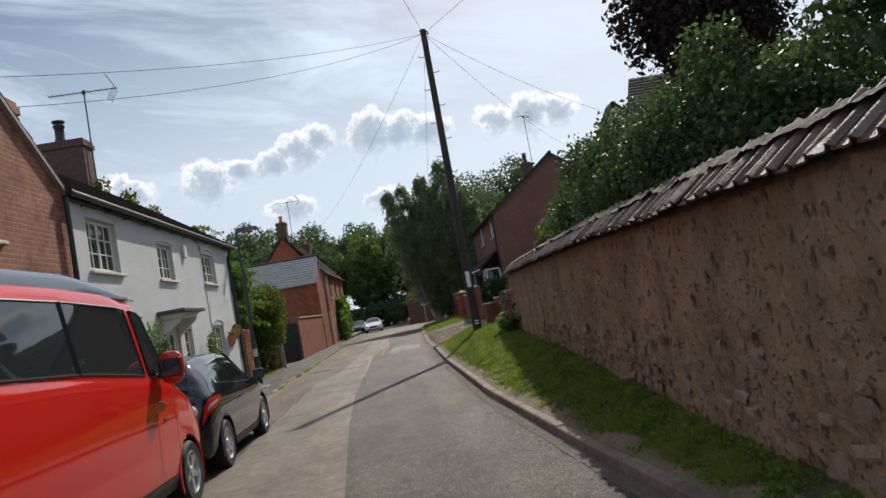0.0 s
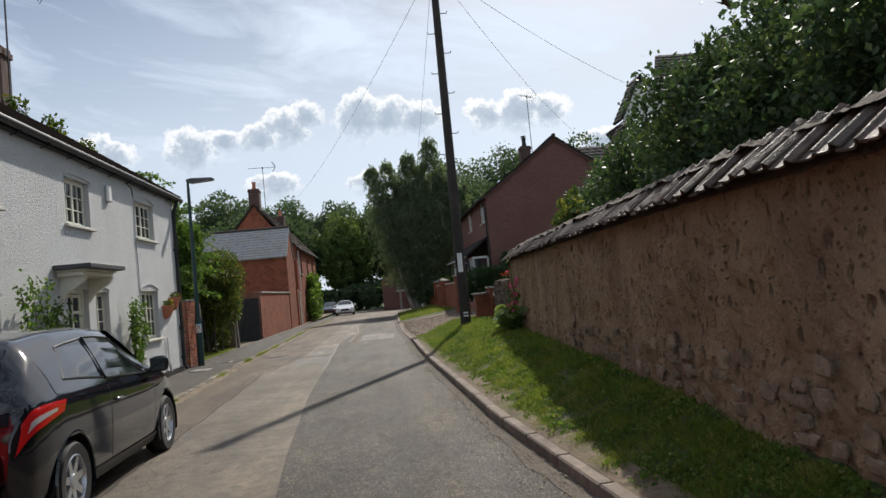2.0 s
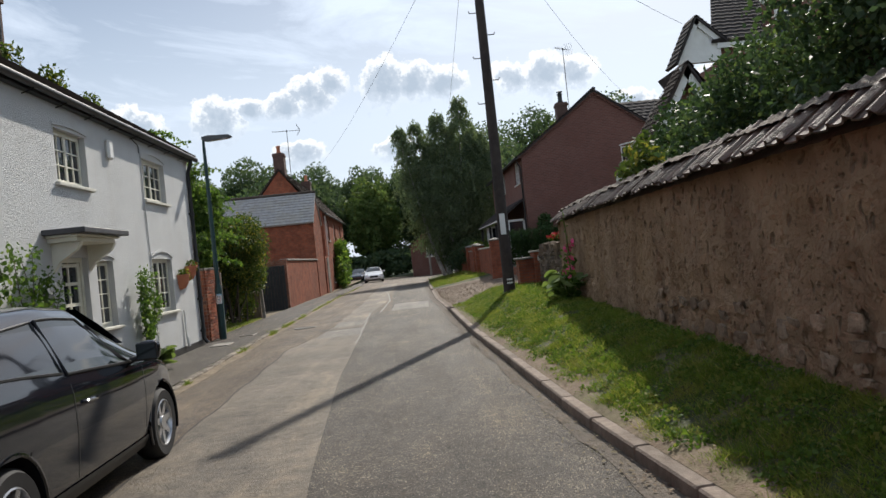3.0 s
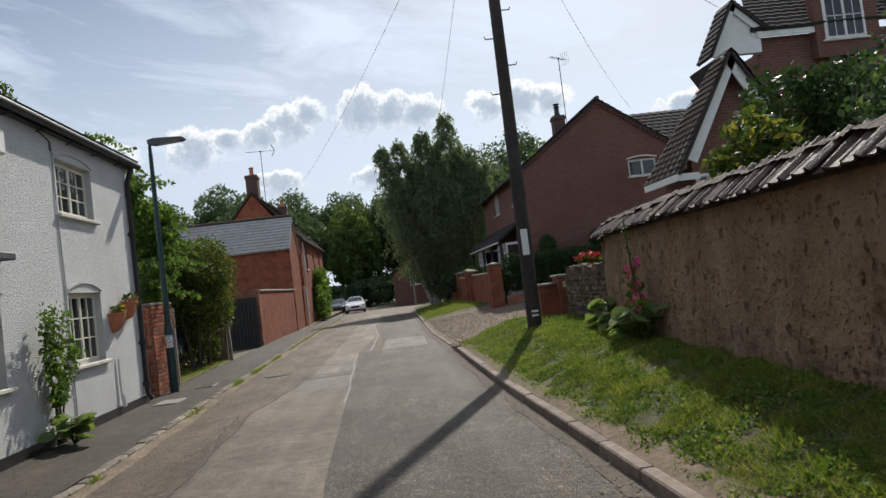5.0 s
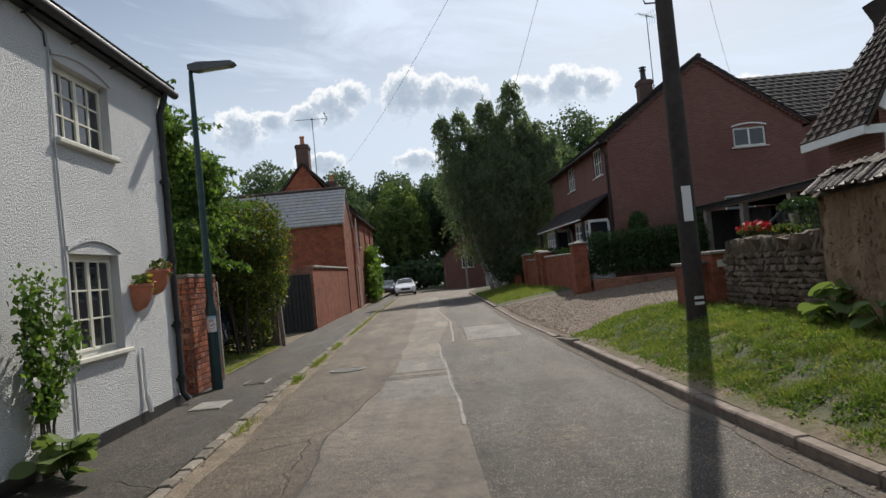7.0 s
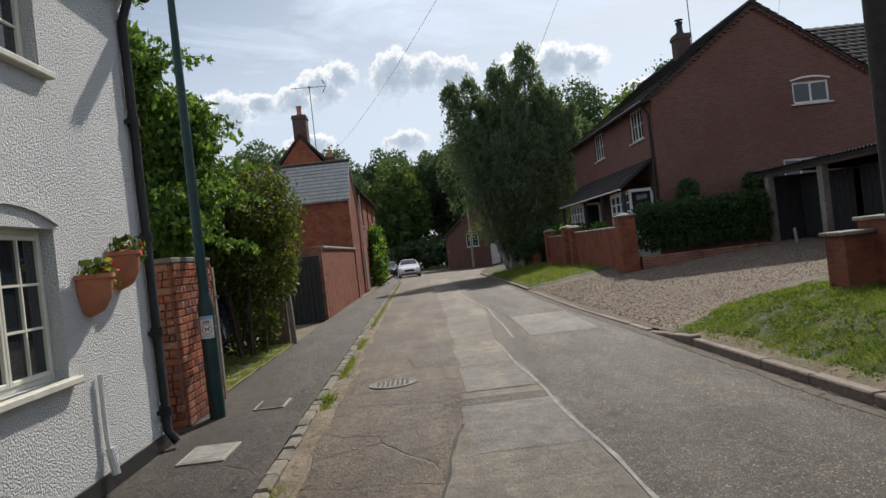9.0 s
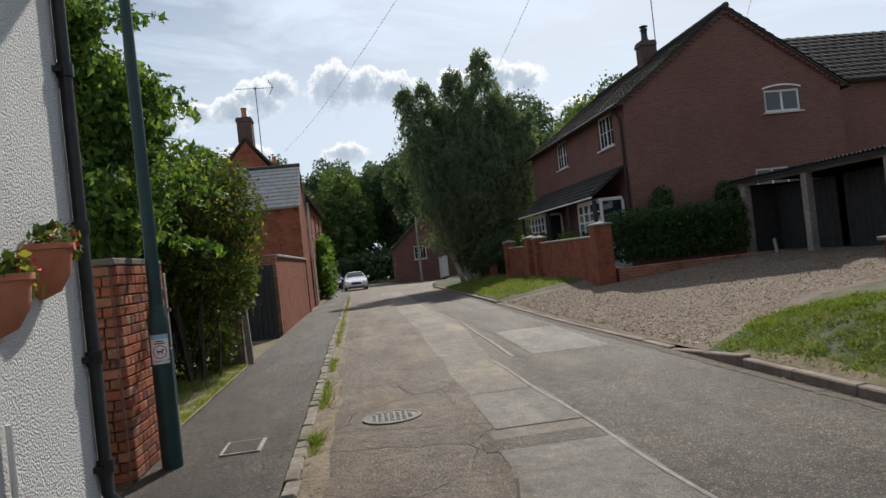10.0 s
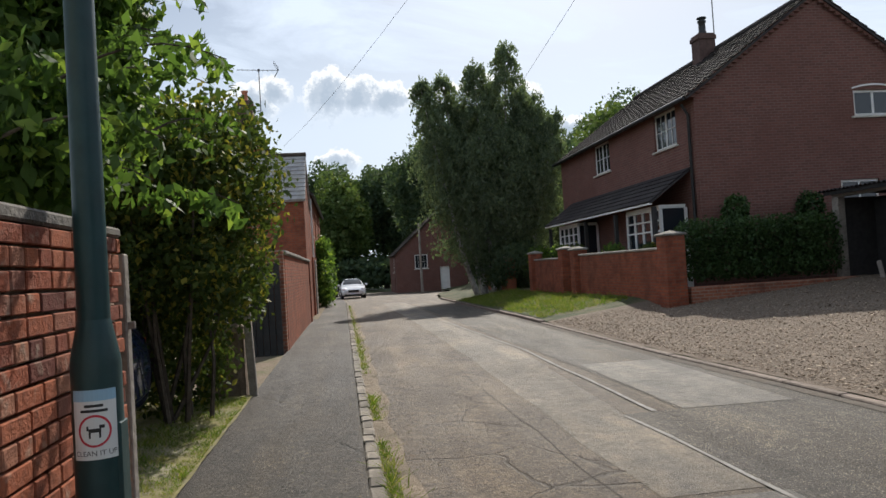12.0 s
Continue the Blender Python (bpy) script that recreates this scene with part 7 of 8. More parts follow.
VAN = ((-2.45, 0.35, 1.45, 2.12, 0.88, 0.80), (-2.38, 0.28, 1.60, 2.26, 0.94, 0.82), (-2.0, 0.24, 1.60, 2.32, 0.965, 0.83), (-0.6, 0.24, 1.52, 2.31, 0.97, 0.83), (0.4, 0.24, 1.42, 2.28, 0.97, 0.82), (0.95, 0.24, 1.36, 2.20, 0.97, 0.81),
       (1.30, 0.24, 1.30, 1.80, 0.965, 0.81), (1.5, 0.24, 1.24, 1.32, 0.955, 0.81), (1.85, 0.25, 1.10, 1.18, 0.94, 0.78), (2.2, 0.28, 0.88, 0.97, 0.89, 0.70), (2.40, 0.38, 0.64, 0.72, 0.76, 0.55))
SALOON = ((-2.3, 0.38, 0.70, 0.80, 0.70, 0.55), (-2.15, 0.25, 0.92, 1.0, 0.84, 0.66), (-1.6, 0.2, 0.97, 1.06, 0.89, 0.68), (-1.1, 0.19, 0.97, 1.30, 0.90, 0.60), (-0.5, 0.18, 0.96, 1.44, 0.90, 0.60), (0.1, 0.18, 0.95, 1.43, 0.90, 0.60),
          (0.6, 0.18, 0.94, 1.20, 0.90, 0.64), (1.0, 0.19, 0.93, 1.0, 0.90, 0.72), (1.6, 0.2, 0.85, 0.90, 0.88, 0.72), (2.1, 0.24, 0.70, 0.76, 0.82, 0.62), (2.3, 0.36, 0.55, 0.62, 0.70, 0.5))

build_car("black_hatchback", (-2.92, 11.68, 0.0), 1.2, "black small hatchback car parked half on the pavement", "car", "paint_black", HATCH, (-1.26, 1.30), 0.315, (0.365, 0.33),
          [((-0.42, 0.10), (0.62, 0.06), (0.16, 0.93), (-0.42, 0.95)), ((-1.22, 0.24), (-0.48, 0.12), (-0.48, 0.94), (-1.02, 0.86)), ((0.64, 0.06), (0.98, 0.03), (0.93, 0.16), (0.30, 0.85))],
          ((0.36, -0.92), (0.36, 0.92), (1.02, 0.98), (1.02, -0.98)), ((-1.52, -0.9), (-1.52, 0.9), (-1.87, 0.96), (-1.87, -0.96)), [(-0.44, 0.10, 0.98), (0.86, 0.14, 0.95)],
          flank_lamp=(((-1.96, 0.72), (-1.44, 0.84), (-1.38, 0.94), (-1.92, 0.95)), ((-1.90, 0.80), (-1.56, 0.86), (-1.54, 0.89), (-1.87, 0.865))),
          head=[(1.60, 0.66, 0.74, 0.14, 0.26, 0.08, (-14, 0, 20), "clear_lens")], mirror=(0.72, 1.02, 1.0))
build_car("red_camper_van", (-2.90, 7.08, 0.0), 0.5, "bright red camper van with a grey pop-top roof", "van", "paint_red", VAN, (-1.40, 1.55), 0.335, (0.39, 0.345),
          [((-2.25, 0.05), (-0.72, 0.05), (-0.72, 0.86), (-2.25, 0.86)), ((-0.69, 0.05), (0.62, 0.05), (0.56, 0.86), (-0.69, 0.86)), ((0.74, 0.05), (1.42, 0.06), (1.02, 0.88), (0.70, 0.88))],
          ((1.0, -0.9), (1.0, 0.9), (1.52, 0.95), (1.52, -0.95)), None, [(0.67, 0.08, 1.0), (1.22, 0.35, 0.95)],
          tail=[(-2.38, 0.86, 1.2, 0.06, 0.08, 0.22, (0, 0, 0), "red_lens")], head=[(2.15, 0.76, 0.88, 0.14, 0.16, 0.10, (-10, 0, 20), "clear_lens")],
          roof_box=(-2.25, 1.05, 2.16, 2.43, 0.78), spokes=5, mirror=(0.98, 1.46, 1.25))
part("fuel_cap", Geo().lathe([(0, 0.008), (0.016, 0.008), (0.018, 0)], 14, pose(0.972, 0.86, 0.98, 0, 90, 0)), M["black_plastic"], bpy.data.objects["red_camper_van"])
build_car("white_saloon", (-3.35, 75.5, road_z(75.5)), 182, "white saloon car facing up the lane, parked far off", "car", "paint_white", SALOON, (-1.35, 1.38), 0.32, (0.37, 0.34),
          [((-0.5, 0.1), (0.55, 0.06), (0.05, 0.92), (-0.5, 0.94)), ((-1.2, 0.15), (-0.55, 0.1), (-0.55, 0.94), (-0.85, 0.8))], ((0.2, -0.92), (0.2, 0.92), (0.92, 0.98), (0.92, -0.98)), ((-0.7, -0.85), (-0.7, 0.85), (-1.5, 0.9), (-1.5, -0.9)), [(-0.5, 0.1, 0.98)],
          head=[(2.05, 0.62, 0.70, 0.17, 0.16, 0.07, (-10, 0, 20), "clear_lens")], mirror=(0.7, 1.0, 1.0))
part("grille", Geo().box((-0.38, 2.24, 0.48), (0.38, 2.31, 0.66), None, 0.02).box((-0.6, 2.2, 0.28), (0.6, 2.29, 0.40), None, 0.02), M["black_plastic"], bpy.data.objects["white_saloon"])
build_car("dark_parked_car", (-5.2, 82.0, road_z(82)), 175, "dark car parked behind the white one", "car", "paint_black", SALOON, (-1.35, 1.38), 0.32, (0.37, 0.34),
          [((-0.5, 0.1), (0.55, 0.06), (0.05, 0.92), (-0.5, 0.94))], ((0.2, -0.92), (0.2, 0.92), (0.92, 0.98), (0.92, -0.98)), None, [(-0.5, 0.1, 0.98)], head=[(2.05, 0.62, 0.70, 0.17, 0.16, 0.07, (-10, 0, 20), "clear_lens")])
build_car("blue_parked_car", (-7.70, 28.95, 0.10), 86, "dark blue car parked in the shaded yard", "car", "paint_blue", HATCH, (-1.26, 1.30), 0.315, (0.365, 0.33),
          [((-0.42, 0.10), (0.62, 0.06), (0.16, 0.93), (-0.42, 0.95))], ((0.36, -0.92), (0.36, 0.92), (1.02, 0.98), (1.02, -0.98)), ((-1.50, -0.85), (-1.50, 0.85), (-1.86, 0.9), (-1.86, -0.9)), [(-0.44, 0.10, 0.98)],
          tail=[(-1.74, 0.72, 0.90, 0.16, 0.2, 0.12, (10, 0, -16), "red_lens")], plate=False)

# ---- trees, hedges and plants ----
R = np.random.default_rng


def shrub(name, blobs, n, leaf, mat, label, seed, category="shrub", droop=0.3, long=1.7, shell=0.45, stems=6, stem_r=0.018):
    """A bush: stems from the ground into its clumps, and its leaves."""
    rng = R(seed)
    b = np.array(blobs, float)
    foot = (float(b[:, 0].mean()), float(b[:, 1].mean()), float((b[:, 2] - b[:, 5]).min()))
    t = base(name, foot, label, category)
    o = np.array(foot)
    for k in rng.choice(len(b), min(stems, len(b)), replace=False):
        e = b[k, :3] - o
        s = np.array((rng.normal() * 0.15, rng.normal() * 0.15, 0))
        part("stem", Geo().tube([s, (s + e) / 2 + rng.normal(size=3) * 0.08, e], [stem_r, stem_r * 0.7, stem_r * 0.3], 5), M["bark"], t)
    pts = blob_points(n, blobs, rng, shell) - o
    pts = pts[pts[:, 2] > 0.0]
    part("foliage", quads_mesh("foliage", leaf_quads(pts, leaf, rng, droop, long), mat), None, t)
    return t


def sprays(t, o, starts, length, leaf, mat, rng, arch=0.5, pairs=7):
    """Arching shoots with paired leaflets."""
    quads = []
    for p, d in starts:
        p, d = np.array(p, float), np.array(d, float)
        d /= np.linalg.norm(d)
        L = length * (0.7 + 0.6 * rng.random())
        pts = [p + d * L * f + np.array((0, 0, -arch * L * f * f)) for f in np.linspace(0, 1, 6)]
        part("shoot", Geo().tube([q - o for q in pts], [0.010, 0.008, 0.006, 0.005, 0.004, 0.003], 5), M["bark"], t)
        for f in np.linspace(0.15, 1, pairs * 2):
            c = p + d * L * f + np.array((0, 0, -arch * L * f * f))
            out = np.cross(d, (0, 0, 1)) * (0.5 if rng.random() < 0.5 else -0.5) + rng.normal(size=3) * 0.35 + (0, 0, -0.35)
            out /= np.linalg.norm(out)
            for k in range(6):
                q = c + out * leaf * (0.7 + 0.62 * k) + rng.normal(size=3) * 0.012
                quads.append(q)
    q = np.array(quads) - o
    part("shoot_leaves", quads_mesh("shoot_leaves", leaf_quads(q, leaf, rng, 0.5, 2.1), mat), None, t)


def left_shrubs():
    rng = R(5)
    blobs = [(-5.75, 26.6, 2.6, 0.5, 0.7, 0.9), (-5.65, 26.8, 3.6, 0.55, 0.7, 0.8), (-5.9, 26.4, 4.5, 0.5, 0.6, 0.6), (-6.4, 26.6, 4.9, 0.7, 0.7, 0.6), (-5.5, 27.2, 2.9, 0.5, 0.7, 0.8),
             (-6.6, 25.8, 5.1, 0.5, 0.5, 0.45), (-5.35, 27.3, 3.7, 0.4, 0.5, 0.6), (-5.25, 25.9, 2.35, 0.35, 0.5, 0.45), (-6.0, 27.5, 1.6, 0.5, 0.6, 0.9)]
    t = shrub("climbing_ash_shrub", blobs, 52000, 0.044, M["leaf_near"], "tall leafy shrub with arching ash-like shoots behind brick wall", 31, "shrub", 0.45, 2.0, 0.3, 9, 0.03)
    o = np.array(t.location)
    starts = []
    for k in range(60):
        b = blobs[rng.integers(0, 8)]
        p = np.array(b[:3]) + rng.normal(size=3) * 0.25
        starts.append((p, (0.55 + 0.5 * rng.random(), -0.5 + 0.9 * rng.random(), 0.35 + 0.5 * rng.random())))
    sprays(t, o, starts, 0.85, 0.042, M["leaf_near"], rng)
    rng = R(6)
    blobs = crowd(rng, (-5.75, 29.9, 2.35), (1.2, 1.6, 1.25), 26, 0.36)
    blobs += [(-4.85, 30.1, 2.6, 0.6, 0.8, 0.75), (-5.0, 29.8, 3.1, 0.6, 0.8, 0.5), (-4.95, 30.5, 1.9, 0.5, 0.7, 0.7), (-4.95, 30.9, 1.5, 0.35, 0.5, 0.6), (-5.2, 29.9, 2.8, 0.5, 0.7, 0.5), (-6.6, 31.0, 0.8, 1.0, 0.7, 0.9), (-5.9, 31.2, 0.7, 0.7, 0.6, 0.8), (-7.6, 31.0, 0.8, 0.9, 0.7, 0.9), (-6.2, 30.6, 1.5, 0.9, 0.8, 0.7), (-6.0, 29.2, 3.2, 0.7, 0.9, 0.45), (-5.45, 30.9, 0.75, 0.40, 0.45, 0.75), (-5.9, 30.4, 0.9, 0.5, 0.6, 0.8), (-6.4, 30.3, 1.0, 0.6, 0.6, 0.8), (-5.3, 30.4, 1.5, 0.45, 0.6, 0.6)]
    shrub("yard_bush", blobs, 58000, 0.044, M["leaf_gold"], "dense rounded bush with yellowing tips overhanging the yard", 32, "bush", 0.35, 1.6, 0.35, 10, 0.03)
    shrub("yard_bush", crowd(R(7), (-8.2, 32.5, 2.4), (2.6, 1.6, 2.2), 18, 0.4), 9000, 0.10, M["leaf_ivy"], "dark dense bush that closes the back of the yard", 33, "bush")
    tree("garden_tree", (-9.6, 25.4, -0.02), "small garden tree rising behind the cottage roof", 0.09, 4.0, crowd(R(9), (-9.6, 25.4, 4.9), (1.5, 1.2, 1.7), 14, 0.36), 3500, 0.09, M["leaf_gold"], M["bark"], 34)
    shrub("sprig", [(-6.9, 22.0, 6.15, 0.25, 0.5, 0.3), (-6.6, 23.0, 5.85, 0.25, 0.4, 0.28), (-7.2, 20.9, 6.4, 0.25, 0.4, 0.25)], 420, 0.06, M["leaf_gold"], "leafy sprigs of a climber above the roof edge", 35, "climber", 0.2, 1.7, 0.1)
    shrub("wall_ivy", [(-4.85, 59.0, 1.2, 0.45, 1.2, 1.3), (-4.8, 60.5, 1.4, 0.6, 1.2, 1.6), (-4.8, 61.6, 2.6, 0.5, 0.9, 1.0), (-4.9, 59.8, 2.7, 0.4, 0.9, 0.9)], 5500, 0.10, M["leaf_near"], "thick climber covering the farmhouse front", 36, "climber")


def cottage_roses():
    for seed, (y0, z0, z1, w, off) in enumerate(((16.15, 0.1, 2.35, 0.55, 0.12), (19.95, 0.1, 2.0, 0.58, 0.14))):
        rng = R(40 + seed)
        t = base("climbing_rose", (-4.70, y0, 0.05), "climbing rose with pale blossoms trained on the white wall", "climber")
        o = np.array((-4.70, y0, 0.05))
        quads = []
        for k in range(9):
            a = rng.normal() * w * 0.7
            h = z0 + (z1 - z0) * (0.55 + 0.45 * rng.random())
            pts = [(0, 0.03 * k - 0.12, 0), (0.02, a * 0.25, h * 0.35), (0.05 + 0.05 * rng.random(), a * 0.7, h * 0.7), (0.05 + off * rng.random(), a, h)]
            part("cane", Geo().tube(pts, [0.012, 0.010, 0.007, 0.004], 5), M["bark"], t)
            for f in rng.random(42) ** 0.75:
                i = min(2, int(f * 3))
                g = f * 3 - i
                c = np.array(pts[i]) * (1 - g) + np.array(pts[i + 1]) * g
                quads += [c + rng.normal(size=3) * (0.035, 0.085, 0.07) for _ in range(6)]
        q = np.array(quads)
        q = q[q[:, 2] > 0.5]
        q[:, 0] = np.abs(q[:, 0]) + 0.01
        part("leaves", quads_mesh("leaves", leaf_quads(q, 0.038, rng, 0.3, 1.5), M["leaf_near"]), None, t)
        for k in range(5):
            c = q[rng.integers(0, len(q))]
            g = Geo()
            for j in range(3):
                g.lathe([(0.0, -0.01), (0.02 + 0.012 * j, 0.0 + 0.006 * j), (0.028 + 0.012 * j, 0.02), (0.022 + 0.012 * j, 0.028)], 9, pose(c[0] + 0.05, c[1], c[2], 0, 70, 0))
            part("blossom", g, M["petal_white"], t, smooth=True)
    for seed, (x, y, z, s, label) in enumerate(((-4.46, 19.75, 0.05, 0.33, "clump of broad-leaved plants at the foot of the wall"),)):
        broad_plant(x, y, z, s, label, 50 + seed)


def broad_plant(x, y, z, s, label, seed, n=26):
    rng = R(seed)
    t = base("broad_leaved_plant", (x, y, z), label, "plant")
    for k in range(n):
        a, r = rng.random() * 2 * math.pi, s * (0.25 + 0.8 * rng.random())
        h = s * (0.35 + 0.8 * rng.random())
        size = s * (0.30 + 0.2 * rng.random())
        tilt = rng.normal() * 18
        g = Geo()
        m = pose(r * math.cos(a), r * math.sin(a), h, 20 * math.sin(a) + tilt, -20 * math.cos(a), math.degrees(a))
        def fn(u, v):
            w = math.sin(math.pi * min(0.97, u * 0.92 + 0.05)) ** 0.6
            return tuple(m @ Vector((size * (u - 0.5) * 1.9, size * w * (v - 0.5) * 1.7, size * (0.22 * abs(v - 0.5) - 0.5 * (u - 0.4) ** 2))))
        g.grid(6, 4, fn)
        part("leaf", g, M["leaf_mallow"], t, smooth=True)
        part("stalk", Geo().tube([(0, 0, 0), (r * 0.6 * math.cos(a), r * 0.6 * math.sin(a), h * 0.7), (r * math.cos(a), r * math.sin(a), h)], 0.006, 5), M["leaf_near"], t)
    return t


def hollyhock(x, y, h, seed):
    rng = R(seed)
    z = right_z(x, y)
    t = base("hollyhock", (x, y, z), "pink hollyhock in flower beside the earth wall", "flower", "hollyhocks")
    lean = rng.normal(size=2) * 0.06
    top = (lean[0] - 0.05, lean[1], h)
    part("stem", Geo().tube([(0, 0, 0), (lean[0] * 0.4, lean[1] * 0.4, h * 0.5), top], [0.016, 0.012, 0.006], 6), M["leaf_near"], t)
    for k in range(11):
        f = 0.30 + 0.64 * k / 10
        a = rng.random() * 6.28
        c = (top[0] * f + 0.05 * math.cos(a), top[1] * f + 0.05 * math.sin(a), h * f)
        if f < 0.82 and k in (2, 4, 5):
            fl = new("flower")
            fl.parent = t
            for p in range(5):
                m = pose(*c, 0, 0, math.degrees(a)) @ pose(0, 0, 0, 72 * p, 0, 0) @ pose(0.03, 0, 0.03, 0, 25, 0)
                part("petal", Geo().grid(3, 3, lambda u, v: tuple(m @ Vector((0.02 * u * u, 0.062 * (v - 0.5) * (0.5 + u), 0.06 * u)))), M["petal_pink"], fl, smooth=True)
        else:
            part("bud", Geo().lathe([(0.0, -0.02), (0.016, -0.008), (0.016, 0.008), (0.0, 0.02)], 7, pose(*c)), M["leaf_near"], t, smooth=True)
    pts = np.array([(top[0] * f + rng.normal() * 0.09, top[1] * f + rng.normal() * 0.09, h * f) for f in rng.random(50) * 0.6])
    part("leaves", quads_mesh("leaves", leaf_quads(pts, 0.085, rng, 0.3, 1.2), M["leaf_near"]), None, t)


def right_plants():
    rng = R(11)
    blobs = []
    for y in np.arange(6.6, 15.2, 0.55):
        top = float(np.interp(y, (6.6, 9.5, 12, 13.5, 15, 16.2), (3.2, 3.45, 3.45, 3.2, 2.75, 2.35)))
        for k in range(4):
            z = 1.3 + (top - 1.55) * (k + rng.random() * 0.7) / 3.5
            blobs.append((4.1 + rng.normal() * 0.15 + 0.3 * (k == 0), y + rng.normal() * 0.15, z, 0.62, 0.55, 0.5))
    blobs += [(3.9, 7.6, 3.55, 0.35, 0.4, 0.35), (4.0, 11.4, 3.55, 0.3, 0.35, 0.3), (4.9, 12.0, 3.4, 0.8, 0.8, 0.7), (5.0, 10.0, 3.1, 0.8, 0.9, 0.7), (4.8, 15.2, 3.1, 0.6, 0.8, 0.6)]
    shrub("garden_hedge", blobs, 140000, 0.037, M["leaf_hedge"], "tall glossy evergreen hedge growing over the earth wall", 61, "hedge", 0.2, 1.7, 0.45, 14, 0.03)
    shrub("lilac_bush", [(4.05, 17.6, 2.72, 0.25, 0.40, 0.40), (4.1, 18.3, 2.55, 0.25, 0.45, 0.30), (4.0, 17.1, 2.55, 0.28, 0.40, 0.35), (4.1, 17.7, 1.6, 0.25, 0.5, 0.8)], 2600, 0.055, M["leaf_gold"], "bright green young shrub above the wall", 62, "shrub", 0.0, 2.2, 0.12)
    shrub("ivy_mound", crowd(R(12), (5.6, 18.7, 2.75), (1.0, 1.3, 1.05), 14, 0.4) + [(5.6, 18.7, 1.3, 0.8, 1.0, 0.9)], 11000, 0.052, M["leaf_ivy"], "dark ivy-clad mound in the garden behind the wall", 59, "climber")
    tree("copper_beech", (6.9, 14.2, 0.5), "dark purple-leaved tree behind the wall", 0.2, 5.0, crowd(R(13), (6.85, 14.0, 6.5), (1.6, 1.8, 3.3), 34, 0.34), 44000, 0.075, M["copper_beech"], M["bark"], 63, 0.2, 1.4, 10)
    blobs = crowd(R(14), (6.95, 7.6, 5.7), (2.3, 2.5, 3.7), 44, 0.36) + crowd(R(15), (5.6, 4.2, 4.6), (1.6, 2.6, 2.2), 16, 0.4) + [(4.2, 7.0, 2.7, 0.5, 0.6, 0.6)]
    tree("dark_evergreen", (6.8, 7.6, 0.5), "large dark evergreen tree overhanging the wall", 0.25, 5.0, blobs, 66000, 0.08, M["leaf_ivy"], M["bark"], 64, 0.3, 1.7, 12)
    for k, (x, y, h) in enumerate(((3.14, 19.4, 1.62), (3.05, 18.9, 0.85))):
        hollyhock(x, y, h, 70 + k)
    broad_plant(2.95, 18.9, right_z(2.95, 18.9), 0.36, "broad-leaved plant on the verge under hollyhocks", 80, 24)
    broad_plant(3.28, 21.3, right_z(3.28, 21.3), 0.36, "broad-leaved plant on the verge under hollyhocks", 81, 22)
    broad_plant(3.15, 20.3, right_z(3.15, 20.3), 0.26, "broad-leaved plant on the verge under hollyhocks", 82, 14)
    t = shrub("red_geraniums", [(4.15, 25.0, 1.70, 0.30, 0.20, 0.10), (4.6, 24.8, 1.68, 0.3, 0.2, 0.08)], 700, 0.045, M["leaf_gold"], "red geraniums spilling over the stone wall", 65, "flowers", 0.1, 1.2, 0.2)
    o = np.array(t.location)
    q = blob_points(150, [(4.15, 25.0, 1.76, 0.30, 0.22, 0.09)], R(66), 0.5) - o
    part("blossom", quads_mesh("blossom", leaf_quads(q, 0.06, R(67), 0.0, 1.0), M["petal_red"]), None, t)
    t = base("wooden_arbour", (0, 0, 0), "dark timber arbour covered with a pale climber", "arbour")
    for p, q in (((4.3, 26.3, 1.2), (5.3, 26.3, 2.05)), ((5.3, 26.3, 2.05), (9.0, 26.0, 2.2)), ((5.3, 26.3, 0.5), (5.3, 26.3, 2.05))):
        part("beam", Geo().tube([p, q], 0.03, 6), M["dark_wood"], t)
    shrub("arbour_climber", [(5.6, 26.3, 2.1, 0.4, 0.25, 0.14), (6.4, 26.3, 2.15, 0.5, 0.25, 0.16), (7.3, 26.2, 2.2, 0.6, 0.3, 0.16), (6.4, 26.6, 1.4, 1.2, 0.3, 0.7)], 3200, 0.05, M["leaf_ivy"], "dark climber over the timber arbour", 68, "climber")
    # house hedge and its clipped balls
    rng = R(16)
    blobs = [(4.95 + 0.45 * i, 39.05 + rng.normal() * 0.05, 1.15 + 0.45 * j, 0.42, 0.5, 0.36) for i in range(9) for j in range(3)]
    shrub("privet_hedge", blobs, 26000, 0.045, M["leaf_ivy"], "clipped dark hedge before the brick house", 69, "hedge", 0.1, 1.5, 0.5, 6)
    for x in (6.75, 8.95):
        shrub("clipped_bush", [(x, 40.1, 2.62, 0.36, 0.36, 0.42), (x, 40.1, 1.9, 0.2, 0.2, 0.4)], 1500, 0.06, M["leaf_ivy"], "round clipped bush against the brick gable", 90 + int(x), "bush", 0.1, 1.5, 0.6)
    for k, (x, y, z, s) in enumerate(((4.6, 43.6, 1.75, 0.5), (4.5, 47.2, 1.8, 0.7), (4.45, 48.6, 1.9, 0.6), (4.7, 41.0, 1.7, 0.4), (4.6, 52.2, 1.9, 0.8))):
        shrub("garden_shrub", [(x, y, z, s * 0.7, s, s * 0.5), (x + 0.2, y + 0.3, z - 0.5, s, s, s)], 1500, 0.055, M["leaf_gold"] if k % 2 else M["leaf_near"], "loose garden shrub above the front wall", 100 + k, "shrub", 0.1, 2.2, 0.2)
    # birches: several leaning stems, each with a feathery spire
    rng = R(18)
    o = np.array((3.6, 56.5, 0.0))
    blobs, shoots = [], []
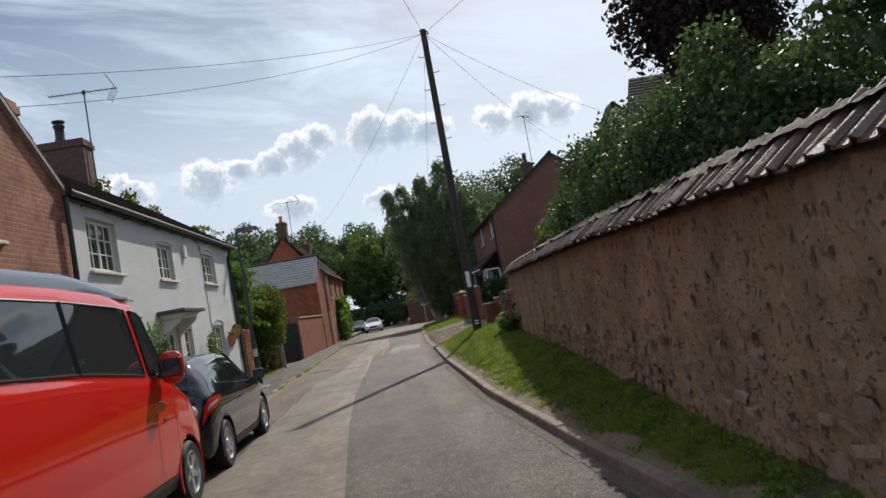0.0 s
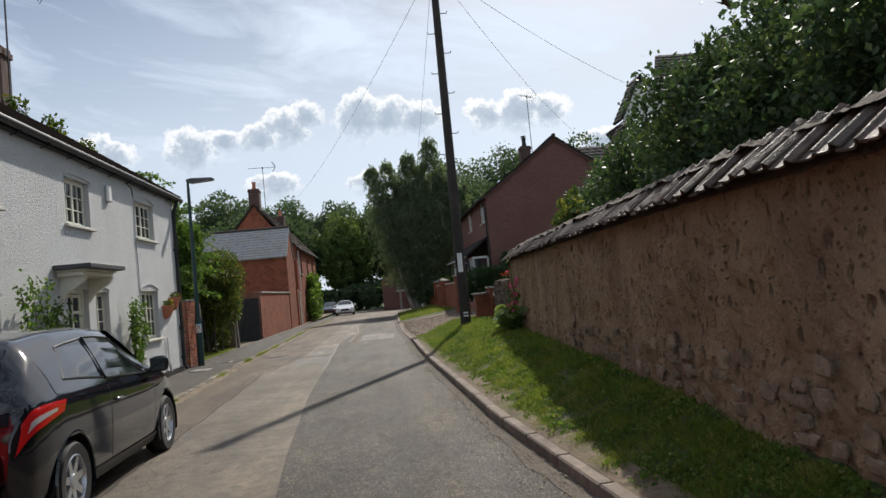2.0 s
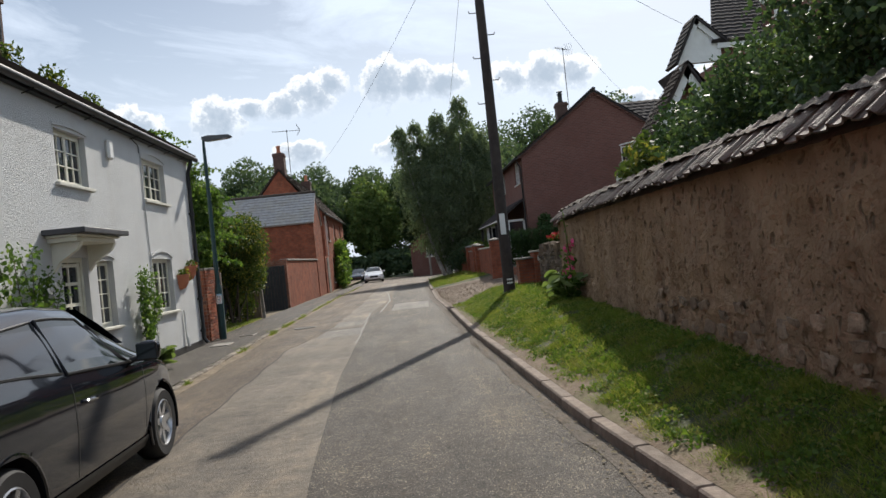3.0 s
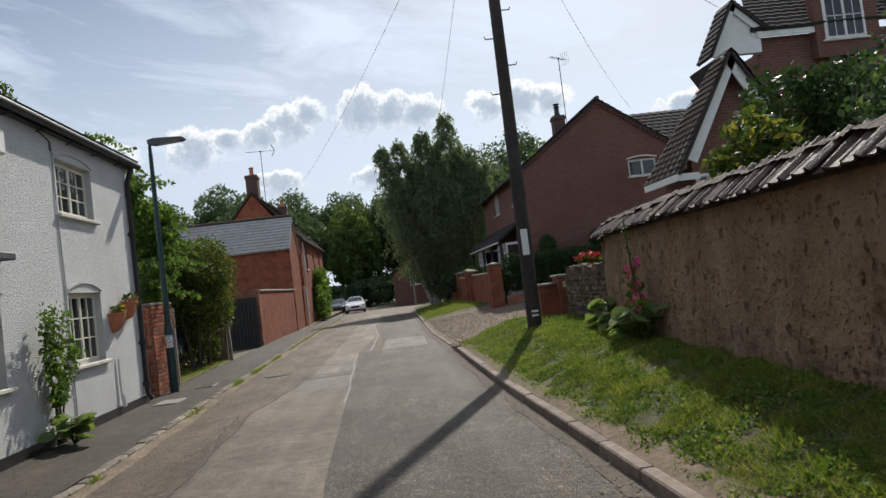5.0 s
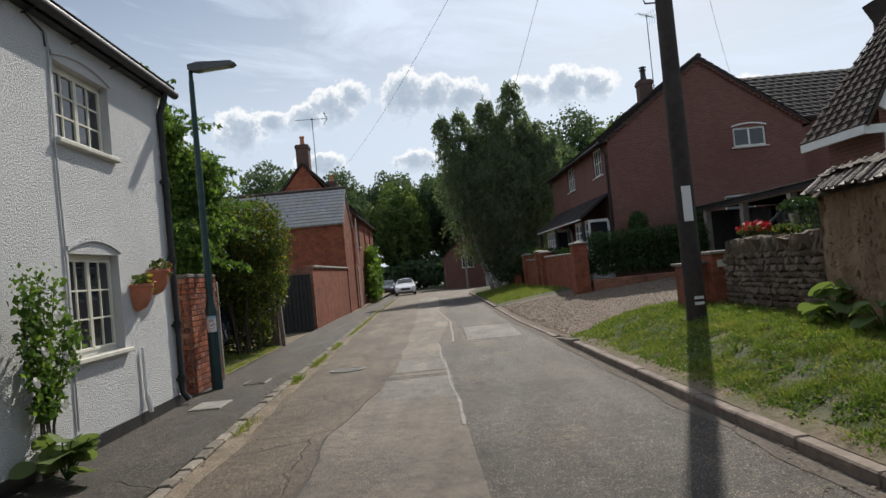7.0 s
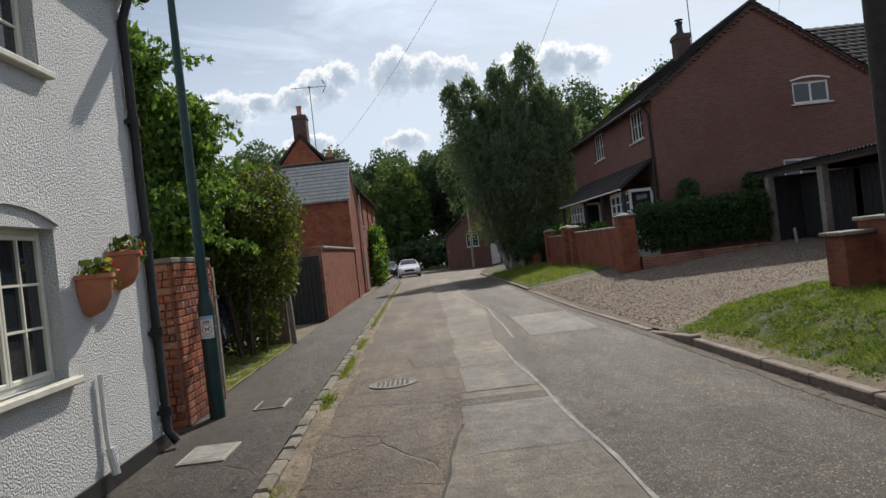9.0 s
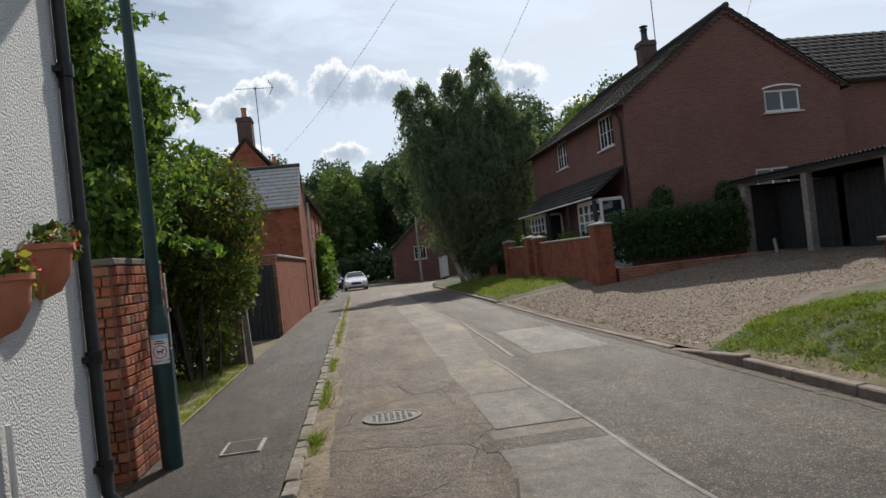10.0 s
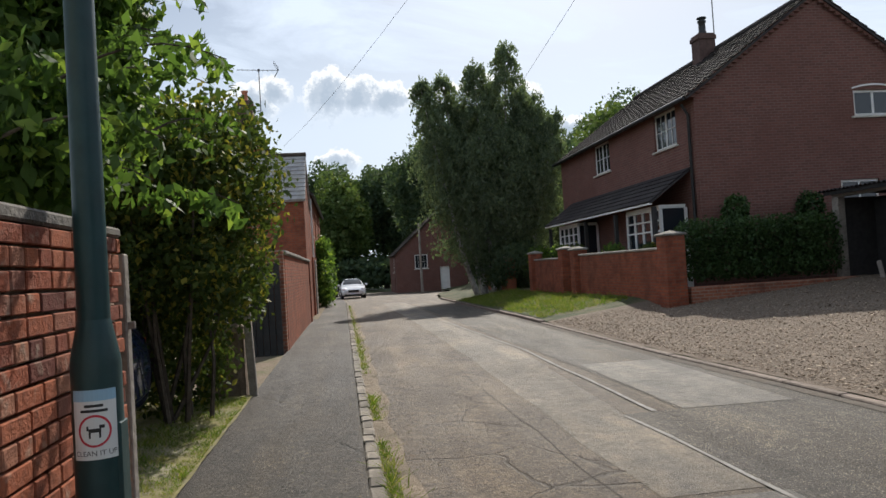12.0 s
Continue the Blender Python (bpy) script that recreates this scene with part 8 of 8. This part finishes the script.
    stems = ((2.6, 0.3, 56.0, 10.3, 1.15), (2.9, 1.5, 56.9, 10.8, 1.2), (3.4, 3.0, 56.3, 11.2, 1.2), (3.9, 4.7, 56.6, 12.1, 1.35), (4.4, 6.1, 57.2, 9.9, 1.25), (4.6, 6.9, 56.2, 8.6, 1.0), (3.0, 2.3, 57.3, 9.5, 1.1), (3.8, 3.9, 57.2, 10.3, 1.1), (4.2, 5.4, 57.0, 10.1, 1.1))
    t = base("birch_trees", tuple(o), "clump of tall drooping birch trees beside the lane", "tree")
    for foot, cx, cy, h, r in stems:
        line = [np.array((foot + (cx - foot) * f ** 0.8, 56.5 + (cy - 56.5) * f, h * f)) for f in (0, 0.15, 0.35, 0.6, 0.85, 1.0)]
        part("trunk", Geo().tube([p - o for p in line], [0.15, 0.13, 0.10, 0.07, 0.035, 0.012], 8), M["birch_bark"], t, smooth=True)
        for k in range(17):
            f = 0.20 + 0.58 * k / 16
            c = np.array((foot + (cx - foot) * f ** 0.8, 56.5 + (cy - 56.5) * f, h * f))
            rr = r * (0.75 + 0.5 * math.sin(math.pi * min(1.0, f * 1.05))) * (1.0 if f < 0.58 else 1.0 - 0.62 * (f - 0.58) / 0.22)
            blobs.append((c[0] + rng.normal() * 0.28 * r * (1.1 - f), c[1] + rng.normal() * 0.3, c[2], rr * 0.95, rr, 0.50 + 0.25 * rng.random()))
        # boughs that rise and then hang over at their tips
        for k in range(180):
            f = 0.30 + 0.70 * rng.random() ** 0.7
            c = np.array((foot + (cx - foot) * f ** 0.8, 56.5 + (cy - 56.5) * f, h * f))
            a = rng.random() * 2 * math.pi
            reach = r * (1.45 - 1.05 * max(0.0, f - 0.45) / 0.55) * (0.75 + 0.5 * rng.random())
            g = np.linspace(0.25, 1, 34)[:, None]
            path = c + np.concatenate([math.cos(a) * reach * g, math.sin(a) * reach * g, 0.95 * reach * (1.25 * g - 1.35 * g ** 3)], 1)
            shoots.append(path + rng.normal(size=path.shape) * (0.05, 0.05, 0.07))
        g = np.linspace(0, 1, 40)[:, None]
        shoots.append(np.array((cx, cy, h - 0.6)) + g * np.array((rng.normal() * 0.12, 0, 1.15)) + rng.normal(size=(40, 3)) * (0.09, 0.09, 0.05) * (1.15 - g))
    picks = rng.choice(len(blobs), 22, replace=False)
    for k in picks:
        e = np.array(blobs[k][:3]) - o
        part("limb", Geo().tube([(e[0] * 0.3, e[1] * 0.3, e[2] * 0.6), (e[0] * 0.7, e[1] * 0.7, e[2] * 0.85), e + np.array((0.4 * rng.normal(), 0, 0.1))], [0.05, 0.03, 0.012], 5), M["birch_bark"], t, smooth=True)
    pts = blob_points(60000, blobs, rng, 0.15) - o
    pts = pts[pts[:, 2] > 1.5]
    part("crown", quads_mesh("crown", leaf_quads(pts, 0.066, rng, 0.8, 2.0), M["leaf_birch"]), None, t)
    q = np.concatenate(shoots) - o
    part("hanging_foliage", quads_mesh("hanging_foliage", leaf_quads(np.concatenate([q, q + rng.normal(size=q.shape) * 0.06 - (0, 0, 0.08)]), 0.062, rng, 0.9, 2.1), M["leaf_birch"]), None, t)
    shrub("lane_thicket", crowd(R(19), (4.1, 56.3, 1.6), (2.2, 1.9, 2.0), 22, 0.36), 24000, 0.085, M["leaf_wood"], "dark thicket at the foot of the birches", 111, "thicket", 0.3, 1.6, 0.4)


def woods():
    rng = R(21)
    spots = [(-30, 118, 16, 8), (-21, 112, 17.5, 7), (-13, 120, 17.4, 7), (-5, 118, 15.6, 6.5), (3, 122, 16.2, 7), (11, 116, 20, 8), (20, 110, 20, 8), (30, 104, 19, 8), (-4.1, 103, 11.8, 4.2), (-10.5, 106, 13.0, 4.6),
             (4.8, 95, 14.6, 4.3), (12.5, 88, 14, 6.0), (16, 68, 13, 5.0), (22, 78, 14, 6), (9.5, 76, 10.5, 4.2), (-16, 96, 12, 5.5), (-24, 90, 12, 6), (8.8, 66, 9.8, 3.2), (33, 84, 14, 6), (-40, 108, 15, 8), (42, 96, 17, 8), (1.0, 108, 13.5, 5.5)]
    for k, (x, y, h, r) in enumerate(spots):
        pale = k in (8, 12)
        low = h * 0.12
        h *= 1.12 if y > 90 else 1.0
        blobs = crowd(R(200 + k), (x, y, (h + low) / 2), (r, r, (h - low) / 2), 58, 0.27, 0.95)
        n = int(3.2 * (4200 + 90 * h * (2.2 if y < 90 else 1.4)))
        tree("woodland_tree", (x, y, -0.5), "full-crowned pale green woodland tree" if pale else "dark full-crowned woodland tree at the end of the lane", 0.3, h * 0.55, blobs, n, 0.27 if y > 95 else 0.20, M["leaf_pale"] if pale else M["leaf_wood"], M["bark"], 300 + k, 0.2, 1.4, 4, shell=0.72)
    for k, (x, y, r, h) in enumerate(((-8, 95, 5, 2.6), (0, 97, 5, 3.0), (-14, 92, 5, 3.0), (7, 92, 4, 3.0), (14, 92, 5, 4), (-3.5, 103, 6, 4.5), (4, 106, 6, 5))):
        shrub("woodland_undergrowth", crowd(R(400 + k), (x, y, h * 0.45), (r, 2.2, h * 0.6), 16, 0.34), 3800, 0.30, M["leaf_wood"], "dark undergrowth below the woodland edge", 420 + k, "undergrowth", 0.2, 1.5, 0.4)


def grasses():
    rng = R(23)
    def blades(name, pts, tall, wide, label):
        n = len(pts)
        a = rng.random(n) * 2 * math.pi
        clump = np.array([noise.noise((p[0] * 2.6, p[1] * 2.6, 1.0)) + 0.6 * noise.noise((p[0] * 7.0, p[1] * 7.0, 3.0)) for p in pts])
        h = tall * (0.4 + 0.9 * rng.random(n) ** 1.5) * (0.95 + 1.7 * clump).clip(0.16, 2.8)
        w = wide * (0.7 + 0.6 * rng.random(n))
        lean = rng.normal(size=(n, 2)) * 0.85 * h[:, None]
        d = np.stack([np.cos(a), np.sin(a)], 1) * w[:, None] / 2
        z = np.zeros((n, 1))
        p0 = pts + np.concatenate([d, z], 1)
        p1 = pts - np.concatenate([d, z], 1)
        mid = pts + np.concatenate([lean * 0.35, (h * 0.6)[:, None]], 1)
        tip = pts + np.concatenate([lean, (h * 0.92)[:, None]], 1)
        q = np.stack([p0, p1, (mid * 0.25 + tip * 0.75) - np.concatenate([d * 0.25, z], 1), (mid * 0.25 + tip * 0.75) + np.concatenate([d * 0.25, z], 1)], 1)
        ob = new(name, quads_mesh(name, q, M["blade"]))
        tagged(ob, label, "grass", kind="stuff")
    pts = []
    while len(pts) < 210000:
        y = 1.5 + 27.5 * rng.random() ** 0.85
        x0 = along(R_KERB, y)
        wall = along(W_FACE, min(y, 21.9)) if y < 22 else 3.7
        x = x0 + 0.16 + (wall - x0 - 0.2) * rng.random()
        if y > 26.7 + 0.75 * min(x - x0, 3.2) + rng.normal() * 0.15:
            continue
        d = x - x0
        cover = noise.noise((x * 1.3, y * 1.3, 4.0)) * 0.5 + 0.5
        if y < 26.3 and d < 0.22 and rng.random() > 0.25 * cover + (0.2 if y < 12 else 0.05):
            continue
        if cover < 0.26 and rng.random() > 0.35:
            continue
        pts.append((x, y, right_z(x, y) - 0.005))
    blades("verge_grass", np.array(pts), 0.055, 0.0062, "lush uneven green grass on the verge")
    # low broad-leaved weeds in the sward
    pts = np.array(pts)
    n = len(pts) // 3
    low = pts[rng.choice(len(pts), n, replace=False)]
    hum = np.array([noise.noise((p[0] * 3.4, p[1] * 3.4, 11.0)) for p in low])
    low = low[hum > -0.05]
    hum = hum[hum > -0.05]
    low[:, 2] += 0.012 + (0.02 + 0.10 * hum) * rng.random(len(low))
    low[:, :2] += rng.normal(size=(len(low), 2)) * 0.02
    tagged(new("verge_weeds", quads_mesh("verge_weeds", leaf_quads(low, 0.021, rng, -0.1, 1.5), M["weed"])), "small broad-leaved weeds among the verge grass", "weeds", kind="stuff")
    pts = []
    while len(pts) < 22000:
        y = 39.3 + 16 * rng.random()
        x0 = along(R_KERB, y)
        x = x0 + 0.16 + (3.85 - x0 - 0.2) * rng.random()
        if y < 39.9 + 0.3 * rng.random() + 0.1 * (x - x0):
            continue
        pts.append((x, y, right_z(x, y) - 0.005))
    blades("bank_grass", np.array(pts), 0.10, 0.016, "green grass on the bank before the front wall")
    pts = []
    for y0, y1, n in ((24.6, 25.2, 700), (26.6, 28.5, 700), (29.5, 31.0, 500), (33, 40, 900), (40, 60, 900), (14.5, 15.5, 300), (17.2, 17.6, 200), (21.0, 22.0, 120)):
        for _ in range(n):
            y = y0 + (y1 - y0) * rng.random()
            pts.append((along(L_KERB, y) + 0.03 + abs(rng.normal()) * 0.045, y, road_z(y)))
    blades("gutter_grass", np.array(pts), 0.075, 0.009, "tufts of weeds along the edging stones")
    pts = []
    for _ in range(17000):
        y = 26.6 + 4.7 * rng.random()
        pts.append((-5.0 - 1.7 * rng.random() ** 1.3, y, 0.06))
    blades("yard_grass", np.array(pts), 0.036, 0.007, "short yellowed grass and moss at the yard entrance")


def litter():
    """Dead leaves and grit on the lane edges, and pebbles on the drive."""
    rng = R(29)
    pts = []
    for _ in range(2600):
        y = 3 + 24 * rng.random()
        pts.append((along(R_KERB, y) - abs(rng.normal()) * 0.22, y, 0.022))
    for _ in range(1200):
        y = 3 + 24 * rng.random()
        x = along(R_KERB, y) + 0.14 + rng.random() * 0.4
        pts.append((x, y, right_z(x, y) + 0.03))
    for _ in range(1500):
        y = 14 + 26 * rng.random()
        pts.append((along(L_KERB, y) + abs(rng.normal()) * 0.30, y, 0.012))
    for _ in range(500):
        y = 14 + 22 * rng.random()
        pts.append((along(L_KERB, y) - 0.12 - 1.2 * rng.random() ** 2, y, 0.045))
    q = leaf_quads(np.array(pts), 0.022, rng, 0.0, 1.5)
    q[:, :, 2] = q[:, :1, 2] * 0 + np.array(pts)[:, None, 2] + rng.random((len(pts), 4)) * 0.008
    tagged(new("dead_leaves", quads_mesh("dead_leaves", q, M["soil"])), "small brown dead leaves along the kerb", "litter", kind="stuff")
    pts = []
    while len(pts) < 42000:
        y = 26.9 + 12.3 * rng.random()
        x0 = along(R_KERB, y)
        x = x0 + 0.2 + 8.0 * rng.random() ** 1.2
        if y < 27.1 + 0.75 * min(x - x0, 3.2):
            continue
        pts.append((x, y, right_z(x, y) + 0.012))
    q = leaf_quads(np.array(pts), 0.028, rng, 0.0, 1.2)
    q[:, :, 2] = np.array(pts)[:, None, 2] + (q[:, :, 2] - np.array(pts)[:, None, 2]) * 0.28
    tagged(new("drive_pebbles", quads_mesh("drive_pebbles", q, M["pebble"])), "loose pale pebbles on the gravel drive", "gravel", kind="stuff")


left_shrubs()
cottage_roses()
right_plants()
woods()
grasses()
litter()
